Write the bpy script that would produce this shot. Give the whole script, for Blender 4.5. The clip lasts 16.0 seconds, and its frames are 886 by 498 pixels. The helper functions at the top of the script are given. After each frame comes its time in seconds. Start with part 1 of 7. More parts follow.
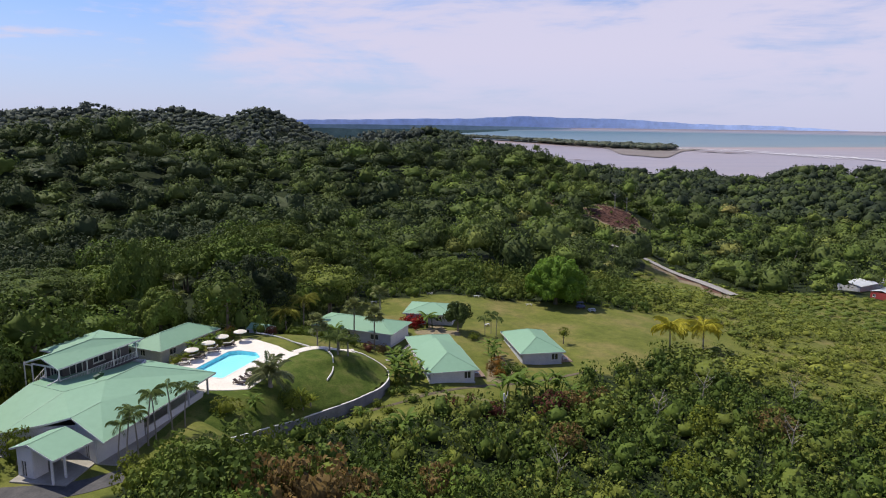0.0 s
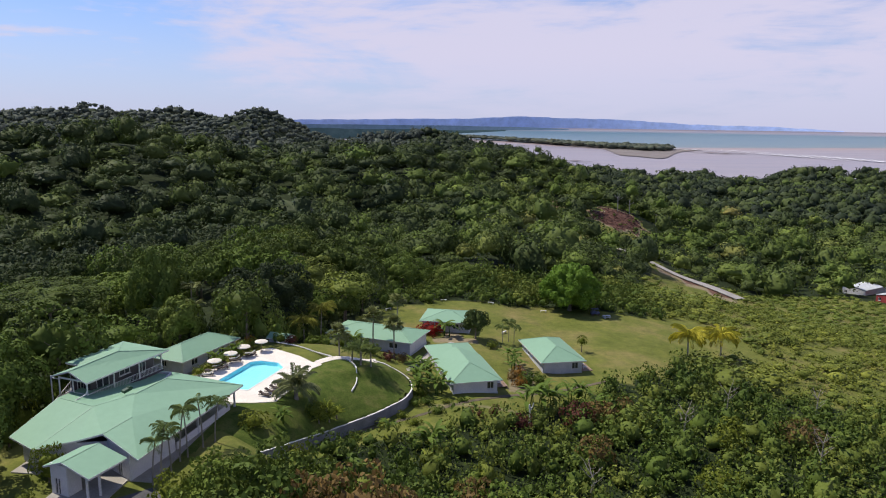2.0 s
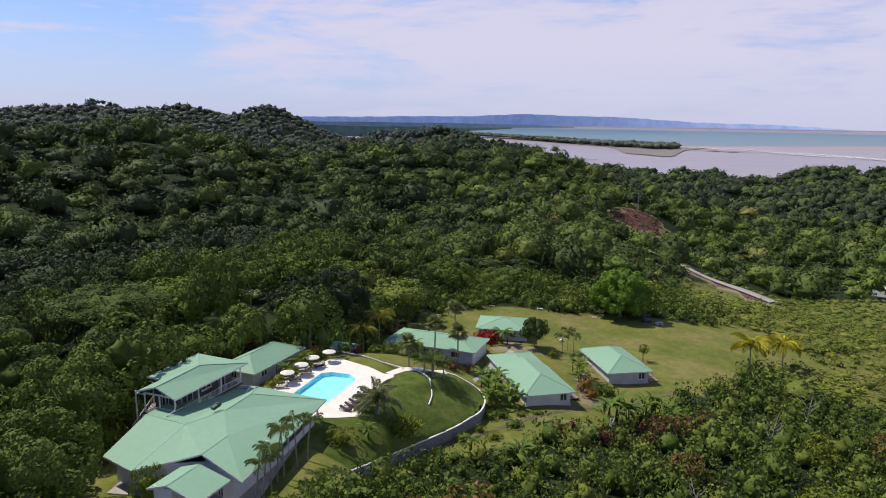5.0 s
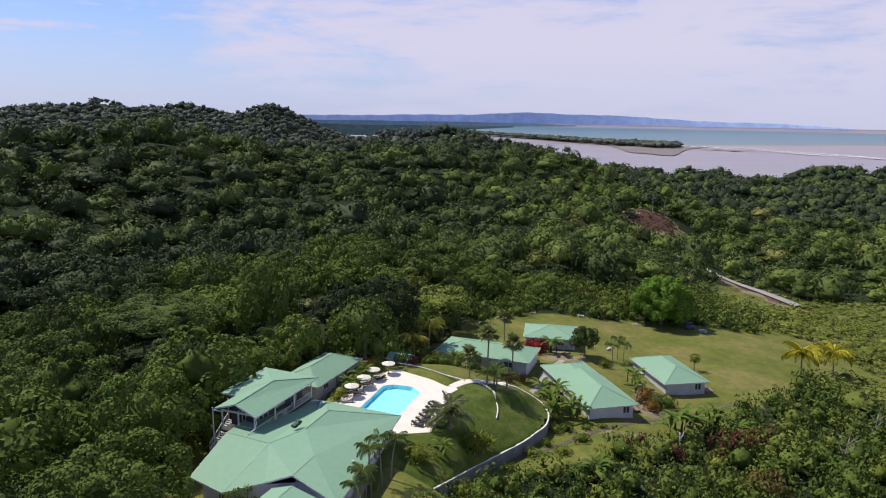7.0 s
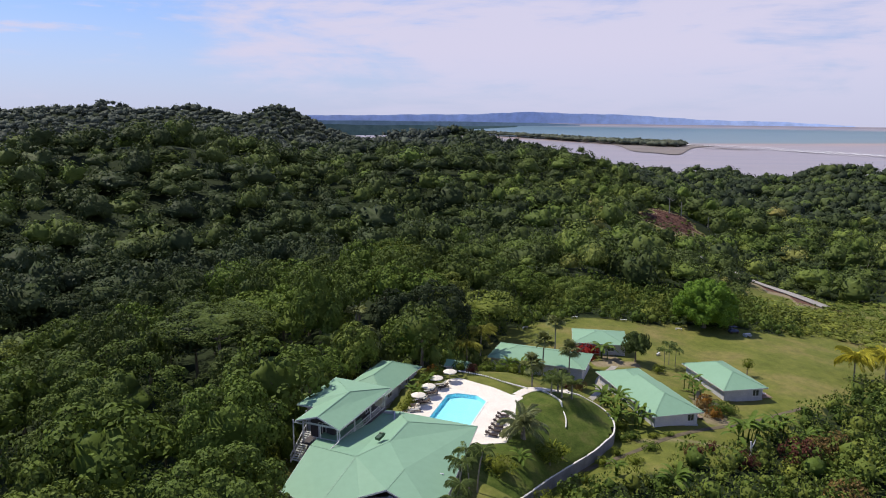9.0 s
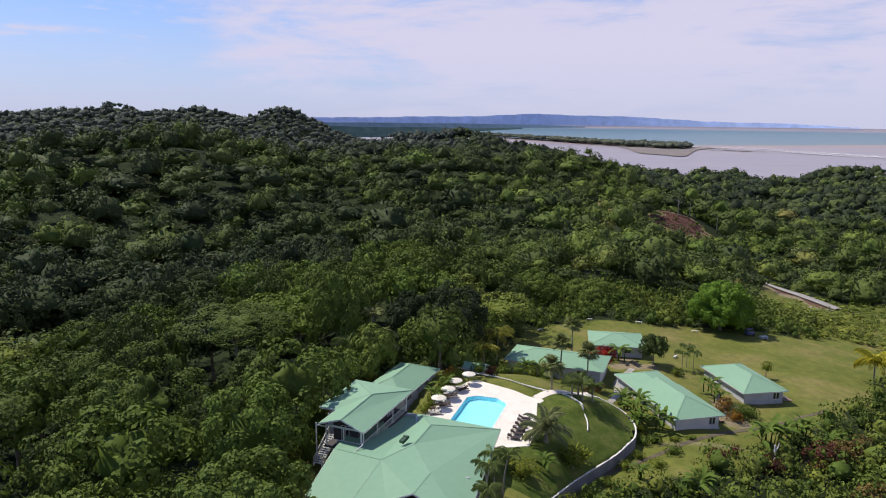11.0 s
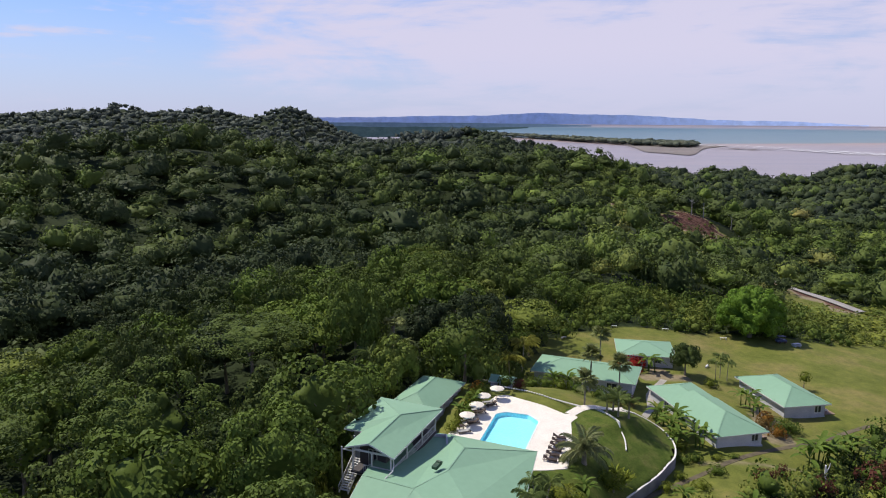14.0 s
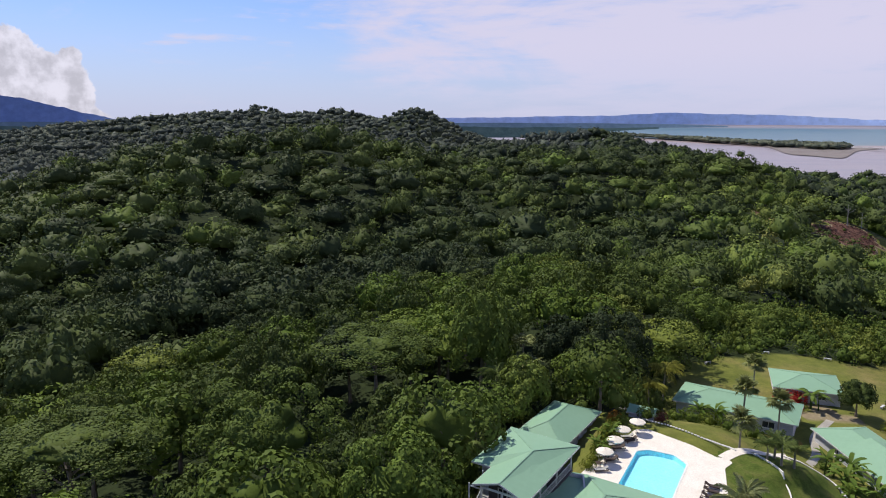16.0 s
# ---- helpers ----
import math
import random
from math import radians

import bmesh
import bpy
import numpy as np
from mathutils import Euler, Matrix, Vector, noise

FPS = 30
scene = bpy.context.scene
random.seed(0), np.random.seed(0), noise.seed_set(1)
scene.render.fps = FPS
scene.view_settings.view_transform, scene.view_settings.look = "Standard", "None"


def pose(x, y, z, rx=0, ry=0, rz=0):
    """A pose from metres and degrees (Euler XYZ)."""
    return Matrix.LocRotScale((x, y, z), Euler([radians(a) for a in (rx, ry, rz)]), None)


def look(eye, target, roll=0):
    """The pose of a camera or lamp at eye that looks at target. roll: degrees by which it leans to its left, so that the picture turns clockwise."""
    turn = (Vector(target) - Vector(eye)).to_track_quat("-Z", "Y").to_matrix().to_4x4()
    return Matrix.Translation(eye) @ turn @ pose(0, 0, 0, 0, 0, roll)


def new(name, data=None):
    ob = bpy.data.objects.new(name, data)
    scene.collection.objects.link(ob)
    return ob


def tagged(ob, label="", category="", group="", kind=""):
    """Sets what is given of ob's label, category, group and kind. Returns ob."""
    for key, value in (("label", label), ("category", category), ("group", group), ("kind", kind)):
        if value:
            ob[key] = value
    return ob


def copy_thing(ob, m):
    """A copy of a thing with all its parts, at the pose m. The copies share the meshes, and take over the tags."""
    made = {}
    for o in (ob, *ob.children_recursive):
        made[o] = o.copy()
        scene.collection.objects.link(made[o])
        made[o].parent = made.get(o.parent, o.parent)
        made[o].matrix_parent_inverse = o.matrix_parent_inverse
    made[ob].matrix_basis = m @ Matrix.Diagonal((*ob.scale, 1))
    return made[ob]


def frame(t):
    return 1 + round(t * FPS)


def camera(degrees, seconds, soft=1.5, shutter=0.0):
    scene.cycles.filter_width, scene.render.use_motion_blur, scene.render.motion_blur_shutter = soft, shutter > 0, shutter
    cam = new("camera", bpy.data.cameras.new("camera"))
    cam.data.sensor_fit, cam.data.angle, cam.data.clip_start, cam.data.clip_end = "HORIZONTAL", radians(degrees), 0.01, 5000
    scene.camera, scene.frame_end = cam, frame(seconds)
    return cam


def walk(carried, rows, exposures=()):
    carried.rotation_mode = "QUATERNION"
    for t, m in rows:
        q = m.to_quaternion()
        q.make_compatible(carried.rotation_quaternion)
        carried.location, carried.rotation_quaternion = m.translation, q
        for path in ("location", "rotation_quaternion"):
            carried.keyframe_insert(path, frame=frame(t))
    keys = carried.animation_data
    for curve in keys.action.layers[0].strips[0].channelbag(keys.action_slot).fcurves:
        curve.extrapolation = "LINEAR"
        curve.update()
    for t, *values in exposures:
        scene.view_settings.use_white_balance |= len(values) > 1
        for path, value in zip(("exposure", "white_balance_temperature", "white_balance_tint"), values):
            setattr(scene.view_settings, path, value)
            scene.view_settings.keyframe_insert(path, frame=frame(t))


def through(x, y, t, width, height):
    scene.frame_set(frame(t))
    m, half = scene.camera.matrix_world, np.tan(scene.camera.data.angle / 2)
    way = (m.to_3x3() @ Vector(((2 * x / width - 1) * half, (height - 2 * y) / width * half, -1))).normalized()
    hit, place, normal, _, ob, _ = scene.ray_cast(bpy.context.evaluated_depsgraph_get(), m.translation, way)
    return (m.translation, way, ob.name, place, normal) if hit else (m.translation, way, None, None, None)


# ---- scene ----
cam = camera(64.9, 16.0, 1.05)
PATH = [
    (0, (50.336, -112.132, 39.888), (50.114, -110.176, 39.532), 0.6),
    (0.5, (49.574, -112.041, 40.261), (49.355, -110.085, 39.905), 0.7),
    (1, (48.43, -111.976, 40.678), (48.214, -110.021, 40.321), 0.7),
    (1.5, (47.047, -111.872, 41.043), (46.833, -109.916, 40.686), 0.7),
    (2, (45.428, -111.667, 41.407), (45.217, -109.711, 41.051), 0.7),
    (2.5, (43.686, -111.349, 41.601), (43.481, -109.392, 41.244), 0.7),
    (3, (41.799, -111.178, 42.018), (41.594, -109.222, 41.659), 0.7),
    (3.5, (39.874, -110.976, 42.331), (39.662, -109.02, 41.971), 0.8),
    (4, (37.648, -110.672, 42.532), (37.431, -108.717, 42.171), 0.8),
    (6.5, (24.523, -109.445, 43.799), (24.308, -107.491, 43.431), 0.9),
    (7, (21.651, -109.371, 44.503), (21.437, -107.417, 44.134), 0.9),
    (7.5, (18.985, -109.284, 45.294), (18.77, -107.33, 44.924), 0.8),
    (8, (16.279, -109.192, 45.597), (16.064, -107.238, 45.227), 0.7),
    (8.5, (13.617, -109.157, 45.553), (13.4, -107.203, 45.182), 0.7),
    (9, (11.224, -109.29, 45.442), (11.004, -107.337, 45.072), 0.6),
    (11.5, (8.187, -108.42, 45.189), (7.951, -106.468, 44.825), 0.5),
    (12, (7.429, -107.722, 45.234), (7.189, -105.77, 44.868), 0.4),
    (12.5, (6.681, -106.891, 45.215), (6.438, -104.94, 44.848), 0.4),
    (13, (5.928, -105.775, 45.278), (5.684, -103.824, 44.911), 0.4),
    (13.5, (5.074, -104.412, 45.312), (4.829, -102.461, 44.947), 0.3),
    (14, (4.394, -103.025, 45.39), (4.147, -101.075, 45.024), 0.3),
    (14.5, (3.648, -101.392, 45.534), (3.399, -99.441, 45.169), 0.2),
    (15, (2.799, -99.72, 45.699), (2.495, -97.777, 45.336), 0.2),
    (15.5, (1.94, -97.823, 45.901), (1.531, -95.9, 45.536), 0.2),
    (16, (0.842, -95.681, 46.074), (0.258, -93.803, 45.707), 0.2),
]
walk(cam, [(t, look(eye, target, roll)) for t, eye, target, roll in PATH])

# ---- world and sun ----
SUN_DIR = Vector((-0.52, 0.24, 0.82)).normalized()      # towards the sun
world = bpy.data.worlds.new("sky")
scene.world = world
world.use_nodes = True
wn, wl = world.node_tree.nodes, world.node_tree.links
wn.clear()
w_out = wn.new("ShaderNodeOutputWorld")
w_bg = wn.new("ShaderNodeBackground")
w_sky = wn.new("ShaderNodeTexSky")
w_sky.sky_type = 'NISHITA'
w_sky.sun_disc = False
w_sky.sun_elevation = math.asin(SUN_DIR.z)
w_sky.sun_rotation = math.atan2(SUN_DIR.x, SUN_DIR.y)
w_sky.air_density, w_sky.dust_density, w_sky.ozone_density = 1.0, 0.2, 3.0
w_bg.inputs["Strength"].default_value = 0.11
# high cloud, drawn out by its distance, thicker to the east, and heaped cloud over the western mountain
def w_math(op, a, b=None, c=None):
    m = wn.new("ShaderNodeMath")
    m.operation = op
    for k, v in enumerate((a, b, c)):
        if v is None:
            continue
        if isinstance(v, (int, float)):
            m.inputs[k].default_value = v
        else:
            wl.new(v, m.inputs[k])
    return m.outputs["Value"]


def w_range(v, a, b, lo=0.0, hi=1.0):
    m = wn.new("ShaderNodeMapRange")
    m.interpolation_type = 'SMOOTHSTEP'
    m.inputs["From Min"].default_value, m.inputs["From Max"].default_value = a, b
    m.inputs["To Min"].default_value, m.inputs["To Max"].default_value = lo, hi
    wl.new(v, m.inputs["Value"])
    return m.outputs["Result"]


def w_noise(vec, scale, detail, rough, distortion=0.0):
    m = wn.new("ShaderNodeTexNoise")
    m.inputs["Scale"].default_value, m.inputs["Detail"].default_value = scale, detail
    m.inputs["Roughness"].default_value, m.inputs["Distortion"].default_value = rough, distortion
    wl.new(vec, m.inputs["Vector"])
    return m.outputs["Fac"]


def w_mixed(a, b, fac, kind='MIX'):
    m = wn.new("ShaderNodeMix")
    m.data_type, m.blend_type = 'RGBA', kind
    for key, v in (("A", a), ("B", b)):
        if isinstance(v, tuple):
            m.inputs[key].default_value = (*v, 1)
        else:
            wl.new(v, m.inputs[key])
    if isinstance(fac, float):
        m.inputs["Factor"].default_value = fac
    else:
        wl.new(fac, m.inputs["Factor"])
    return m.outputs["Result"]


w_tc = wn.new("ShaderNodeTexCoord")
w_sep = wn.new("ShaderNodeSeparateXYZ")
wl.new(w_tc.outputs["Generated"], w_sep.inputs["Vector"])
sx, sy, sz = (w_sep.outputs[k] for k in "XYZ")
bearing = w_math('DIVIDE', sx, w_math('MAXIMUM', sy, 0.05))


def w_plane(kx, kz, off):
    """The sky ahead as a plane: bearing across, height up."""
    c = wn.new("ShaderNodeCombineXYZ")
    wl.new(w_math('MULTIPLY', bearing, kx), c.inputs["X"])
    wl.new(w_math('MULTIPLY', sz, kz), c.inputs["Y"])
    c.inputs["Z"].default_value = off
    return c.outputs["Vector"]


# a broad sheet of high cloud to the east, thin streaks in the blue to the west
bank = w_math('ADD', bearing, w_math('MULTIPLY', sz, 2.0))
flecks = w_math('MULTIPLY', w_math('SUBTRACT', w_noise(w_plane(3.0, 20.0, 1.7), 2.2, 8.0, 0.62, 0.5), 0.5), 0.55)
sheet = w_math('ADD', w_math('ADD', w_noise(w_plane(1.5, 6.0, 0.3), 2.4, 10.0, 0.60, 0.6), flecks), w_math('ADD', w_range(bank, -0.50, -0.16, -0.24, 0.13), w_range(bearing, -0.20, 0.25, 0.0, 0.08)))
veil = w_math('MULTIPLY', w_range(sheet, 0.38, 0.74, 0.0, 0.95), w_math('MULTIPLY', w_range(sz, -0.01, 0.10, 0.45, 1.0), w_range(sz, 0.28, 0.55, 1.0, 0.15)))
streaks = w_math('MULTIPLY', w_range(w_noise(w_plane(3.2, 24.0, 4.1), 1.5, 6.0, 0.55), 0.54, 0.70, 0.0, 0.80), w_math('MULTIPLY', w_range(sz, 0.05, 0.09), w_range(bearing, -0.95, -0.80)))
veil = w_math('MAXIMUM', veil, streaks)
# heaped cloud over the western mountain
heap_n = w_noise(w_tc.outputs["Generated"], 20.0, 6.0, 0.58)
heap_top = w_math('ADD', w_math('ADD', w_range(bearing, -0.90, -0.99, 0.0, 0.075), w_range(bearing, -1.0, -1.25, 0.0, 0.055)), w_math('MULTIPLY', w_math('SUBTRACT', heap_n, 0.5), 0.13))
heap = w_math('MULTIPLY', w_range(w_math('SUBTRACT', heap_top, sz), 0.0, 0.009, 0.0, 0.94), w_range(bearing, -0.90, -0.93, 0.0, 1.0))
heap_tone = w_range(w_noise(w_tc.outputs["Generated"], 34.0, 5.0, 0.6), 0.35, 0.65, 0.66, 1.0)
w_tint = w_mixed(w_sky.outputs["Color"], (0.78, 0.87, 1.20), 1.0, 'MULTIPLY')
w_low = w_mixed(w_tint, (4.6, 4.95, 7.2), w_range(sz, 0.20, -0.02, 0.0, 0.80))
w_col = w_mixed(w_low, (6.25, 5.98, 7.6), veil)
w_heapcol = wn.new("ShaderNodeCombineColor")
for k, g in (("Red", 7.4), ("Green", 7.2), ("Blue", 8.2)):
    wl.new(w_math('MULTIPLY', heap_tone, g), w_heapcol.inputs[k])
w_col = w_mixed(w_col, w_heapcol.outputs["Color"], heap)
wl.new(w_col, w_bg.inputs["Color"])
wl.new(w_bg.outputs["Background"], w_out.inputs["Surface"])

sun = new("sun", bpy.data.lights.new("sun", 'SUN'))
sun.data.energy, sun.data.angle, sun.data.color = 4.9, radians(0.53), (1.0, 0.925, 0.80)
sun.matrix_world = look(SUN_DIR * 100, (0, 0, 0))


# ---- materials ----
def material(name):
    m = bpy.data.materials.new(name)
    m.use_nodes = True
    return m, m.node_tree.nodes, m.node_tree.links, m.node_tree.nodes["Principled BSDF"]


def noise_node(n, l, scale, detail=4.0, rough=0.55, coord="Object"):
    tc = n.new("ShaderNodeTexCoord")
    t = n.new("ShaderNodeTexNoise")
    t.inputs["Scale"].default_value, t.inputs["Detail"].default_value, t.inputs["Roughness"].default_value = scale, detail, rough
    l.new(tc.outputs[coord], t.inputs["Vector"])
    return t


def ramp_node(n, l, source, stops):
    r = n.new("ShaderNodeValToRGB")
    e = r.color_ramp.elements
    while len(e) < len(stops):
        e.new(0.5)
    for k, (p, c) in enumerate(stops):
        e[k].position, e[k].color = p, (*c, 1)
    l.new(source, r.inputs["Fac"])
    return r


def mix_node(n, l, a, b, fac, kind='MIX'):
    m = n.new("ShaderNodeMix")
    m.data_type, m.blend_type = 'RGBA', kind
    for key, v in (("A", a), ("B", b)):
        if isinstance(v, tuple):
            m.inputs[key].default_value = (*v, 1)
        else:
            l.new(v, m.inputs[key])
    if isinstance(fac, float):
        m.inputs["Factor"].default_value = fac
    else:
        l.new(fac, m.inputs["Factor"])
    return m


def bump_node(n, l, height, strength, distance, p):
    b = n.new("ShaderNodeBump")
    b.inputs["Strength"].default_value, b.inputs["Distance"].default_value = strength, distance
    l.new(height, b.inputs["Height"])
    l.new(b.outputs["Normal"], p.inputs["Normal"])


def surface(name, c1, c2, big=0.3, fine=8.0, rough=0.7, bump=0.2, dist=0.01, metal=0.0, spec=0.4, c3=None, grit=0.28):
    """Two tones in large patches, with fine grain on top."""
    m, n, l, p = material(name)
    a = noise_node(n, l, big, 5.0)
    b = noise_node(n, l, fine, 6.0, 0.65)
    r = ramp_node(n, l, a.outputs["Fac"], [(0.32, c1), (0.68, c2)] if c3 is None else [(0.28, c1), (0.5, c2), (0.74, c3)])
    g = ramp_node(n, l, b.outputs["Fac"], [(0.25, (1 - grit,) * 3), (0.75, (1 + 0.4 * grit,) * 3)])
    x = mix_node(n, l, r.outputs["Color"], g.outputs["Color"], 1.0, 'MULTIPLY')
    l.new(x.outputs["Result"], p.inputs["Base Color"])
    p.inputs["Roughness"].default_value, p.inputs["Metallic"].default_value = rough, metal
    p.inputs["Specular IOR Level"].default_value = spec
    if bump:
        bump_node(n, l, b.outputs["Fac"], bump, dist, p)
    return m


def leafage(name, stops, gloss=0.6, through=0.12, island=0.13, grain=0.9, own=0.45, mottle=0.36, relief=0.2):
    """Leaves: a tone for each plant, another for each spray of leaves, patches of older and younger growth, some light through the blade."""
    m, n, l, p = material(name)
    at = n.new("ShaderNodeAttribute")
    at.attribute_name = "tint"
    oi = n.new("ShaderNodeObjectInfo")
    s = n.new("ShaderNodeMath")
    s.operation = 'MULTIPLY_ADD'
    s.inputs[1].default_value = own
    l.new(oi.outputs["Random"], s.inputs[0])
    l.new(at.outputs["Fac"], s.inputs[2])
    r = ramp_node(n, l, s.outputs["Value"], stops)
    ge = n.new("ShaderNodeNewGeometry")
    g = ramp_node(n, l, ge.outputs["Random Per Island"], [(0.0, (1 - island,) * 3), (0.82, (1 + 0.5 * island, 1 + 0.5 * island, 1 + 0.3 * island)), (1.0, (1 + 1.9 * island, 1 + 1.7 * island, 1 + 1.2 * island))])
    y = mix_node(n, l, r.outputs["Color"], g.outputs["Color"], 1.0, 'MULTIPLY')
    fine = noise_node(n, l, grain, 5.0, 0.7)
    f = ramp_node(n, l, fine.outputs["Fac"], [(0.32, (1 - 0.5 * mottle,) * 3), (0.50, (0.97, 0.97, 0.97)), (0.68, (1 + 0.55 * mottle, 1 + 0.45 * mottle, 1 + 0.2 * mottle))])
    x = mix_node(n, l, y.outputs["Result"], f.outputs["Color"], 1.0, 'MULTIPLY')
    l.new(x.outputs["Result"], p.inputs["Base Color"])
    bump_node(n, l, fine.outputs["Fac"], relief, 0.4, p)
    p.inputs["Roughness"].default_value = gloss
    p.inputs["Specular IOR Level"].default_value = 0.06
    t = n.new("ShaderNodeBsdfTranslucent")
    l.new(x.outputs["Result"], t.inputs["Color"])
    ms = n.new("ShaderNodeMixShader")
    ms.inputs["Fac"].default_value = through
    l.new(p.outputs["BSDF"], ms.inputs[1])
    l.new(t.outputs["BSDF"], ms.inputs[2])
    l.new(ms.outputs["Shader"], n["Material Output"].inputs["Surface"])
    return m


# kinds of forest tree: greyish dark, deep green, olive, fresh green, pale and yellowing
FOREST_TONES = [(0.0, (0.034, 0.051, 0.023)), (0.18, (0.058, 0.084, 0.026)), (0.36, (0.088, 0.122, 0.030)), (0.55, (0.112, 0.170, 0.032)), (0.80, (0.175, 0.225, 0.048)), (1.0, (0.235, 0.215, 0.068))]
M_FOREST = leafage("forest_leaves", [(p, (r * 0.90, g * 0.90, b * 0.80)) for p, (r, g, b) in FOREST_TONES])
M_STANDOUT = leafage("crown_leaves", [(p, (r * 0.90, g * 0.88, b * 0.90)) for p, (r, g, b) in FOREST_TONES], own=0.0)
# Distance haze mixed into the leaf tones: bluer canopy, greyer far woods.
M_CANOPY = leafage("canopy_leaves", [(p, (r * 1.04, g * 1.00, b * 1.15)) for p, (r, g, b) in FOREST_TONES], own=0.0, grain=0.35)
M_FARWOOD = leafage("hazy_far_canopy_leaves", [(p, (r * 0.90, g * 0.85, b * 1.22)) for p, (r, g, b) in FOREST_TONES], own=0.0, grain=0.15)
M_HAZEWOOD = leafage("haze_greyed_leaves", [(0.0, (0.062, 0.076, 0.064)), (0.4, (0.092, 0.110, 0.084)), (0.8, (0.135, 0.152, 0.104)), (1.0, (0.185, 0.170, 0.118))], own=0.0, grain=0.08)
SCRUB_TONES = [(0.0, (0.050, 0.082, 0.018)), (0.30, (0.092, 0.135, 0.026)), (0.55, (0.135, 0.165, 0.034)), (0.8, (0.215, 0.240, 0.044)), (1.0, (0.290, 0.275, 0.066))]
M_SCRUB = leafage("scrub_leaves", SCRUB_TONES)
M_THICKET = leafage("thicket_leaves", SCRUB_TONES, own=0.0, grain=0.6)
M_BARK = surface("bark", (0.14, 0.11, 0.08), (0.22, 0.19, 0.15), 0.8, 12, 0.85, 0.5, 0.02)
M_ROOF = surface("green_painted_roof_sheet", (0.205, 0.352, 0.238), (0.222, 0.372, 0.255), 0.10, 1.2, 0.65, 0.0, 0.01, 0.0, 0.2, grit=0.06)
M_WALL = surface("white_render", (0.62, 0.62, 0.64), (0.74, 0.73, 0.72), 0.4, 9, 0.8, 0.15)
M_PAVE = surface("pale_pool_paving", (0.73, 0.67, 0.59), (0.83, 0.77, 0.69), 0.5, 6, 0.75, 0.12)


# ---- land form ----
def ease(a, b, v):
    u = np.clip((np.asarray(v, float) - a) / (b - a), 0, 1)
    return u * u * (3 - 2 * u)


def knoll(x, y, cx, cy, height, sx, sy=None):
    return height * np.exp(-0.5 * (((x - cx) / sx) ** 2 + ((y - cy) / (sy or sx)) ** 2))


SEA = -60.0


TURN = radians(2.2)


def site(x, y):
    """Turns places into the axes in which the slopes are laid out."""
    c, n = math.cos(TURN), math.sin(TURN)
    x, y = np.asarray(x, float), np.asarray(y, float)
    return x * c + y * n, y * c - x * n


# top of the retaining wall
WALL = [(15.5, 6.0, -0.7), (18.8, 7.6, -1.2), (22.2, 7.4, -1.9), (24.5, 7.3, -3.0), (26.3, 6.9, -4.0), (27.4, 5.4, -4.7), (27.8, 2.8, -4.8), (27.2, -0.9, -4.9), (25.6, -3.7, -5.0), (23.5, -7.3, -5.0),
        (20.0, -11.9, -5.0), (17.4, -15.5, -4.9), (16.0, -18.0, -4.5), (14.4, -21.6, -3.8), (12.3, -26.0, -3.0), (10.6, -28.5, -2.6)]


def line_gap(line, x, y):
    """Distance to a line of (x, y, z), and the height of its nearest point."""
    gap, high = np.full(np.shape(x), 1e9), np.zeros(np.shape(x))
    for p, q in zip(line, line[1:]):
        k = np.clip(((x - p[0]) * (q[0] - p[0]) + (y - p[1]) * (q[1] - p[1])) / ((q[0] - p[0]) ** 2 + (q[1] - p[1]) ** 2), 0, 1)
        d = np.hypot(x - p[0] - k * (q[0] - p[0]), y - p[1] - k * (q[1] - p[1]))
        high = np.where(d < gap, p[2] + k * (q[2] - p[2]), high)
        gap = np.minimum(gap, d)
    return gap, high


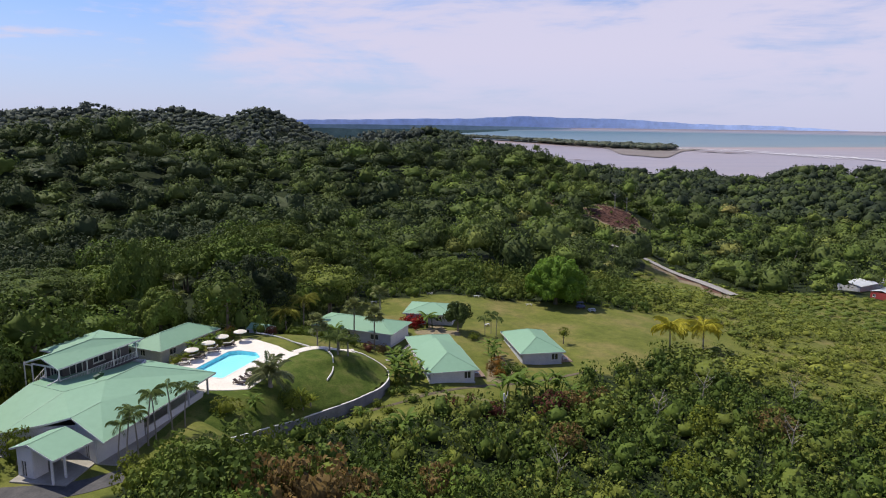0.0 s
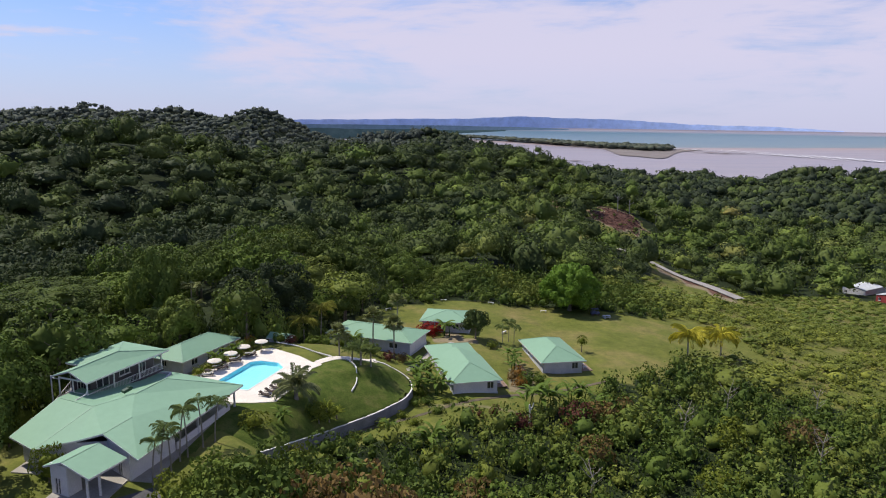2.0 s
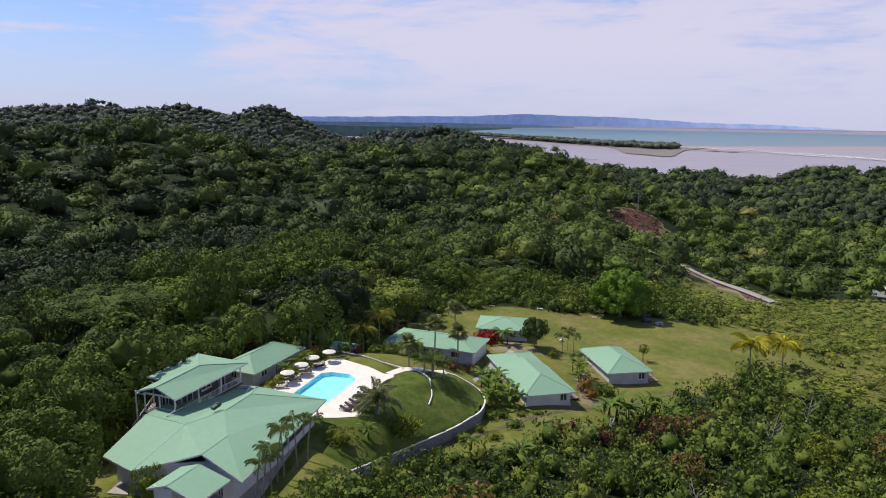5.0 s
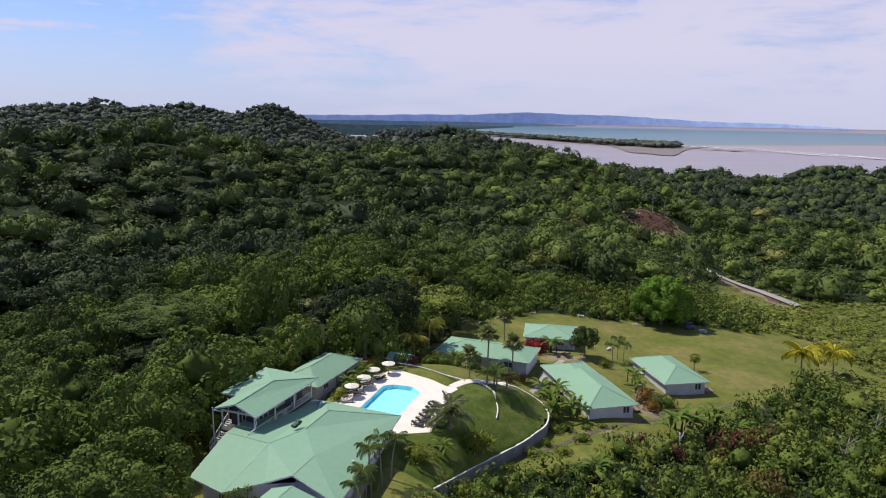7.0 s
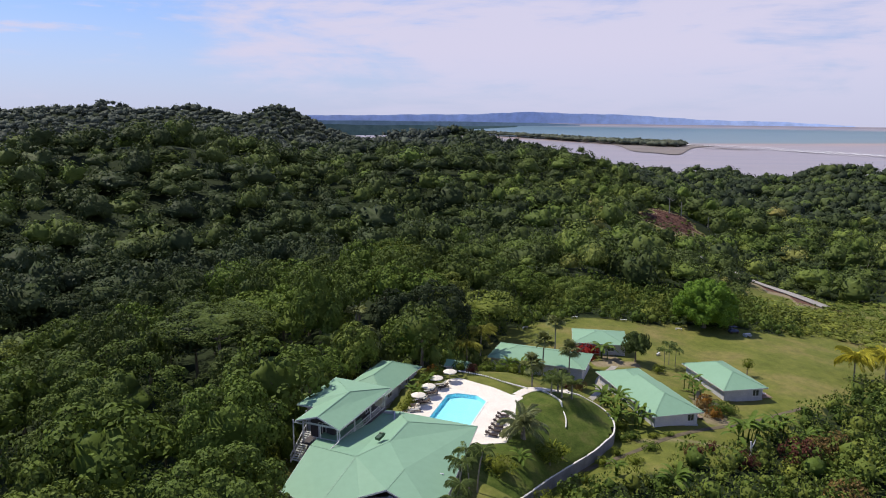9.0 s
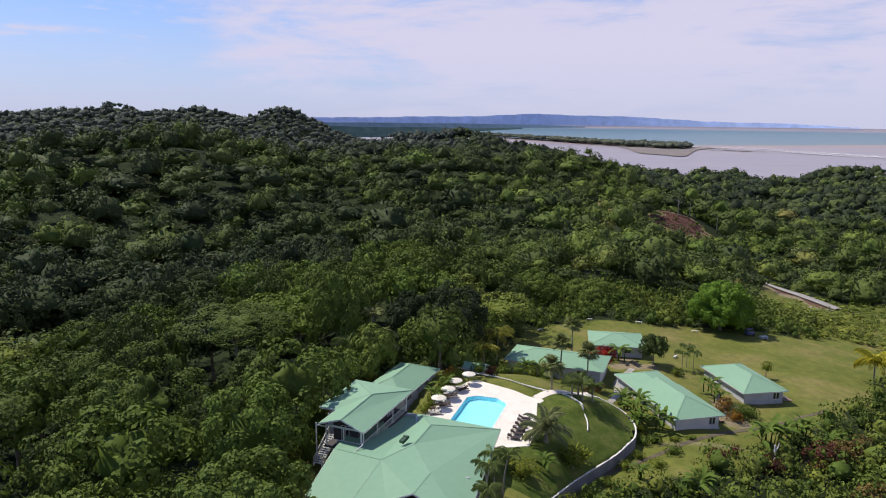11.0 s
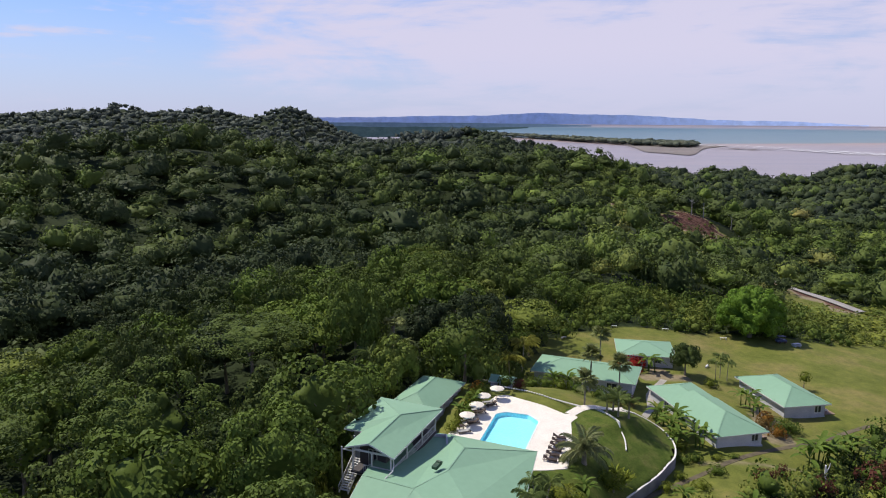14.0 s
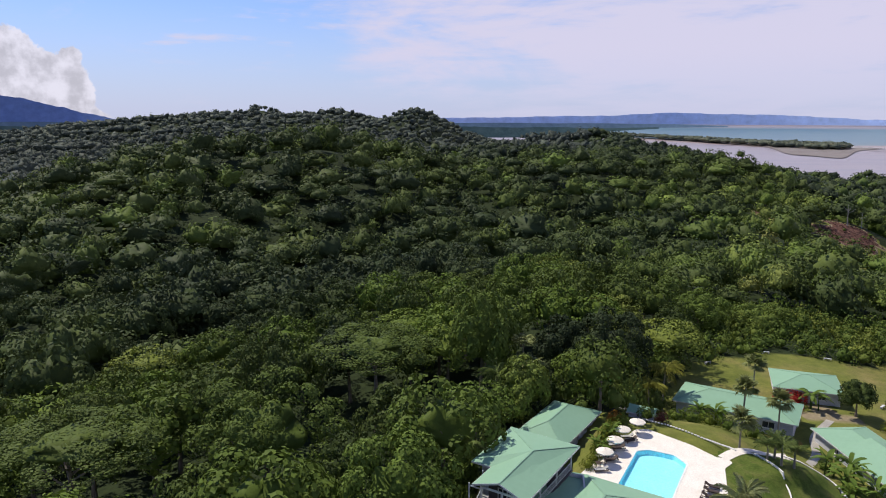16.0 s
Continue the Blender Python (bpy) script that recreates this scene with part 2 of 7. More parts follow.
def land(x, y):
    """Height of the ground."""
    wx, wy = np.asarray(x, float), np.asarray(y, float)
    x, y = site(x, y)
    away = 1 - (1 - ease(8.5, 29, x)) * (1 - ease(9, 30, y) * ease(-16, 4, x))
    z = -0.14 - 6.0 * away - 2.2 * ease(36, 58, x) - 4.0 * ease(66, 110, x) - 6.0 * ease(100, 160, x)
    z = z - 1.8 * ease(-7.5, -9.5, x) * ease(-9, -6, y) * (1 - ease(12, 40, y)) - 6.0 * ease(-18, -45, x) - 9.0 * ease(-45, -110, x)
    z = z - 8.0 * ease(60, 200, y) - 18.0 * ease(60, 190, x) * ease(70, 250, y)
    z = z - 6.0 * ease(-45, -90, y) - 6.0 * ease(-60, -200, y)
    z = z + knoll(x, y, 150, 215, 5.5, 14, 17) + knoll(x, y, 132, 410, 9.0, 36, 17) + knoll(x, y, -205, 285, 43, 80, 95) + knoll(x, y, -120, 360, 12, 90, 70) + knoll(x, y, 60, 560, 20, 150, 100)
    z = z + knoll(x, y, -60, 900, 13, 140, 160) + knoll(x, y, -230, 760, 14, 130, 120)
    # gullies and shoulders of the wooded slopes
    z = z + knoll(x, y, -45, 250, -18, 40) + knoll(x, y, -120, 320, -14, 38) + knoll(x, y, -100, 390, 11, 42) + knoll(x, y, 98, 392, -9, 32) + knoll(x, y, 150, 392, 7.0, 26) + knoll(x, y, -275, 215, 12, 42)
    z = z + knoll(x, y, -165, 230, -10, 35) + knoll(x, y, 35, 600, -11, 50) + knoll(x, y, 185, 330, -6, 45) + knoll(x, y, 290, 540, -10, 80) + knoll(x, y, -244, 600, 14, 70)
    z = z + knoll(x, y, -120, 575, 11, 50) + knoll(x, y, -95, 935, 20, 62) + knoll(x, y, -130, 980, 6, 50) + knoll(x, y, -470, 380, 14, 110)
    # the range to the north-west
    z = z + knoll(x, y, -800, 1380, 54, 150, 260) + knoll(x, y, -640, 1440, 34, 70, 200) + knoll(x, y, -480, 1480, 66, 58, 220)
    z = z + knoll(x, y, -1120, 1250, 44, 240, 260) + knoll(x, y, -1010, 1150, 8, 60, 60)
    # its separate tops
    z = z + knoll(x, y, -805, 1345, 15, 22, 60) - knoll(x, y, -778, 1385, 16, 18, 90) + knoll(x, y, -748, 1400, 4, 16, 50) - knoll(x, y, -715, 1400, 9, 20, 90) + knoll(x, y, -652, 1402, 8, 38, 60) + knoll(x, y, -480, 1440, 6, 22, 60) - knoll(x, y, -700, 1380, 5, 22, 80)
    # wooded rise at the eastern shore
    z = z + knoll(x, y, 560, 960, 17, 58, 90) - knoll(x, y, 440, 1030, 14, 45, 60)
    r = np.hypot(x - 42, y + 112)
    az = np.degrees(np.arctan2(x - 42, y + 112))
    shore = 1330 + 60 * np.sin(az * 0.9) + 40 * np.sin(az * 2.3 + 1) + 3000 * ease(-15, -20, az) + 700 * ease(-4, -9, az) * (1 - ease(100, 140, np.abs(az)))
    drop = ease(-130, 60, r - shore)
    z = z * (1 - drop) + (SEA - 6) * drop
    wob = 1.0 * np.sin(x * 0.021 + 1.3) * np.sin(y * 0.017) + 0.8 * np.sin(x * 0.051 - y * 0.043)
    far = ease(90, 220, np.hypot(x - 25, y))
    # dug out under the pool
    west = -2.3 + 0.19 * (y + 11.6)
    pit = ease(-3.0, -0.8, x - west) * (1 - ease(7.3, 9.5, x)) * ease(-15.5, -13, y) * (1 - ease(1.5, 4.0, y))
    # the bank at the foot of the retaining wall
    away, foot = line_gap(WALL[3:], wx, wy)
    foot = foot - 1.75
    m = (1 - ease(2.5, 9, away)) * ease(-2, 6, (wx - 10.2) * 0.627 + (wy + 28.6) * 0.78)
    return (z + 3.0 * wob * far - 2.3 * pit) * (1 - m) + foot * m


def thing(name, label, category, group="", kind="", at=(0, 0, 0)):
    ob = new(name)
    ob.location = at
    return tagged(ob, label, category, group, kind)


def mesh_of(name, verts, faces, mats, smooth=False):
    me = bpy.data.meshes.new(name)
    me.from_pydata([tuple(v) for v in verts], [], [tuple(f) for f in faces])
    for m in (mats if isinstance(mats, (list, tuple)) else [mats]):
        me.materials.append(m)
    if smooth:
        me.shade_smooth()
    me.update()
    return me


def array_mesh(name, verts, quads, mats, tint=None, slot=None, smooth=False):
    """A mesh of quads from arrays."""
    me = bpy.data.meshes.new(name)
    me.vertices.add(len(verts))
    me.vertices.foreach_set("co", np.ascontiguousarray(verts, np.float32).ravel())
    me.loops.add(4 * len(quads))
    me.loops.foreach_set("vertex_index", np.ascontiguousarray(quads, np.int32).ravel())
    me.polygons.add(len(quads))
    me.polygons.foreach_set("loop_start", np.arange(0, 4 * len(quads), 4, dtype=np.int32))
    if slot is not None:
        me.polygons.foreach_set("material_index", np.asarray(slot, np.int32))
    me.update(calc_edges=True)
    for m in (mats if isinstance(mats, (list, tuple)) else [mats]):
        me.materials.append(m)
    if tint is not None:
        a = me.attributes.new("tint", 'FLOAT', 'POINT')
        a.data.foreach_set("value", np.asarray(tint, np.float32))
    if smooth:
        me.shade_smooth()
    return me


def part(name, bm, mat, parent, label=""):
    """Links a bmesh as one mesh object under a thing or a part."""
    me = bpy.data.meshes.new(name)
    bm.to_mesh(me)
    bm.free()
    for m in (mat if isinstance(mat, (list, tuple)) else [mat]):
        me.materials.append(m)
    ob = new(name, me)
    ob.parent = parent
    return tagged(ob, label) if label else ob


def part_of(name, me, parent, label="", at=None):
    ob = new(name, me)
    ob.parent = parent
    if at is not None:
        ob.matrix_basis = at
    return tagged(ob, label) if label else ob


def box(bm, m, size, bevel=0.0):
    """A box of that size, centred on the pose m, into bm."""
    g = bmesh.ops.create_cube(bm, size=1.0, matrix=m @ Matrix.Diagonal((*size, 1)))
    if bevel:
        edges = list({e for v in g["verts"] for e in v.link_edges})
        bmesh.ops.bevel(bm, geom=edges, offset=bevel, segments=1, affect='EDGES')
    return bm


def tube(bm, points, radii, sides=8, caps=True):
    """A round bar through the points."""
    rings = []
    for k, p in enumerate(points):
        p = Vector(p)
        d = (Vector(points[min(k + 1, len(points) - 1)]) - Vector(points[max(k - 1, 0)])).normalized()
        q = d.to_track_quat('Z', 'Y')
        r = radii[k] if isinstance(radii, (list, tuple)) else radii
        rings.append([bm.verts.new(p + q @ Vector((r * math.cos(2 * math.pi * i / sides), r * math.sin(2 * math.pi * i / sides), 0))) for i in range(sides)])
    for a, b in zip(rings, rings[1:]):
        for i in range(sides):
            bm.faces.new((a[i], a[(i + 1) % sides], b[(i + 1) % sides], b[i]))
    if caps:
        bm.faces.new(rings[0][::-1])
        bm.faces.new(rings[-1])
    return bm


# ---- ground ----
def ground_mesh():
    cx, cy = 46.0, -111.0
    rings = [0.0] + list(12.0 * 1.028 ** np.arange(0, 222))
    rings = np.array(sorted([r for r in rings if r < 4800 and not 462 < r < 562] + list(np.arange(464.0, 562.0, 4.0)) + [4850.0]))
    fine = np.radians(np.arange(-62, 48, 0.5))
    rest = np.radians(np.arange(48, 298, 6.0))
    angs = np.concatenate([fine, rest])
    rr, aa = np.meshgrid(rings, angs, indexing="ij")
    x, y = cx + rr * np.sin(aa), cy + rr * np.cos(aa)
    z = land(x, y)
    nr, na = rr.shape
    v = np.stack([x, y, z], -1).reshape(-1, 3)
    i, j = np.meshgrid(np.arange(nr - 1), np.arange(na), indexing="ij")
    jn = (j + 1) % na
    q = np.stack([i * na + j, i * na + jn, (i + 1) * na + jn, (i + 1) * na + j], -1).reshape(-1, 4)
    return v, q[:, ::-1]


CLEARING = [(-22, -47), (-10, -58), (-3, -57), (4, -49.5), (8, -38.5), (12.5, -30.5), (17.5, -24.5), (23.5, -17), (30, -11), (41, -8), (52, 3), (62, 14), (82, 31), (108, 55), (97, 75), (73, 70),
            (57, 72), (29, 70), (12, 57), (6, 43), (3, 26), (-3, 14), (-5, 14), (-16, 14), (-19, -3), (-17, -8), (-22, -18), (-24, -28), (-23, -36)]


def inside(poly, x, y):
    x, y = site(x, y)
    hit = np.zeros(x.shape, bool)
    for (x0, y0), (x1, y1) in zip(poly, poly[1:] + poly[:1]):
        cross = (y0 > y) != (y1 > y)
        with np.errstate(divide='ignore', invalid='ignore'):
            at = (x1 - x0) * (y - y0) / (y1 - y0) + x0
        hit ^= cross & (x < at)
    return hit


def scrubby(x, y):
    """Where low bright scrub grows in place of forest."""
    x, y = site(x, y)
    east = (x > -4) & (y < 40 + 0.35 * (x - 20)) & (y > -95) & (x < 175) & ((x > 20) | (y < -22))
    north = (x > 10) & (x < 170) & (y >= 38) & (y < 108 + 0.12 * x)
    return east | north


def scar(x, y):
    x, y = site(x, y)
    ragged = 1 + 0.30 * np.sin(x * 0.41 + 1.3 * np.sin(y * 0.33)) + 0.22 * np.sin(y * 0.62 + x * 0.17)
    return (((x - 132) / 20) ** 2 + ((y - 391) / 15) ** 2 < ragged) | (((x - 88) / 8) ** 2 + ((y - 412) / 10) ** 2 < ragged)


def road_dist(x, y):
    """Distance to the middle of the far road."""
    x, y = site(x, y)
    ax, ay, bx, by = 128.0, 232.0, 149.0, 206.0
    t = np.clip(((x - ax) * (bx - ax) + (y - ay) * (by - ay)) / ((bx - ax) ** 2 + (by - ay) ** 2), 0, 1)
    return np.hypot(x - ax - t * (bx - ax), y - ay - t * (by - ay))


def meadow(x, y):
    """Low scrub running out to the far road, and the openings before the dug slope."""
    sx0, sy0 = site(x, y)
    r, a = np.hypot(sx0 - 46, sy0 + 111), np.degrees(np.arctan2(sx0 - 46, sy0 + 111))
    run = (a > 11.8 + 0.4 * np.sin(r * 0.06)) & (a < 40) & (r < np.interp(a, [13.5, 17.7, 21, 40], [366, 348, 385, 385])) & (r > 180) & (sx0 > 86)
    return run | scar(x + 3, y + 18) | scar(x + 5, y + 36) | scar(x + 8, y + 54) | scar(x + 10, y + 72) | scar(x + 13, y + 90)


def ground_material():
    m, n, l, p = material("hillside")
    at = n.new("ShaderNodeAttribute")
    at.attribute_name = "cover"
    big = noise_node(n, l, 0.07, 6.0, 0.6)
    mid = noise_node(n, l, 0.5, 6.0, 0.65)
    fine = noise_node(n, l, 5.0, 5.0, 0.7)
    lawn = ramp_node(n, l, big.outputs["Fac"], [(0.30, (0.100, 0.122, 0.022)), (0.50, (0.148, 0.160, 0.036)), (0.70, (0.225, 0.188, 0.072))])
    wear = ramp_node(n, l, mid.outputs["Fac"], [(0.30, (0.70, 0.74, 0.70)), (0.62, (1.05, 1.05, 1.0)), (0.80, (1.35, 1.22, 1.1))])
    lawn2 = mix_node(n, l, lawn.outputs["Color"], wear.outputs["Color"], 1.0, 'MULTIPLY')
    # Very dark forest floor: gaps between crowns get their shade in the colour.
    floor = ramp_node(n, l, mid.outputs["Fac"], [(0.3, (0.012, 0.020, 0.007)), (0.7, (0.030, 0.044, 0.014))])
    soil = ramp_node(n, l, mid.outputs["Fac"], [(0.28, (0.050, 0.026, 0.020)), (0.48, (0.120, 0.058, 0.044)), (0.72, (0.200, 0.115, 0.090))])
    sand = ramp_node(n, l, mid.outputs["Fac"], [(0.3, (0.20, 0.16, 0.10)), (0.7, (0.30, 0.25, 0.16))])
    edge = n.new("ShaderNodeMath")
    edge.operation = 'MULTIPLY_ADD'
    edge.inputs[1].default_value = 0.35
    l.new(mid.outputs["Fac"], edge.inputs[0])
    l.new(at.outputs["Fac"], edge.inputs[2])

    def step(lo, hi):
        r = n.new("ShaderNodeMapRange")
        r.inputs["From Min"].default_value, r.inputs["From Max"].default_value = lo, hi
        l.new(edge.outputs["Value"], r.inputs["Value"])
        return r.outputs["Result"]

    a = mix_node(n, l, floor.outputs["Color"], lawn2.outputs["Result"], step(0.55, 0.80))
    b = mix_node(n, l, a.outputs["Result"], sand.outputs["Color"], step(1.55, 1.85))
    c = mix_node(n, l, b.outputs["Result"], soil.outputs["Color"], step(2.5, 2.8))
    g = ramp_node(n, l, fine.outputs["Fac"], [(0.3, (0.75, 0.75, 0.75)), (0.7, (1.15, 1.15, 1.15))])
    x = mix_node(n, l, c.outputs["Result"], g.outputs["Color"], 1.0, 'MULTIPLY')
    l.new(x.outputs["Result"], p.inputs["Base Color"])
    p.inputs["Roughness"].default_value = 0.95
    p.inputs["Specular IOR Level"].default_value = 0.15
    bump_node(n, l, fine.outputs["Fac"], 0.5, 0.08, p)
    return m


gv, gq = ground_mesh()
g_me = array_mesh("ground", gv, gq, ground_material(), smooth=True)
g_x, g_y = gv[:, 0], gv[:, 1]
cover = inside(CLEARING, g_x, g_y).astype(float)
cover = np.where(scrubby(g_x, g_y) & (cover < 0.5), np.where((g_x > 85) & (g_y > 25), 0.8, 0.35), cover)
cover = np.where(meadow(g_x, g_y), 0.9, cover)
# bare sandy earth between the cottages, and the dug slope far off
cover = np.where(((g_x - 32) / 5) ** 2 + ((g_y - 37) / 4) ** 2 < 1, 1.9, cover)
cover = np.where(((g_x - 47) / 3.2) ** 2 + ((g_y - 17) / 9) ** 2 < 1, 1.65, cover)
cover = np.where(((g_x - 38) / 9) ** 2 + ((g_y - 1.5) / 2.2) ** 2 < 1, 1.55, cover)
cover = np.where(scar(g_x, g_y), 2.9, cover)
cover = np.where((road_dist(g_x + 1, g_y + 3) < 5.5), 2.6, cover)
g_at = g_me.attributes.new("cover", 'FLOAT', 'POINT')
g_at.data.foreach_set("value", cover.astype(np.float32))
ground = tagged(new("ground", g_me), "grassy hillside with lawns, bare earth and forest floor", "ground", kind="structure")


# ---- sea, spit and far shore ----
EYE = (46.0, -111.0, 42.0)


def far_place(az, distance, up=0.0):
    """A place on the sea at a true distance, drawn in past 2.5 km so that all lies within sight, keeping its angle below the eye."""
    r = distance if distance < 2500 else 2500 + 2350 * (1 - math.exp(-(distance - 2500) / 2350))
    drop = (EYE[2] - SEA) * r / distance if distance < 16000 else r * math.tan(radians(0.30))
    a = radians(az) - TURN
    return (EYE[0] + r * math.sin(a), EYE[1] + r * math.cos(a), EYE[2] - drop + up * r / distance)


def water_material():
    m, n, l, p = material("muddy_estuary_water")
    tc = n.new("ShaderNodeTexCoord")
    sp = n.new("ShaderNodeSeparateXYZ")
    l.new(tc.outputs["Object"], sp.inputs["Vector"])
    mp = n.new("ShaderNodeMapping")
    mp.inputs["Scale"].default_value = (0.0016, 0.0045, 0.0)
    l.new(tc.outputs["Object"], mp.inputs["Vector"])
    no = n.new("ShaderNodeTexNoise")
    no.inputs["Scale"].default_value, no.inputs["Detail"].default_value = 1.6, 6.0
    l.new(mp.outputs["Vector"], no.inputs["Vector"])
    # silty water behind the spit and along the shore, clear water outside, a pale line on the horizon
    def line_of(ax, ay, at):
        d = n.new("ShaderNodeVectorMath")
        d.operation = 'DOT_PRODUCT'
        d.inputs[1].default_value = (ax, ay, 0)
        l.new(tc.outputs["Object"], d.inputs[0])
        k = n.new("ShaderNodeMath")
        k.operation = 'SUBTRACT'
        k.inputs[1].default_value = at
        l.new(d.outputs["Value"], k.inputs[0])
        return k.outputs["Value"]

    out = n.new("ShaderNodeMath")
    out.operation = 'MINIMUM'
    l.new(line_of(0.97, 1.0, 3500.0), out.inputs[0])
    l.new(line_of(-0.20, 1.0, 2930.0), out.inputs[1])
    d = n.new("ShaderNodeMath")
    d.operation = 'MULTIPLY_ADD'
    d.inputs[1].default_value = 320.0
    l.new(no.outputs["Fac"], d.inputs[0])
    l.new(out.outputs["Value"], d.inputs[2])
    mr = n.new("ShaderNodeMapRange")
    mr.inputs["From Min"].default_value, mr.inputs["From Max"].default_value = -840.0, 1160.0
    l.new(d.outputs["Value"], mr.inputs["Value"])
    r = ramp_node(n, l, mr.outputs["Result"], [(0.0, (0.265, 0.235, 0.265)), (0.36, (0.275, 0.235, 0.25)), (0.48, (0.31, 0.225, 0.20)), (0.53, (0.13, 0.19, 0.205)), (0.70, (0.10, 0.18, 0.22))])
    away = n.new("ShaderNodeVectorMath")
    away.operation = 'LENGTH'
    l.new(tc.outputs["Object"], away.inputs[0])
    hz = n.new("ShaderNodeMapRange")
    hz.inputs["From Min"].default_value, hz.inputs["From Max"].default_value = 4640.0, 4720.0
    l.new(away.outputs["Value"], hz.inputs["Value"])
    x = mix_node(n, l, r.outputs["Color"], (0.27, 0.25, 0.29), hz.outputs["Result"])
    # Streaks of reflected sky painted into the water colour.
    mp2 = n.new("ShaderNodeMapping")
    mp2.inputs["Scale"].default_value = (0.0035, 0.016, 0.0)
    mp2.inputs["Rotation"].default_value = (0, 0, radians(-6))
    l.new(tc.outputs["Object"], mp2.inputs["Vector"])
    sky_streaks = n.new("ShaderNodeTexNoise")
    sky_streaks.inputs["Scale"].default_value, sky_streaks.inputs["Detail"].default_value = 1.0, 5.0
    l.new(mp2.outputs["Vector"], sky_streaks.inputs["Vector"])
    sh = ramp_node(n, l, sky_streaks.outputs["Fac"], [(0.34, (0.84, 0.90, 1.0)), (0.52, (1.0, 1.0, 1.0)), (0.68, (1.10, 1.08, 1.06))])
    rippled = mix_node(n, l, x.outputs["Result"], sh.outputs["Color"], 1.0, 'MULTIPLY')
    l.new(rippled.outputs["Result"], p.inputs["Base Color"])
    p.inputs["Roughness"].default_value = 0.35
    p.inputs["Specular IOR Level"].default_value = 0.35
    w = noise_node(n, l, 0.05, 6.0, 0.6)
    bump_node(n, l, w.outputs["Fac"], 0.5, 2.0, p)
    return m


def sea_mesh():
    dist = np.concatenate([np.linspace(700, 2500, 28), 2500 * 1.07 ** np.arange(1, 28), [16500.0, 40000.0]])
    az = np.arange(-70, 71, 1.0)
    v = np.array([far_place(a, d) for d in dist for a in az])
    na = len(az)
    i, j = np.meshgrid(np.arange(len(dist) - 1), np.arange(na - 1), indexing="ij")
    q = np.stack([i * na + j, i * na + j + 1, (i + 1) * na + j + 1, (i + 1) * na + j], -1).reshape(-1, 4)
    return v, q[:, ::-1]


sv, sq = sea_mesh()
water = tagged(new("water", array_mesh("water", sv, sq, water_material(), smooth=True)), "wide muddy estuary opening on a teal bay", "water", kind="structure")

M_SANDBAR = surface("wet_sand", (0.17, 0.145, 0.135), (0.22, 0.19, 0.175), 0.01, 0.2, 0.8, 0.0)
M_SURF = surface("sea_foam", (0.62, 0.62, 0.64), (0.80, 0.80, 0.80), 0.02, 0.2, 0.7, 0.0)
# Far shore, plain, hills and mountain carry the blue of haze in their colours.
M_FARLAND = surface("hazy_far_shore", (0.085, 0.135, 0.200), (0.105, 0.160, 0.225), 0.004, 0.05, 0.95, 0.0, spec=0.0)
M_PLAIN = surface("hazy_wooded_plain", (0.030, 0.056, 0.066), (0.050, 0.080, 0.090), 0.02, 0.1, 0.95, 0.0, spec=0.0)
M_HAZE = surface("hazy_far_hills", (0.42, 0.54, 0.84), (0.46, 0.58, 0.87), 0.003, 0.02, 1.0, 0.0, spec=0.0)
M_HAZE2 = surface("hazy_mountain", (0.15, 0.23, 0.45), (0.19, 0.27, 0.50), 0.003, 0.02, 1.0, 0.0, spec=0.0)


def strip(name, near, far, mat, label, lift=1.5):
    """A flat strip on the water between two lines of (azimuth, distance)."""
    v = [far_place(a, d, lift) for a, d in near] + [far_place(a, d, lift) for a, d in far]
    k = len(near)
    f = [(i, i + 1, k + i + 1, k + i) for i in range(k - 1)]
    return tagged(new(name, mesh_of(name, v, f, mat)), label, kind="structure")


rng = np.random.default_rng(11)


def along(line, s):
    az = np.interp(s, np.linspace(0, 1, len(line)), [p[0] for p in line])
    return az, np.interp(s, np.linspace(0, 1, len(line)), [p[1] for p in line])


SPIT = [(-4.0, 4900.0), (1.0, 4150.0), (5.0, 3600.0), (9.0, 3200.0), (12.0, 3030.0), (14.0, 3060.0)]
ss = np.linspace(0, 1, 40)
sa, sd = along(SPIT, ss)
wide = 420 * np.sin(np.clip(ss * 1.25, 0, 1) * math.pi * 0.5) * (1 - 0.45 * ease(0.9, 1, ss))
strip("sandbar", [(a, d - w * (0.42 + 1.35 * ease(0.54, 0.64, s) * (1 - 0.8 * ease(0.86, 1.0, s))) - 18 * math.sin(a * 2)) for a, d, w, s in zip(sa + 0.8 * ss, sd, wide, ss)], [(a, d + w * 0.6) for a, d, w in zip(sa + 2.2 * ss ** 4, sd, wide)], M_SANDBAR, "low grey sandbar round the wooded spit", 2.0)
for az0, az1, d0, d1, w0 in ((15.0, 19.5, 2900, 2800, 30), (5.5, 8.0, 2000, 1960, 16)):
    a = np.linspace(az0, az1, 30)
    mid = np.linspace(d0, d1, 30) + 14 * np.sin(a * 3.1) + 8 * np.sin(a * 7.7)
    th = w0 * np.sin(np.linspace(0.05, math.pi - 0.05, 30)) * (1 + 0.4 * np.sin(a * 5.0))
    strip("sandbar", list(zip(a, mid - th)), list(zip(a, mid + th)), M_SANDBAR, "narrow wet mudbank in the estuary", 3.0)
edge_a, edge_d = sa[4:] + 0.6 * ss[4:], sd[4:] + 0.56 * wide[4:]
strip("surf", list(zip(edge_a, edge_d)), list(zip(edge_a, edge_d + 30 + 22 * np.sin(edge_a * 5.0))), M_SURF, "white surf along the outer side of the spit", 2.6)
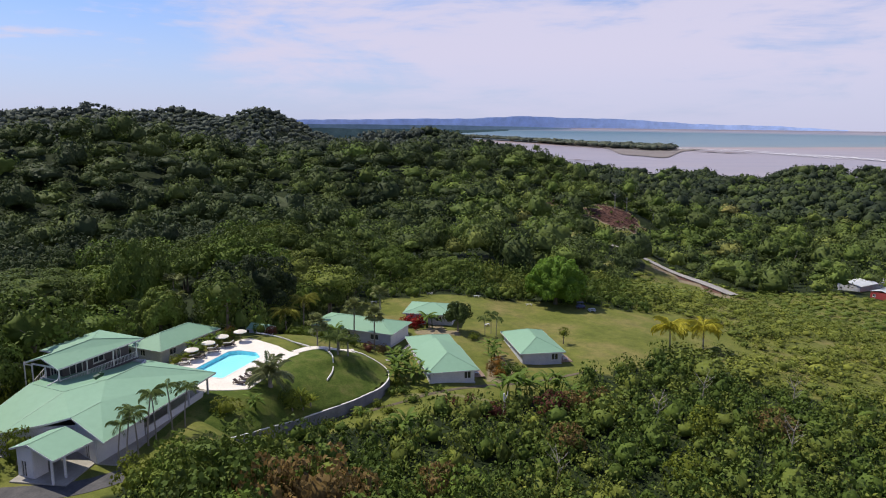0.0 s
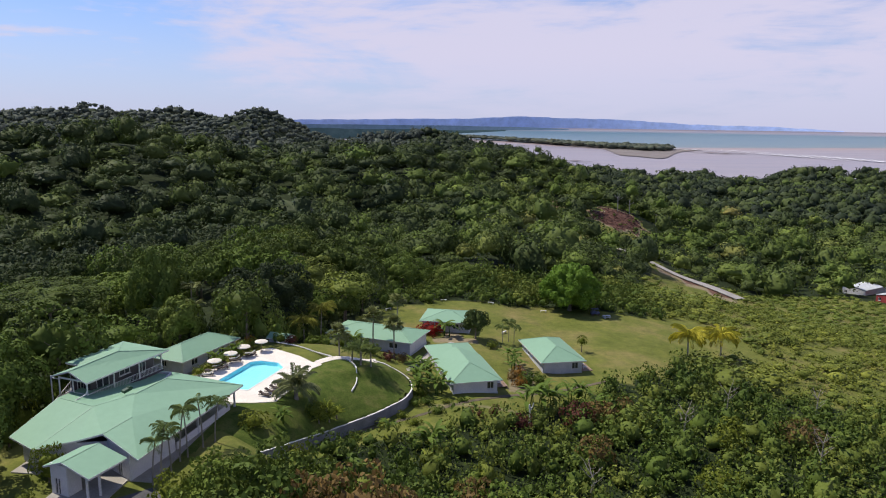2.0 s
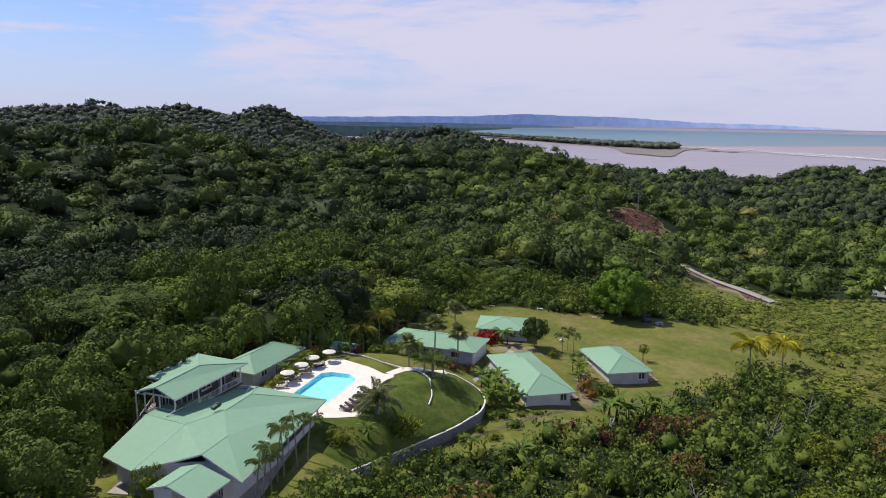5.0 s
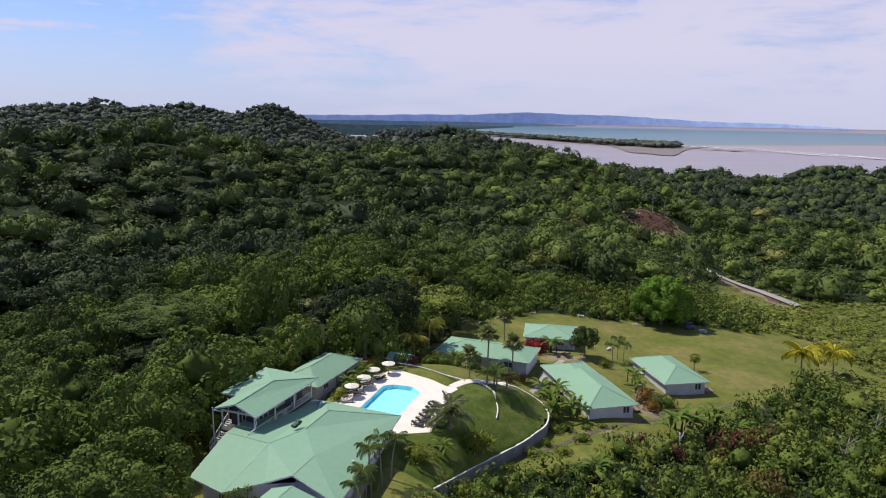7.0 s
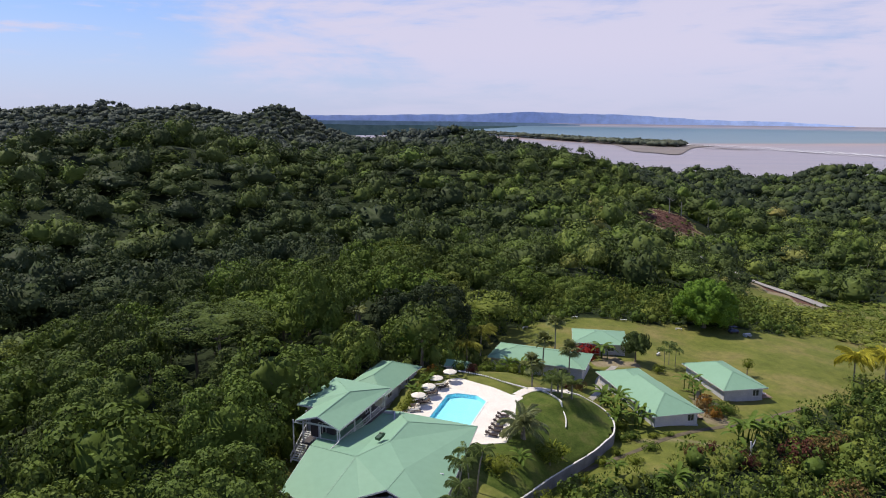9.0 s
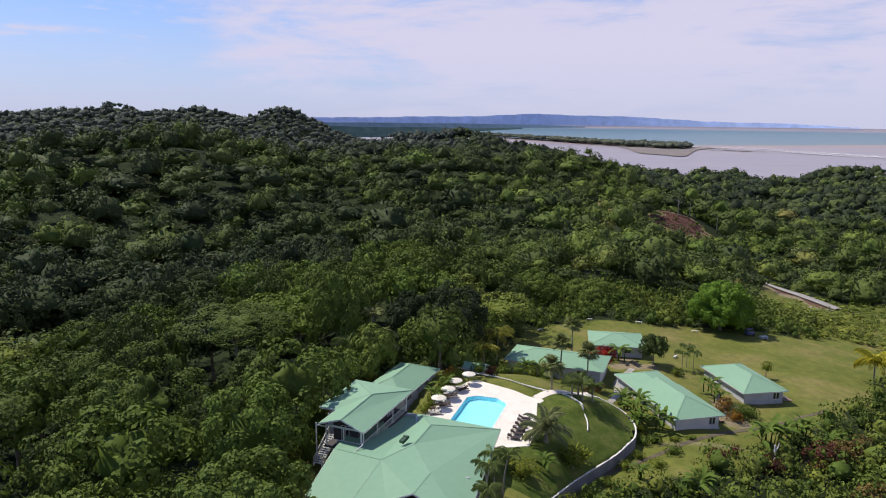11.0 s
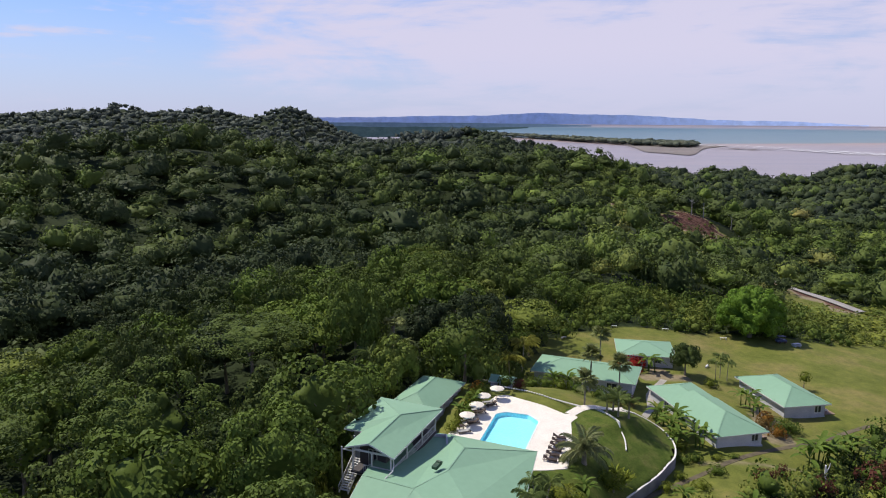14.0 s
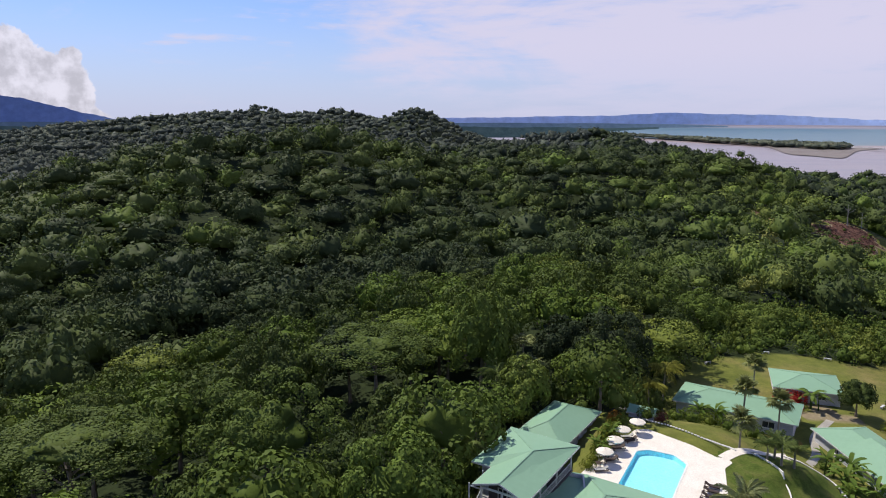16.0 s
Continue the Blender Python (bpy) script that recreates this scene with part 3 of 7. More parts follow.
for k in range(9):
    a = np.linspace(8.0 + 1.9 * k + rng.uniform(-0.8, 0.8), 12.5 + 2.3 * k + rng.uniform(-1, 1), 36)
    d0 = 3650 - 58 * (a - 8) - rng.uniform(0, 120) + 90 * (k % 3 == 1)
    wob = 16 * np.sin(a * 6 + k) + 11 * np.sin(a * 17 + 2 * k)
    th = (8 + 46 * np.abs(np.sin(a * 4.1 + k * 2)) * np.abs(np.sin(a * 9.7 + k))) * np.sin(np.linspace(0, math.pi, 36)) + 1
    strip("surf", list(zip(a, d0 + wob)), list(zip(a, d0 + wob + th)), M_SURF, "white line of breaking surf", 3.2)


def ridge_line(name, az0, az1, distance, tops, foot, mat, label, rough=0.08, seed=1, depth=120.0):
    """Far hills: a long ridge with depth, its crest from tops(azimuth) and its foot from foot(azimuth), in degrees above eye level."""
    g = np.random.default_rng(seed)
    az = np.linspace(az0, az1, 160)
    wob = sum(g.uniform(0.3, 1) / (k + 1) * np.sin(az * (0.9 + 1.7 * k) + g.uniform(0, 6)) for k in range(7))
    v = []
    for a, w in zip(az, wob):
        s, c = math.sin(radians(a) - TURN), math.cos(radians(a) - TURN)
        t, base = tops(a), foot(a)
        top = t + rough * w * min(1.0, max(0.0, (t - base) * 2))
        for r, e in ((distance - depth, base), (distance - 0.4 * depth, base + 0.6 * (top - base)), (distance, top), (distance + depth * 0.4, base)):
            v.append((EYE[0] + r * s, EYE[1] + r * c, EYE[2] + r * math.tan(radians(e))))
    f = [(i * 4 + k, i * 4 + k + 1, i * 4 + k + 5, i * 4 + k + 4) for i in range(len(az) - 1) for k in range(3)]
    return tagged(new(name, mesh_of(name, v, f, mat)), label, kind="structure")


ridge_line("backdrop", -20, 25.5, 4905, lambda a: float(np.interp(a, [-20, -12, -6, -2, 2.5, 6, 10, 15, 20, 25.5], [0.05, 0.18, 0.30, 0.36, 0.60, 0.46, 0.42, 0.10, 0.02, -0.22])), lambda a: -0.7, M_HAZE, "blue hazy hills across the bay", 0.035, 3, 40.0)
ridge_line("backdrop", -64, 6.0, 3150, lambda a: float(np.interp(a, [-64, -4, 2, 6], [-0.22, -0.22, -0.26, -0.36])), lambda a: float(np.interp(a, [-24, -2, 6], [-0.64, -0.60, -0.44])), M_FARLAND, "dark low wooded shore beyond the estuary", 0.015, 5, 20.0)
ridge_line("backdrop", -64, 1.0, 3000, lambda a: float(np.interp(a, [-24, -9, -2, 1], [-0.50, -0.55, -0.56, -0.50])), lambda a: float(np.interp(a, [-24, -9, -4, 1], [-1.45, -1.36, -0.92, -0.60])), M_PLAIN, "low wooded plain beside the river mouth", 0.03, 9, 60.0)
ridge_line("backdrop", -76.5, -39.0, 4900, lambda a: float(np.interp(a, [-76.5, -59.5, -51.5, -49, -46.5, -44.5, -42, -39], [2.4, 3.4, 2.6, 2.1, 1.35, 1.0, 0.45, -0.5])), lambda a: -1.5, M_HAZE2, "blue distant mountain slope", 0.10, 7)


# ---- trees ----
def leaf_quads(c, nrm, size, g):
    """Pointed, slightly folded blades at the centres c, facing nrm."""
    k = len(c)
    ref = g.normal(size=(k, 3))
    u = np.cross(nrm, ref)
    u /= np.linalg.norm(u, axis=1, keepdims=True) + 1e-9
    w = np.cross(nrm, u)
    s = size[:, None]
    fold = nrm * s * 0.12
    v = np.stack([c - u * s * 0.62, c - w * s * 0.42 + fold, c + u * s * 0.62, c + w * s * 0.42 + fold], 1)
    return v.reshape(-1, 3), np.arange(4 * k).reshape(-1, 4)


def crown(seed, lobes, leaves, leaf, grid=(10, 18), flat=0.75, size=(0.22, 0.36), reach=(0.60, 0.80), loose=0.38, low=2.1, rough=0.08, inner=0.80):
    """A crown of about unit radius, its middle at the origin: sprays of leaves over many rounded lobes, and the twiggy mass inside them."""
    g = np.random.default_rng(seed)
    k = np.arange(lobes)
    z = 0.98 - 1.20 * (k + 0.5) / lobes
    a = k * 2.399 + g.uniform(0, 6) + g.uniform(-0.5, 0.5, lobes)
    w = np.sqrt(np.clip(1 - z * z, 0, 1))
    out = np.stack([w * np.cos(a), w * np.sin(a), z], -1)
    cen = out * g.uniform(*reach, (lobes, 1))
    rad = g.uniform(*size, lobes) * (20.0 / lobes) ** 0.5
    # the mass: along each direction, the farthest lobe
    th = np.linspace(0.02, low, grid[0] + 1)
    ph = np.arange(grid[1]) * 2 * math.pi / grid[1]
    t, p = np.meshgrid(th, ph, indexing="ij")
    p = p + (np.arange(grid[0] + 1) % 2)[:, None] * math.pi / grid[1]
    d = np.stack([np.sin(t) * np.cos(p), np.sin(t) * np.sin(p), np.cos(t)], -1).reshape(-1, 3)
    dc = d @ cen.T
    under = rad ** 2 - np.sum(cen ** 2, 1) + dc ** 2
    far = np.where(under > 0, dc + np.sqrt(np.maximum(under, 0)), 0.0)
    far = np.maximum(far.max(1), 0.5) * inner * (1 + rough * g.normal(size=len(d)))
    mass = d * far[:, None]
    i, j = np.meshgrid(np.arange(grid[0]), np.arange(grid[1]), indexing="ij")
    q = np.stack([i * grid[1] + j, (i + 1) * grid[1] + j, (i + 1) * grid[1] + (j + 1) % grid[1], i * grid[1] + (j + 1) % grid[1]], -1).reshape(-1, 4)
    # sprays of leaves
    own = g.choice(lobes, leaves, p=rad ** 2 / np.sum(rad ** 2))
    e = g.normal(size=(leaves, 3)) + out[own] * 1.1
    e[:, 2] += 0.2
    e /= np.linalg.norm(e, axis=1, keepdims=True)
    pos = cen[own] + e * (rad[own] * g.uniform(0.84, 1.10, leaves))[:, None]
    nrm = e + g.normal(size=e.shape) * loose
    nrm /= np.linalg.norm(nrm, axis=1, keepdims=True)
    vs, qs = leaf_quads(pos, nrm, leaf * g.uniform(0.55, 1.45, leaves), g)
    tall = np.array([1, 1, flat])
    return np.concatenate([mass, vs]) * tall, np.concatenate([q, qs + len(mass)])


def trunk_mesh(seed, height, radius, name="trunk"):
    """A tapered trunk with limbs that reach into the crown."""
    g = random.Random(seed)
    bm = bmesh.new()
    lean = (g.uniform(-0.06, 0.06) * height, g.uniform(-0.06, 0.06) * height)
    pts = [(lean[0] * k * k, lean[1] * k * k, height * k) for k in (-0.06, 0.0, 0.15, 0.4, 0.7, 0.92)]
    tube(bm, pts, [radius * 1.5, radius * 1.35, radius, radius * 0.8, radius * 0.55, radius * 0.25], 7)
    for k in range(5):
        a, s = k * 1.257 + g.uniform(-0.4, 0.4), g.uniform(0.5, 0.75)
        b = Vector((lean[0] * s * s, lean[1] * s * s, height * s))
        L = height * g.uniform(0.22, 0.32)
        tip = b + Vector((math.cos(a) * L, math.sin(a) * L, L * g.uniform(0.5, 0.9)))
        tube(bm, [b, (b + tip) / 2 + Vector((0, 0, -0.05 * L)), tip], [radius * 0.42, radius * 0.28, radius * 0.1], 5)
    me = bpy.data.meshes.new(name)
    bm.to_mesh(me)
    bm.free()
    me.materials.append(M_BARK)
    return me


def scatter(spacing, x0, x1, y0, y1, keep, seed):
    g = np.random.default_rng(seed)
    nx, ny = int((x1 - x0) / spacing), int((y1 - y0) / spacing)
    i, j = np.meshgrid(np.arange(nx), np.arange(ny), indexing="ij")
    x = x0 + (i + 0.5 * (j % 2) + g.uniform(-0.38, 0.38, i.shape)) * spacing
    y = y0 + (j + g.uniform(-0.38, 0.38, i.shape)) * spacing
    x, y = x.ravel(), y.ravel()
    k = keep(x, y)
    return x[k], y[k]


def polar(x, y):
    return np.hypot(x - EYE[0], y - EYE[1]), np.degrees(np.arctan2(x - EYE[0], y - EYE[1]))


def patchwork(x, y, g):
    """Tone of a tree: patches of one kind, and a tone of its own; shade of the western slopes and gullies put in as
    darker kinds.
    """
    p = 0.5 + 0.25 * np.sin(x * 0.045 + 2 * np.sin(y * 0.021)) + 0.25 * np.sin(y * 0.038 + 1.7 * np.sin(x * 0.027) + 1)
    t = 0.28 * p + g.beta(0.9, 1.5, x.shape) * 0.80
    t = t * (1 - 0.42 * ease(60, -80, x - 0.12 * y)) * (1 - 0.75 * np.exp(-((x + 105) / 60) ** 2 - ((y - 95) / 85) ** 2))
    return np.clip(t, 0, 1)


def wood(name, templates, x, y, z, radius, height, tone, mat, label):
    """Many crowns in one mesh."""
    g = np.random.default_rng(len(x))
    which = g.integers(0, len(templates), len(x))
    V, Q, T, off = [], [], [], 0
    for k, (tv, tq) in enumerate(templates):
        s = np.nonzero(which == k)[0]
        if not len(s):
            continue
        a = g.uniform(0, 2 * math.pi, len(s))
        c, n = np.cos(a)[:, None], np.sin(a)[:, None]
        r = radius[s][:, None]
        vx = (tv[None, :, 0] * c - tv[None, :, 1] * n) * r + x[s][:, None]
        vy = (tv[None, :, 0] * n + tv[None, :, 1] * c) * r + y[s][:, None]
        vz = tv[None, :, 2] * height[s][:, None] + z[s][:, None]
        V.append(np.stack([vx, vy, vz], -1).reshape(-1, 3))
        Q.append((tq[None] + (np.arange(len(s)) * len(tv))[:, None, None] + off).reshape(-1, 4))
        T.append(np.repeat(tone[s], len(tv)))
        off += len(s) * len(tv)
    me = array_mesh(name, np.concatenate(V), np.concatenate(Q), mat, np.concatenate(T))
    return tagged(new(name, me), label, "forest", kind="stuff")


def scar_room(x, y):
    """The dug slope and a margin round it."""
    x, y = site(x, y)
    return (((x - 132) / 25) ** 2 + ((y - 387) / 21) ** 2 < 1) | (((x - 88) / 11) ** 2 + ((y - 410) / 13) ** 2 < 1)


def free(x, y):
    return ~inside(CLEARING, x, y) & ~scar_room(x, y) & (road_dist(x, y) > 6) & (road_dist(x + 2.5, y + 12) > 9) & (road_dist(x + 4, y + 22) > 8) & (land(x, y) > SEA + 4)


def woody(x, y):
    return free(x, y) & ~scrubby(x, y) & ~meadow(x, y)


RG = np.random.default_rng(5)
FORMS = [dict(flat=0.86), dict(flat=0.62, size=(0.26, 0.40)), dict(flat=1.05), dict(flat=0.78, reach=(0.52, 0.85)), dict(flat=0.86, size=(0.18, 0.30))]
NEAR = [crown(20 + k, 18, 480, 0.102, (7, 13), inner=0.66, loose=0.20, rough=0.12, **FORMS[k % 5]) for k in range(10)]
MID = [crown(40 + k, 16, 225, 0.120, (6, 12), inner=0.70, loose=0.18, rough=0.12, **FORMS[k % 5]) for k in range(10)]
FAR = [crown(60 + k, 12, 30, 0.21, (4, 7), loose=0.18, inner=0.77, rough=0.12, **FORMS[k % 5]) for k in range(10)]
DISTANT = [crown(90 + k, 8, 8, 0.26, (3, 6), loose=0.2, inner=0.86, **FORMS[k % 5]) for k in range(5)]
MEADOW = [crown(70 + k, 9, 60, 0.17, (3, 6), 0.85, loose=0.5, inner=0.62) for k in range(5)]
LOW = [crown(80 + k, 14, 130, 0.145, (3, 6), 1.0, reach=(0.45, 0.85), loose=0.5, inner=0.54) for k in range(6)]


def in_view(x, y, lo=-60, hi=36):
    r, a = polar(x, y)
    return (a > lo) & (a < hi)


# ---- trees of the lodge's forest that stand out, each with its own form ----
def tree_mesh(template, r, h, base, mat, tone=0.25, name="crown"):
    v, q = template
    return array_mesh(name, v * np.array([r, r, h]) + np.array([0, 0, base]), q, mat, np.full(len(v), tone))


UMBRELLA = dict(flat=0.34, size=(0.20, 0.30), reach=(0.68, 0.82), loose=0.35, low=1.7, inner=0.50)
TIERED = dict(flat=0.62, size=(0.18, 0.32), reach=(0.50, 0.86), loose=0.24, inner=0.55)
CLUMPY = dict(flat=0.90, size=(0.24, 0.36), reach=(0.55, 0.82), loose=0.24, inner=0.55)
DOMED = dict(flat=0.80, size=(0.20, 0.32), reach=(0.58, 0.82), loose=0.24, inner=0.55)
# x, y, crown radius, top, depth of the crown, pads, sprays, tone, form, what it looks like
STANDOUT = [(-44, 10, 12.0, 11.0, 5.0, 40, 5200, 0.42, UMBRELLA, "wide flat-topped rain tree with fresh green foliage"),
            (-50, -16, 13.0, 11.5, 10.0, 44, 6000, 0.46, TIERED, "broad pale green tree with leaves in tiers"),
            (-25, -29.5, 7.6, 12.6, 9.0, 26, 3600, 0.56, CLUMPY, "bright green tree of leafy clumps beside the lodge"),
            (-19.5, -46, 8.6, 11.4, 8.0, 34, 4600, 0.50, DOMED, "domed leafy green tree beside the lodge"),
            (-38, -47, 6.6, 9.0, 7.0, 22, 3000, 0.66, CLUMPY, "light green tree of large leafy clumps"),
            (-68, -32, 12.0, 9.0, 5.0, 38, 5000, 0.40, UMBRELLA, "wide flat-topped tree with deep green foliage"),
            (-46, -36, 7.5, 8.0, 8.0, 24, 3000, 0.40, DOMED, "olive green tree in the forest below the lodge"),
            (-7, 33, 9.4, 11.8, 12.0, 34, 5200, 0.03, DOMED, "large dark greyish tree behind the pool house"),
            (-15, 32, 6.5, 9.4, 10.0, 24, 3200, 0.0, CLUMPY, "dark greyish tree at the forest edge"),
            (-28, 21, 7.0, 16.4, 11.0, 26, 3600, 0.48, CLUMPY, "tall green tree standing over the forest edge"),
            (-18, 10, 5.0, 8.6, 9.0, 18, 2200, 0.70, CLUMPY, "slender tree with large pale leaves"),
            (-9, 62, 9.5, 7.0, 8.0, 28, 3200, 0.82, DOMED, "yellow-green tree in the forest behind the cottages"),
            (12, 88, 9.0, 4.0, 8.5, 30, 3400, 0.58, DOMED, "rounded light green tree above the upper lawn"),
            (28, 92, 8.0, 0.4, 7.5, 26, 2800, 0.66, DOMED, "low rounded green tree at the top of the lawn"),
            (-77, -20, 9.0, 9.0, 8.0, 26, 3000, 0.34, DOMED, "mid-green tree on the slope below the lodge"),
            (-33, -8, 7.5, 9.5, 9.0, 24, 3000, 0.30, DOMED, "deep green tree behind the upper house"),
            (-62, 8, 9.0, 9.5, 8.0, 26, 2800, 0.22, TIERED, "dark tiered tree in the forest")]
for k, (x, y, r, top, deep, pads, sprays, tone, form, text) in enumerate(STANDOUT):
    z0 = float(land(x, y)) - 0.2
    deep = max(deep, 0.78 * (top - z0)) if form is not UMBRELLA else deep
    v, q = crown(500 + k, int(pads * 1.5), int(sprays * 1.5), 0.37 / r, (8, 14), **form)
    v = (v - np.array([0, 0, v[:, 2].max()])) * np.array([r, r, deep / float(np.ptp(v[:, 2]))]) + np.array([0, 0, top - z0])
    t = thing("tree", text, "tree", "trees round the lodge", at=(x, y, z0))
    part_of("trunk", trunk_mesh(60 + k, (top - z0) - 0.35 * deep, 0.30 + 0.012 * r), t)
    part_of("crown", array_mesh("crown", v, q, M_STANDOUT, np.full(len(v), tone)), t)


def apart(x, y, room=0.5):
    """True where no stand-out tree spreads."""
    ok = np.ones(np.shape(x), bool)
    for hx, hy, r, *_ in STANDOUT:
        ok &= np.hypot(x - hx, y - hy) > r + room
    # glades with palms
    for hx, hy in ((-21.0, 22.0), (-22.5, 13.0), (4.5, 30.0)):
        ok &= np.hypot(x - hx, y - hy) > 6.5
    return ok


# nearest trees, each on its own
fx, fy = scatter(8.6, -190, 330, -95, 170, lambda x, y: woody(x, y) & in_view(x, y) & (polar(x, y)[0] < 275) & (polar(x, y)[0] > 42) & apart(x, y), 1)
edge = np.hypot(fx + 22, (fy + 18) * 0.75)
order = np.argsort(edge)
solo, rest = order[:130], order[130:]
BIG = [crown(100 + k, 20, 1300, 0.074, (6, 11), inner=0.56, loose=0.24, **FORMS[k % 5]) for k in range(6)]
SHRUB = [crown(120 + k, 20, 680, 0.094, (5, 9), 1.05, reach=(0.45, 0.86), loose=0.5, inner=0.46) for k in range(5)]


big_trees = []
for k in range(6):
    t = thing("tree", "broadleaf forest tree with a dense dark crown", "tree", "forest trees round the lodge")
    part_of("trunk", trunk_mesh(k, 8.4, 0.26), t)
    part_of("crown", tree_mesh(BIG[k], 5.8, 6.4, 6.2, M_FOREST, (0.0, 0.42, 0.16, 0.30, 0.05, 0.22)[k]), t)
    big_trees.append(t)


def top_height(x, y):
    """Height of forest trees: taller in the west."""
    return 12.2 + 2.6 * ease(0, -30, x) * ease(30, -10, y)


def plant(made, x, y, s, turn, count):
    m = pose(x, y, float(land(x, y)) - 0.15, 0, 0, turn) @ Matrix.Diagonal((s, s, s, 1))
    if count == 0:
        made.matrix_basis = m
        return made
    c = copy_thing(made, m)
    c.scale = (s, s, s)
    return c


used = [0] * 6
for i in solo:
    k = int(RG.integers(0, 6))
    s = float(top_height(fx[i], fy[i]) * RG.uniform(0.66, 1.34) / 12.6)
    plant(big_trees[k], float(fx[i]), float(fy[i]), s, float(RG.uniform(0, 360)), used[k])
    used[k] += 1
h = top_height(fx[rest], fy[rest]) * RG.uniform(0.58, 1.18, len(rest))
r = np.clip(RG.lognormal(math.log(5.0), 0.36, len(rest)), 3.0, 9.5)
h = h * np.interp(r, [3, 5.3, 9], [0.80, 1.0, 1.22])
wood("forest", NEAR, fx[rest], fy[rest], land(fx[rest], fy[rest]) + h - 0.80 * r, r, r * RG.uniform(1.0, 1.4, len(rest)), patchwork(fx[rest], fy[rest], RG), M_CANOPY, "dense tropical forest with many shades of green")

mx, my = scatter(13.6, -420, 520, -60, 640, lambda x, y: woody(x, y) & in_view(x, y) & (polar(x, y)[0] >= 275) & (polar(x, y)[0] < 640), 2)
h = RG.uniform(9, 21, len(mx)) * (0.86 + 0.25 * (np.sin(mx * 0.03) * np.sin(my * 0.027)))
r = np.clip(RG.lognormal(math.log(7.3), 0.36, len(mx)), 4.2, 13.0)
h = h + 0.42 * (np.minimum(r, 13.0) - 5.6)
# younger trees below the dug slope
young = np.exp(-((mx - 100) / 34) ** 2 - ((my - 295) / 80) ** 2)
h, r = h * (1 - 0.66 * young), r * (1 - 0.45 * young)
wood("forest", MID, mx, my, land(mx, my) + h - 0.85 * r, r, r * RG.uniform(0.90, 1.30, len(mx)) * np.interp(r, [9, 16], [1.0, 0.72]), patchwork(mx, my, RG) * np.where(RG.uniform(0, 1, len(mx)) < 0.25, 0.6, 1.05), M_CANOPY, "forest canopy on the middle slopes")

kx, ky = scatter(15.0, -1300, 1200, 100, 1500, lambda x, y: free(x, y) & in_view(x, y) & (polar(x, y)[0] >= 640) & (polar(x, y)[0] < 1420), 3)
h = RG.uniform(11, 17, len(kx))
r = np.clip(RG.lognormal(math.log(8.3), 0.40, len(kx)), 4.5, 19)
h = h + 0.30 * (np.minimum(r, 14.0) - 8.0)
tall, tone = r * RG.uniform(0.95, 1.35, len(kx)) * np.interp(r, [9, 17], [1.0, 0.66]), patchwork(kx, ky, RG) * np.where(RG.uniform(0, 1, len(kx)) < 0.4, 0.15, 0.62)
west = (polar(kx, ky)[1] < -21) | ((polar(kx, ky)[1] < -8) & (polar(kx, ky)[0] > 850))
for w, m, text in ((~west, M_FARWOOD, "far forest canopy towards the shore"), (west, M_HAZEWOOD, "haze-greyed forest on the far western slopes")):
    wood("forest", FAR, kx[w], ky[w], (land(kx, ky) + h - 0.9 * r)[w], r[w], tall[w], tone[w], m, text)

qx, qy = scatter(19.0, -2000, 300, 500, 2200, lambda x, y: free(x, y) & in_view(x, y, -64, 0) & (polar(x, y)[0] >= 1420) & (polar(x, y)[0] < 2300) & (land(x, y) > -25), 4)
h = RG.uniform(11, 15, len(qx))
r = np.clip(RG.lognormal(math.log(8.0), 0.25, len(qx)), 5, 13)
wood("forest", DISTANT, qx, qy, land(qx, qy) + h - 0.8 * r, r, r * RG.uniform(0.9, 1.3, len(qx)), patchwork(qx, qy, RG) * 0.8 + 0.1, M_HAZEWOOD, "forest on the distant hills")

# trees of the spit
sp = RG.uniform(0, 0.96, 520)
ta, td = along(SPIT, sp)
tp = np.array([far_place(a + 0.25, d + w, 8.0) for a, d, w in zip(ta, td, RG.uniform(-0.42, 0.42, 520) * np.interp(sp, ss, wide))])
wood("forest", DISTANT, tp[:, 0], tp[:, 1], tp[:, 2] + 4.0, RG.uniform(16, 28, 520), RG.uniform(8, 18, 520), RG.uniform(0.2, 0.9, 520), M_HAZEWOOD, "low woodland on the sandy spit")

# scrub: the nearest as bushes of their own, the rest in one
bx, by = scatter(3.9, 8, 260, -95, 140, lambda x, y: free(x, y) & scrubby(x, y) & in_view(x, y, -30, 44) & (polar(x, y)[0] > 45) & (np.hypot(x - 28.5, y + 45) > 7.0), 6)
thin = (bx > 85) & (by > 25)
pick = ~thin | (RG.uniform(0, 1, len(bx)) < 0.85)
bx, by, thin = bx[pick], by[pick], thin[pick]
front = np.argsort(polar(bx, by)[0])
solo, rest = front[:160], front[160:]
shrubs = []
for k in range(5):
    t = thing("bush", "tall leafy shrub in the hillside thicket", "shrub", "shrubs of the thicket")
    part_of("trunk", trunk_mesh(30 + k, 2.6, 0.09), t)
    part_of("crown", tree_mesh(SHRUB[k], 2.9, 3.5, 1.1, (M_SCRUB, M_FOREST, M_SCRUB, M_FOREST, M_SCRUB)[k], (0.0, 0.35, 0.15, 0.1, 0.0)[k]), t)
    shrubs.append(t)
used = [0] * 5


def scrub_scale(x, y):
    tall = 0.45 * np.exp(-(((x - 26) / 10) ** 2 + ((y + 47) / 12) ** 2))
    low = 0.35 * ease(24, 8, x) * ease(-25, -40, y) + 0.42 * ease(75, 105, x) * ease(5, 35, y) + 0.25 * ease(8, 0, np.abs(y - 0.9 * x + 44))
    return 1.0 + tall - low


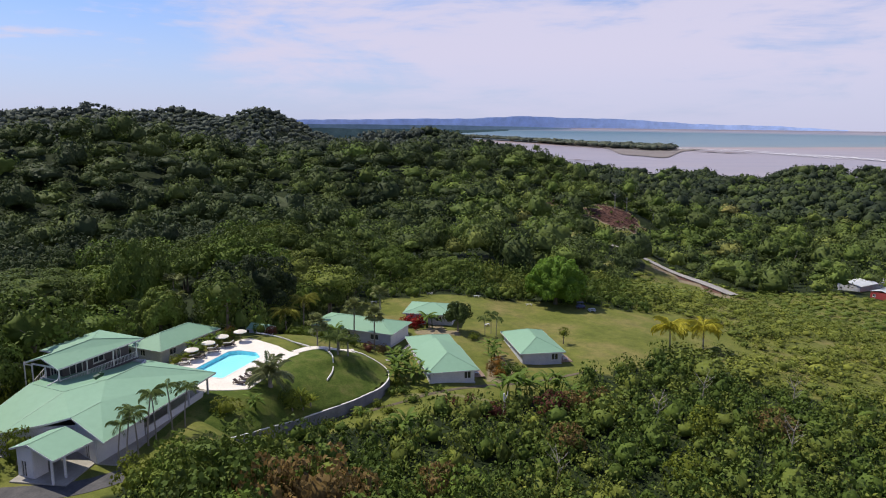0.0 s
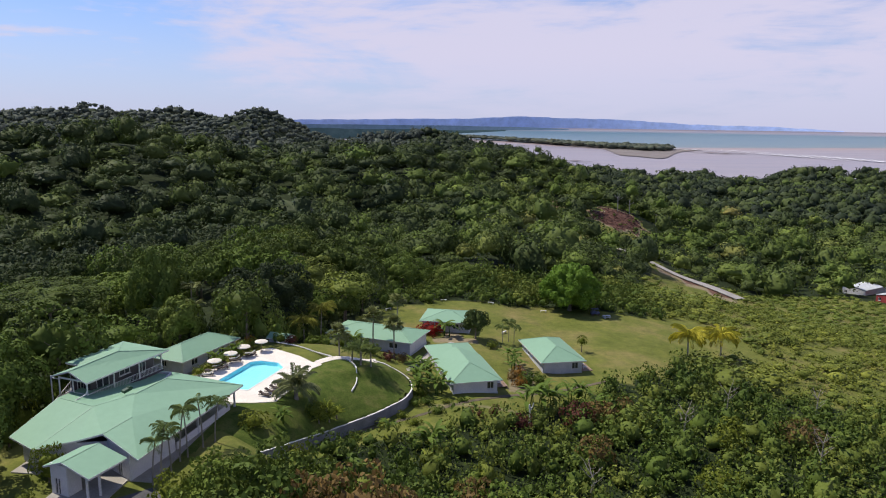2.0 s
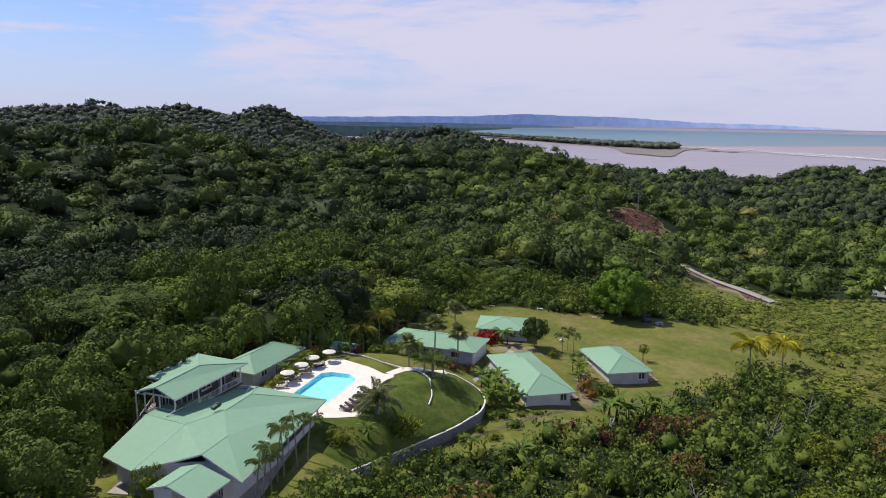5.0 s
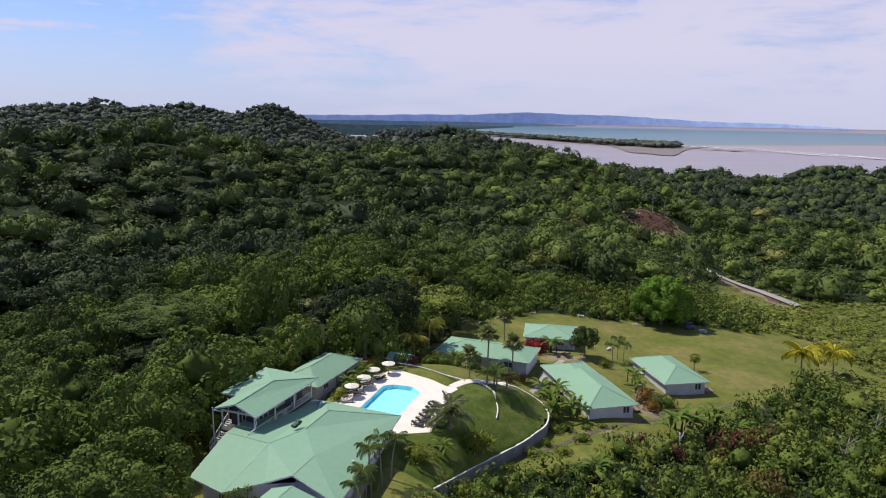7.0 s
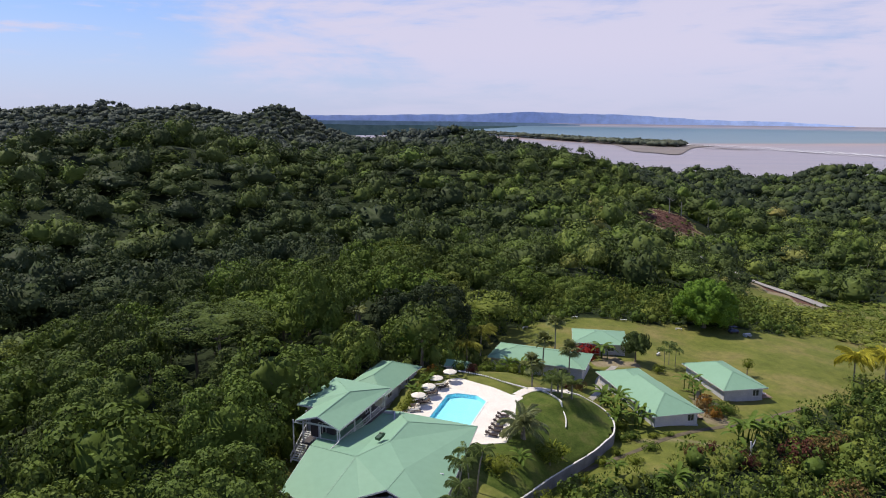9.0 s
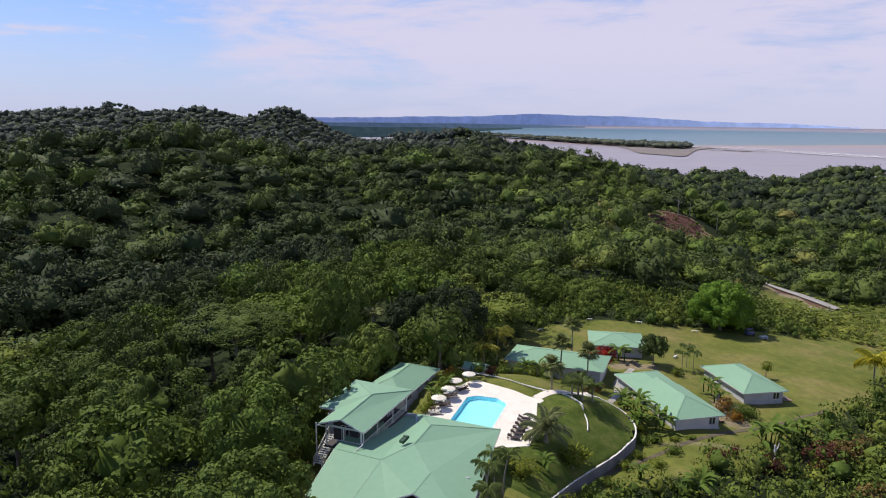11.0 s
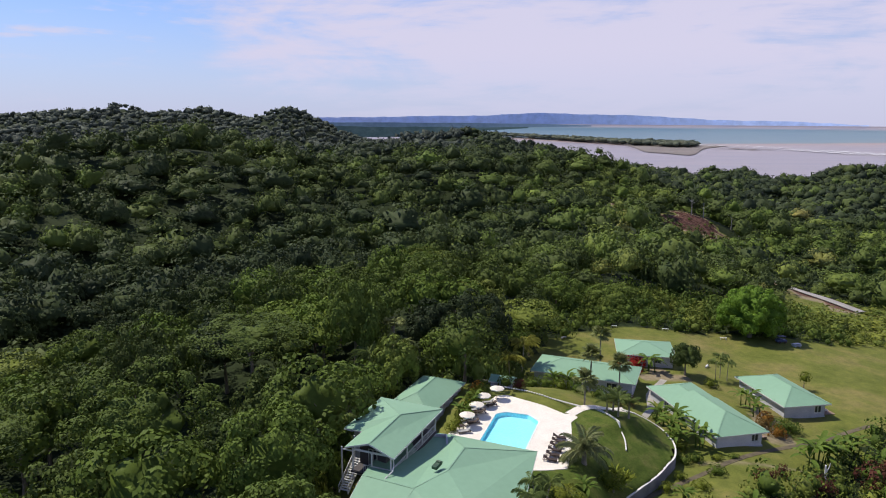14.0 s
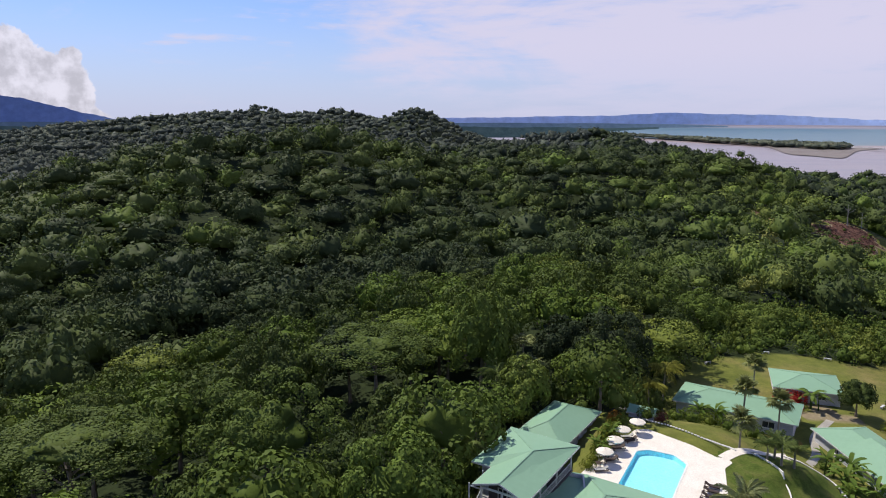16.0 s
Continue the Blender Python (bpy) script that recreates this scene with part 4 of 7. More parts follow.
for i in solo:
    k = int(RG.integers(0, 5))
    plant(shrubs[k], float(bx[i]), float(by[i]), float(scrub_scale(bx[i], by[i]) * RG.uniform(0.6, 1.7)), float(RG.uniform(0, 360)), used[k])
    used[k] += 1
s = scrub_scale(bx[rest], by[rest]) * RG.uniform(0.6, 1.3, len(rest))
s = s * np.where(thin[rest], np.clip(RG.lognormal(-0.10, 0.32, len(rest)), 0.5, 1.35), 1.0)
s = s * np.where((by[rest] > 66) & (bx[rest] < 110), 0.80 + 0.35 * ease(72, 100, by[rest]), 1.0)
r = s * RG.uniform(2.4, 3.4, len(rest))
wood("thicket", LOW, bx[rest], by[rest], land(bx[rest], by[rest]) + s * 0.9, r * np.where(thin[rest], 1.7, 1.0), s * np.where(thin[rest], 0.8, 1.0) * RG.uniform(2.4, 4.2, len(rest)), patchwork(bx[rest], by[rest], RG) * (0.75 - 0.30 * thin[rest]) + 0.05 * (by[rest] > 60) + 0.40 * thin[rest], M_THICKET, "bright green scrub and saplings")

vx, vy = scatter(5.2, 60, 420, 60, 380, lambda x, y: free(x, y) & meadow(x, y) & ~scrubby(x, y) & in_view(x, y, -30, 44), 8)
s = RG.uniform(0.6, 1.4, len(vx)) * np.where(polar(vx, vy)[0] > 400, 0.36, np.where(polar(vx, vy)[0] > 255, 0.6, 1.0))
r = s * RG.uniform(3.2, 4.6, len(vx))
wood("thicket", MEADOW, vx, vy, land(vx, vy) + s * 0.9, r, s * RG.uniform(1.6, 2.6, len(vx)), patchwork(vx, vy, RG) * 0.45 + 0.28, M_THICKET, "low yellow-green scrub on the open slope")

# felled brush and bare trees on the dug slope
M_BRUSH = surface("dry_maroon_brushwood", (0.060, 0.026, 0.022), (0.150, 0.080, 0.066), 0.6, 6.0, 0.9, 0.0)
M_PALEBARK = surface("pale_bare_bark", (0.20, 0.19, 0.18), (0.34, 0.33, 0.31), 0.8, 6.0, 0.9, 0.1)
px, py = scatter(2.3, 70, 165, 365, 430, lambda x, y: scar(x, y), 12)
bm = bmesh.new()
for x, y in zip(px, py):
    a, n, tilt = RG.uniform(0, 6.28), RG.uniform(1.4, 4.2), RG.uniform(0.0, 0.5)
    z = float(land(x, y)) + 0.15
    d = Vector((math.cos(a) * n, math.sin(a) * n, tilt * n))
    p = Vector((x, y, z))
    tube(bm, [p - d * 0.5 + Vector((0, 0, tilt * n * 0.5)), p + d * 0.1 + Vector((0, 0, 0.25 + tilt * n * 0.5)), p + d * 0.5 + Vector((0, 0, tilt * n * 0.5))], [0.26, 0.20, 0.06], 4)
brush_me = bpy.data.meshes.new("brushwood")
bm.to_mesh(brush_me)
bm.free()
brush_me.materials.append(M_BRUSH)
tagged(new("brushwood", brush_me), "felled reddish-brown brushwood lying on the dug slope", "brushwood", kind="stuff")
cut = RG.uniform(0, 1, len(px)) < 0.09
cx, cy = px[cut], py[cut]
wood("thicket", MEADOW, cx, cy, land(cx, cy) + 0.8, RG.uniform(1.3, 2.6, len(cx)), RG.uniform(1.2, 2.4, len(cx)), RG.uniform(0.1, 0.4, len(cx)), M_THICKET, "low bushes left standing on the dug slope")
for k, (x, y, tall) in enumerate(((118, 408, 15.0), (127, 411, 11.0), (146, 409, 13.0), (150, 402, 9.0))):
    t = thing("tree", "bare pale-barked tree standing above the dug slope", "tree", "bare trees above the dug slope", at=(x, y, float(land(x, y)) - 0.2))
    dead = trunk_mesh(200 + k, tall, 0.34)
    dead.materials[0] = M_PALEBARK
    part_of("trunk", dead, t)


# ---- more materials ----
M_CAP = surface("ridge_flashing", (0.195, 0.34, 0.228), (0.215, 0.365, 0.25), 0.3, 4.0, 0.6, 0.05)
M_TRIM = surface("white_painted_timber", (0.56, 0.56, 0.56), (0.68, 0.67, 0.65), 0.8, 10, 0.6, 0.1)
# White render with the blue-grey of shade in its colour; also posts, slabs.
M_SHADEGREY = surface("shade_grey_render", (0.44, 0.45, 0.50), (0.56, 0.56, 0.60), 0.5, 8, 0.8, 0.15)
# Deep shade under the veranda roof, put into a dark wall colour.
M_VERANDA = surface("dark_shaded_veranda_wall", (0.055, 0.050, 0.055), (0.090, 0.080, 0.085), 0.6, 8, 0.7, 0.1)
M_GLASS = surface("dark_window_glass", (0.03, 0.035, 0.04), (0.06, 0.065, 0.07), 1.0, 3.0, 0.12, 0.0, spec=0.6)
M_DECKWOOD = surface("weathered_decking", (0.22, 0.15, 0.11), (0.32, 0.23, 0.17), 0.6, 10, 0.8, 0.2)
M_BROWN = surface("dark_brown_weave", (0.035, 0.022, 0.018), (0.065, 0.042, 0.032), 2.0, 20, 0.7, 0.3)
M_CANVAS = surface("cream_canvas", (0.72, 0.66, 0.55), (0.82, 0.76, 0.66), 1.0, 12, 0.85, 0.1)
M_TANK = surface("dark_green_metal", (0.010, 0.045, 0.020), (0.020, 0.065, 0.030), 1.0, 6.0, 0.4, 0.05)
M_WALLTOP = surface("whitewashed_coping", (0.70, 0.68, 0.64), (0.82, 0.80, 0.76), 0.6, 8, 0.8, 0.2)
M_RETAIN = surface("grey_retaining_wall", (0.16, 0.165, 0.19), (0.27, 0.27, 0.30), 0.5, 6, 0.85, 0.3)
M_POOLTILE = surface("blue_pool_lining", (0.36, 0.80, 0.93), (0.42, 0.85, 0.96), 0.3, 3.0, 0.6, 0.0)
M_LAWN = surface("terrace_lawn", (0.050, 0.085, 0.014), (0.092, 0.128, 0.024), 0.42, 4.0, 0.95, 0.5, 0.08, spec=0.1, c3=(0.150, 0.155, 0.045), grit=0.5)
M_CONCRETE = surface("worn_concrete", (0.30, 0.28, 0.25), (0.42, 0.39, 0.35), 0.5, 6, 0.85, 0.2)


def base_of(ob):
    if ob.parent is None:
        return ob.matrix_basis.copy()
    return base_of(ob.parent) @ ob.matrix_parent_inverse @ ob.matrix_basis


def wpart(name, bm, mat, parent, label=""):
    """A part whose mesh is given in world places."""
    ob = part(name, bm, mat, parent, label)
    ob.matrix_parent_inverse = base_of(parent).inverted()
    return ob


def roof_skin(planes, thick=0.16):
    """A roof of sheets: flat planes joined along shared edges, with thickness."""
    bm = bmesh.new()
    top, count = {}, {}
    key = lambda p: tuple(round(c, 3) for c in p)
    vt = lambda p: top.setdefault(key(p), bm.verts.new(p)) if key(p) not in top else top[key(p)]
    low = {}
    vl = lambda p: low[key(p)] if key(p) in low else low.setdefault(key(p), bm.verts.new((p[0], p[1], p[2] - thick)))
    for pl in planes:
        n = sum(((Vector(a) - Vector(pl[0])).cross(Vector(b) - Vector(pl[0])) for a, b in zip(pl[1:], pl[2:])), Vector())
        pl = pl if n.z > 0 else pl[::-1]
        bm.faces.new([vt(p) for p in pl])
        bm.faces.new([vl(p) for p in pl[::-1]])
        for a, b in zip(pl, pl[1:] + pl[:1]):
            count.setdefault(frozenset((key(a), key(b))), []).append((a, b))
    for e in count.values():
        if len(e) == 1:
            a, b = e[0]
            bm.faces.new((vt(b), vt(a), vl(a), vl(b)))
    return bm


def bar(bm, p, q, w, h, lift=0.0):
    """A straight square bar from p to q."""
    p, q = Vector(p), Vector(q)
    d = q - p
    m = Matrix.Translation((p + q) / 2 + Vector((0, 0, lift))) @ d.to_track_quat('Y', 'Z').to_matrix().to_4x4()
    return box(bm, m, (w, d.length, h))


def caps(parent, lines):
    for p, q in lines:
        wpart("ridge_cap", bar(bmesh.new(), p, q, 0.22, 0.03, 0.005), M_CAP, parent)


def fascias(parent, lines, drop=0.11):
    for p, q in lines:
        wpart("fascia", bar(bmesh.new(), p, q, 0.05, 0.20, -drop), M_TRIM, parent, "white painted fascia board")


def wall_run(parent, p, q, z0, z1, mat, thick=0.2, openings=(), label=""):
    """A wall from p to q with real openings: (start, width, sill, head) in metres along it. Windows get a frame and a pane."""
    p, q = Vector((*p, 0)), Vector((*q, 0))
    L = (q - p).length
    a = math.atan2(q.y - p.y, q.x - p.x)
    F = Matrix.Translation((p.x, p.y, z0)) @ Matrix.Rotation(a, 4, 'Z')
    H = z1 - z0
    bm = bmesh.new()
    xs = [0.0]
    for s, w, lo, hi in sorted(openings):
        xs += [s, s + w]
    xs.append(L)
    for k in range(0, len(xs) - 1):
        x0, x1 = xs[k], xs[k + 1]
        if x1 - x0 < 1e-3:
            continue
        if k % 2 == 0:
            box(bm, F @ pose((x0 + x1) / 2, 0, H / 2), (x1 - x0, thick, H))
        else:
            s, w, lo, hi = sorted(openings)[k // 2]
            if lo > 0.01:
                box(bm, F @ pose((x0 + x1) / 2, 0, lo / 2), (w, thick, lo))
            if hi < H - 0.01:
                box(bm, F @ pose((x0 + x1) / 2, 0, (hi + H) / 2), (w, thick, H - hi))
    wall = wpart("wall", bm, mat, parent, label)
    for s, w, lo, hi in openings:
        is_door = lo < 0.05
        fr = bmesh.new()
        for x in (s + 0.04, s + w - 0.04, s + w / 2):
            box(fr, F @ pose(x, 0, (lo + hi) / 2), (0.07, thick + 0.05, hi - lo))
        for z in (lo + 0.035, hi - 0.035):
            box(fr, F @ pose(s + w / 2, 0, z), (w, thick + 0.04, 0.07))
        win = wpart("door" if is_door else "window", fr, M_TRIM, parent, "white timber frame")
        wpart("pane", box(bmesh.new(), F @ pose(s + w / 2, 0.03, (lo + hi) / 2), (w - 0.06, 0.02, hi - lo - 0.06)), M_GLASS, win)
        if not is_door:
            wpart("sill", box(bmesh.new(), F @ pose(s + w / 2, -0.06, lo - 0.03), (w + 0.2, thick + 0.16, 0.06)), M_TRIM, win)
    return wall


def hip_planes(F, w, l, z, rise, x0=0.0, y0=0.0, front=True, back=True, inset=None):
    """Planes of a hip roof on a w by l plan in the frame F; an end without a hip is a gable."""
    P = lambda x, y, h: tuple(F @ Vector((x0 + x, y0 + y, z + h)))
    if w > l:
        P = lambda x, y, h, l=l: tuple(F @ Vector((x0 + y, y0 + l - x, z + h)))
        w, l = l, w
    d = w / 2 if inset is None else inset
    r0, r1 = P(w / 2, d if front else 0, rise), P(w / 2, l - d if back else l, rise)
    a, b, c, e = P(0, 0, 0), P(w, 0, 0), P(w, l, 0), P(0, l, 0)
    planes = [[a, r0, r1, e], [b, c, r1, r0]]
    ridges = [(r0, r1)]
    eaves = [(a, e), (b, c), (a, b), (c, e)]
    if front:
        planes.append([a, b, r0])
        ridges += [(a, r0), (b, r0)]
    if back:
        planes.append([c, e, r1])
        ridges += [(c, r1), (e, r1)]
    return planes, ridges, eaves


def floor_slab(parent, F, x0, y0, x1, y1, z0, z1, mat=None, name="floor_slab"):
    return wpart(name, box(bmesh.new(), F @ pose((x0 + x1) / 2, (y0 + y1) / 2, (z0 + z1) / 2), (x1 - x0, y1 - y0, z1 - z0)), mat or M_CONCRETE, parent)


def cottage(label, x, y, turn, w, l, eave, floor, rise, windows, over=0.75):
    """A single-storey guest cottage under a green hip roof; x, y: the front left corner of its eaves."""
    t = thing("cottage", label, "cottage", "green-roofed guest cottages", at=(x, y, floor))
    F = pose(x, y, 0, 0, 0, turn)
    planes, ridges, eaves = hip_planes(F, w, l, eave, rise)
    wpart("roof", roof_skin(planes), M_ROOF, t, "green painted metal hip roof")
    caps(t, ridges)
    fascias(t, eaves)
    G = lambda a, b: tuple((F @ Vector((a, b, 0)))[:2])
    c = [G(over, over), G(w - over, over), G(w - over, l - over), G(over, l - over)]
    lens = [w - 2 * over, l - 2 * over, w - 2 * over, l - 2 * over]
    # Only the east wall keeps plain white; the others carry the shade tone.
    for k in range(4):
        wall_run(t, c[k], c[(k + 1) % 4], floor, eave + 0.02, M_SHADEGREY if k != 1 else M_WALL, 0.18, windows[k], "white rendered wall")
    floor_slab(t, F, over - 0.15, over - 0.15, w - over + 0.15, l - over + 0.15, floor - 1.4, floor - 0.002, M_SHADEGREY)
    return t, F


def railing(parent, p, q, z, height=0.95, gap=0.26):
    p, q = Vector((*p, 0)), Vector((*q, 0))
    n = max(2, int((q - p).length / gap))
    rail = wpart("railing", bar(bar(bmesh.new(), (p.x, p.y, z + height), (q.x, q.y, z + height), 0.09, 0.06), (p.x, p.y, z + 0.1), (q.x, q.y, z + 0.1), 0.07, 0.05), M_TRIM, parent, "white timber railing")
    me = None
    for k in range(n + 1):
        c = p.lerp(q, k / n)
        if me is None:
            bm = box(bmesh.new(), pose(0, 0, height / 2), (0.045, 0.045, height))
            me = bpy.data.meshes.new("baluster")
            bm.to_mesh(me)
            bm.free()
            me.materials.append(M_TRIM)
        b = part_of("baluster", me, rail, at=pose(c.x, c.y, z))
        b.matrix_parent_inverse = base_of(rail).inverted()
    return rail


# ---- main house ----
def main_house():
    t = thing("main_house", "long white lodge with a broad green metal roof", "house", at=(-3, -31, 0))
    z = 3.25
    N, E, S = (-5.6, -15.0, z), (6.1, -18.4, z), (3.3, -42.1, z)
    R1, R2, R3 = (-2.9, -23.6, 5.75), (-4.3, -29.2, 5.6), (-7.6, -33.2, 5.35)
    G2, GP, GL = (-1.5, -34.9, 5.0), (-2.8, -39.0, 4.6), (-5.7, -39.6, 3.85)
    WT, WL, WF = (-13.9, -31.0, 5.3), (-15.2, -38.6, z), (-10.1, -41.4, z)
    NW = (-12.4, -16.5, 4.3)
    planes = [[N, E, R1], [E, S, G2], [E, G2, R2], [E, R2, R1], [S, GP, G2], [N, R1, R2], [N, R2, R3], [N, R3, WT], [N, WT, NW], [R2, G2, R3], [G2, GP, R3], [GP, GL, R3], [GL, WF, R3], [R3, WF, WT], [WF, WL, WT]]
    wpart("roof", roof_skin(planes, 0.18), M_ROOF, t, "green painted metal roof with low ridges")
    caps(t, [(N, R1), (R1, R2), (R2, R3), (E, R1), (G2, GP), (R3, WF), (R3, WT)])
    fascias(t, [(N, E), (E, S), (S, GP), (GP, GL), (GL, WF), (WF, WL), (WL, WT)])
    # walls: closed rooms to the south, an open terrace by the pool
    wall_run(t, (3.0, -33.2), (1.6, -41.0), 0.0, 3.2, M_WALL, 0.2, [(0.9, 1.2, 2.0, 2.7), (3.2, 1.2, 2.0, 2.7)], "white wall with small high windows")
    wall_run(t, (1.6, -41.0), (-2.6, -38.4), 0.0, 3.6, M_WALL, 0.2, [(1.6, 1.0, 0.0, 2.1)])
    wall_run(t, (-2.6, -38.4), (-9.6, -40.2), 0.0, 3.4, M_SHADEGREY, 0.2)
    wall_run(t, (-9.6, -40.2), (-13.9, -38.0), 0.0, 3.2, M_SHADEGREY, 0.2, [(1.0, 1.1, 0.9, 2.1)])
    wall_run(t, (-13.9, -38.0), (-13.0, -31.6), 0.0, 3.4, M_SHADEGREY, 0.2)
    wall_run(t, (-13.0, -31.6), (-11.6, -17.2), -0.3, 4.2, M_SHADEGREY, 0.2)
    wall_run(t, (-11.6, -17.2), (-6.0, -16.4), -0.3, 3.9, M_SHADEGREY, 0.2)
    wall_run(t, (3.0, -33.2), (-3.4, -31.8), 0.0, 3.8, M_SHADEGREY, 0.2, [(1.5, 2.4, 0.0, 2.2)])
    wall_run(t, (-3.4, -31.8), (-6.0, -16.4), 0.0, 3.9, M_SHADEGREY, 0.2, [(3.0, 2.4, 0.0, 2.2), (9.0, 2.4, 0.0, 2.2)])
    wall_run(t, (4.6, -20.0), (3.1, -32.9), 0.0, 0.95, M_WALL, 0.18, label="low white parapet of the open terrace")
    for x, y in ((4.9, -18.9), (4.3, -23.6), (3.7, -28.2), (-1.0, -17.4)):
        wpart("post", box(bmesh.new(), pose(x, y, 1.6), (0.24, 0.24, 3.2), 0.02), M_SHADEGREY, t)
    floor_slab(t, pose(0, 0, 0), -13.5, -41.0, 4.2, -17.5, -0.6, 0.004)
    # ventilator box on the roof
    vent = bmesh.new()
    box(vent, pose(-5.6, -28.9, 5.95, 0, -14, 62), (1.15, 0.7, 0.42), 0.05)
    box(vent, pose(-5.35, -28.5, 6.18, 0, 20, 62), (0.55, 0.62, 0.3), 0.04)
    wpart("roof_ventilator", vent, M_TANK, t, "dark green metal ventilator")
    return t


main_house()


def upper_house():
    t = thing("upper_house", "raised upper storey with green roof and white balcony rails", "house", at=(-12, -22, 3.9))
    z = 7.05
    S, E, R, W = (-10.45, -30.1, z), (-6.6, -15.4, z), (-15.65, -12.6, z), (-18.2, -23.0, z)
    GP, V, WF, VX = (-13.6, -29.05, 8.2), (-11.4, -21.0, 8.45), (-16.8, -28.0, z), (-15.7, -23.65, z)
    wpart("roof", roof_skin([[GP, S, E, V], [V, E, R], [W, VX, V, R], [WF, GP, V, VX]], 0.15), M_ROOF, t, "green metal roof of crossing gables")
    caps(t, [(GP, V), (V, R), (V, E)])
    fascias(t, [(S, E), (E, R), (R, W), (W, VX), (VX, WF), (WF, GP), (GP, S)])
    # downpipe from the south corner to the lower roof
    pipe = tube(bmesh.new(), [(-10.5, -30.0, 7.0), (-10.45, -29.9, 6.2), (-10.5, -30.3, 5.6), (-11.6, -32.3, 5.0)], 0.075, 7)
    wpart("downpipe", pipe, M_TRIM, t, "white downpipe")
    F = pose(-10.45, -30.1, 0, 0, 0, -14.7)
    P = lambda a, b: tuple((F @ Vector((a, b, 0)))[:2])
    floor = 4.15
    floor_slab(t, F, -5.9, 0.5, -0.5, 14.4, floor - 0.22, floor, M_VERANDA)
    for a, b in ((-0.7, 0.7), (-0.7, 5.2), (-0.7, 9.8), (-0.7, 14.2), (-5.7, 0.7), (-3.2, 0.7)):
        wpart("post", box(bmesh.new(), F @ pose(a, b, (floor + z) / 2 - 0.05), (0.15, 0.15, z - floor - 0.1)), M_TRIM, t)
    wpart("beam", box(bmesh.new(), F @ pose(-3.2, 0.7, 6.85), (5.2, 0.12, 0.22)), M_TRIM, t)
    wall_run(t, P(-2.3, 2.6), P(-2.3, 14.2), floor, z + 0.1, M_VERANDA, 0.16, [(1.0, 2.2, 0.0, 2.2), (5.0, 2.0, 0.9, 2.1), (8.6, 1.4, 0.0, 2.2)])
    wall_run(t, P(-5.7, 2.6), P(-2.3, 2.6), floor, z + 0.12, M_VERANDA, 0.16, [(1.1, 1.2, 0.0, 2.1)])
    wall_run(t, P(-5.7, 6.4), P(-5.7, 2.6), floor, z + 0.1, M_VERANDA, 0.16)
    wall_run(t, P(-8.6, 6.4), P(-5.7, 6.4), floor - 4.0, z - 0.1, M_SHADEGREY, 0.16)
    wall_run(t, P(-8.6, 15.6), P(-8.6, 6.4), floor - 4.0, z - 0.1, M_SHADEGREY, 0.16)
    wall_run(t, P(-2.3, 14.2), P(-8.6, 15.6), floor - 4.0, z - 0.1, M_SHADEGREY, 0.16)
    railing(t, P(-0.7, 0.7), P(-0.7, 14.2), floor)
    railing(t, P(-0.7, 0.7), P(-4.3, 0.7), floor)
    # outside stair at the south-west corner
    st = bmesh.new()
    for k in range(14):
        box(st, F @ pose(-6.6, 3.6 - 0.27 * k, floor - 0.1 - 0.18 * k), (1.1, 0.3, 0.06))
    stair = wpart("stair", st, M_TRIM, t, "white timber outside stair")
    for a in (-7.2, -6.0):
        bm = bmesh.new()
        bar(bm, F @ Vector((a, 3.9, floor)), F @ Vector((a, -0.2, floor - 2.75)), 0.07, 0.24)
        bar(bm, F @ Vector((a, 3.9, floor + 0.95)), F @ Vector((a, -0.2, floor - 1.8)), 0.07, 0.08)
        for k in range(15):
            f = k / 14
            b = F @ Vector((a, 3.9 - 4.1 * f, floor - 2.75 * f))
            bar(bm, b, b + Vector((0, 0, 0.95)), 0.05, 0.05)
        wpart("stair_rail", bm, M_TRIM, stair)
    for a, b in ((-7.2, 0.7), (-7.2, 3.8)):
        wpart("post", box(bmesh.new(), F @ pose(a, b, 4.6), (0.13, 0.13, 4.6)), M_TRIM, t)
    wpart("beam", box(bmesh.new(), F @ pose(-6.4, 0.7, 6.6), (1.7, 0.1, 0.14)), M_TRIM, t)
    return t


upper_house()


def garage():
    t = thing("garage", "white carport with a green gable roof", "garage", at=(-2, -44, 0))
    L, B, R, BL = (-6.3, -44.9, 3.3), (0.5, -47.0, 3.3), (1.9, -41.9, 3.3), (-4.9, -39.8, 3.3)
    RF, RB = (-3.6, -45.6, 4.25), (-2.3, -40.6, 4.25)
    wpart("roof", roof_skin([[L, RF, RB, BL], [RF, B, R, RB]], 0.13), M_ROOF, t, "green metal gable roof")
    caps(t, [(RF, RB)])
    fascias(t, [(L, RF), (RF, B), (B, R), (L, BL)])
    wall_run(t, (-5.6, -44.6), (-3.2, -45.3), 0.0, 3.6, M_WALL, 0.16, [(0.6, 0.9, 0.0, 2.0)])
    wall_run(t, (-5.6, -44.6), (-4.5, -40.2), 0.0, 3.2, M_WALL, 0.16)
    wall_run(t, (-3.2, -45.3), (-2.8, -43.6), 0.0, 3.9, M_WALL, 0.16)
    for x, y in ((-0.3, -46.2), (0.1, -44.6)):
        wpart("post", box(bmesh.new(), pose(x, y, 1.6), (0.22, 0.22, 3.2), 0.02), M_WALL, t)
    floor_slab(t, pose(0, 0, 0), -5.6, -46.2, 1.2, -40.5, -0.4, 0.02)
    return t


garage()


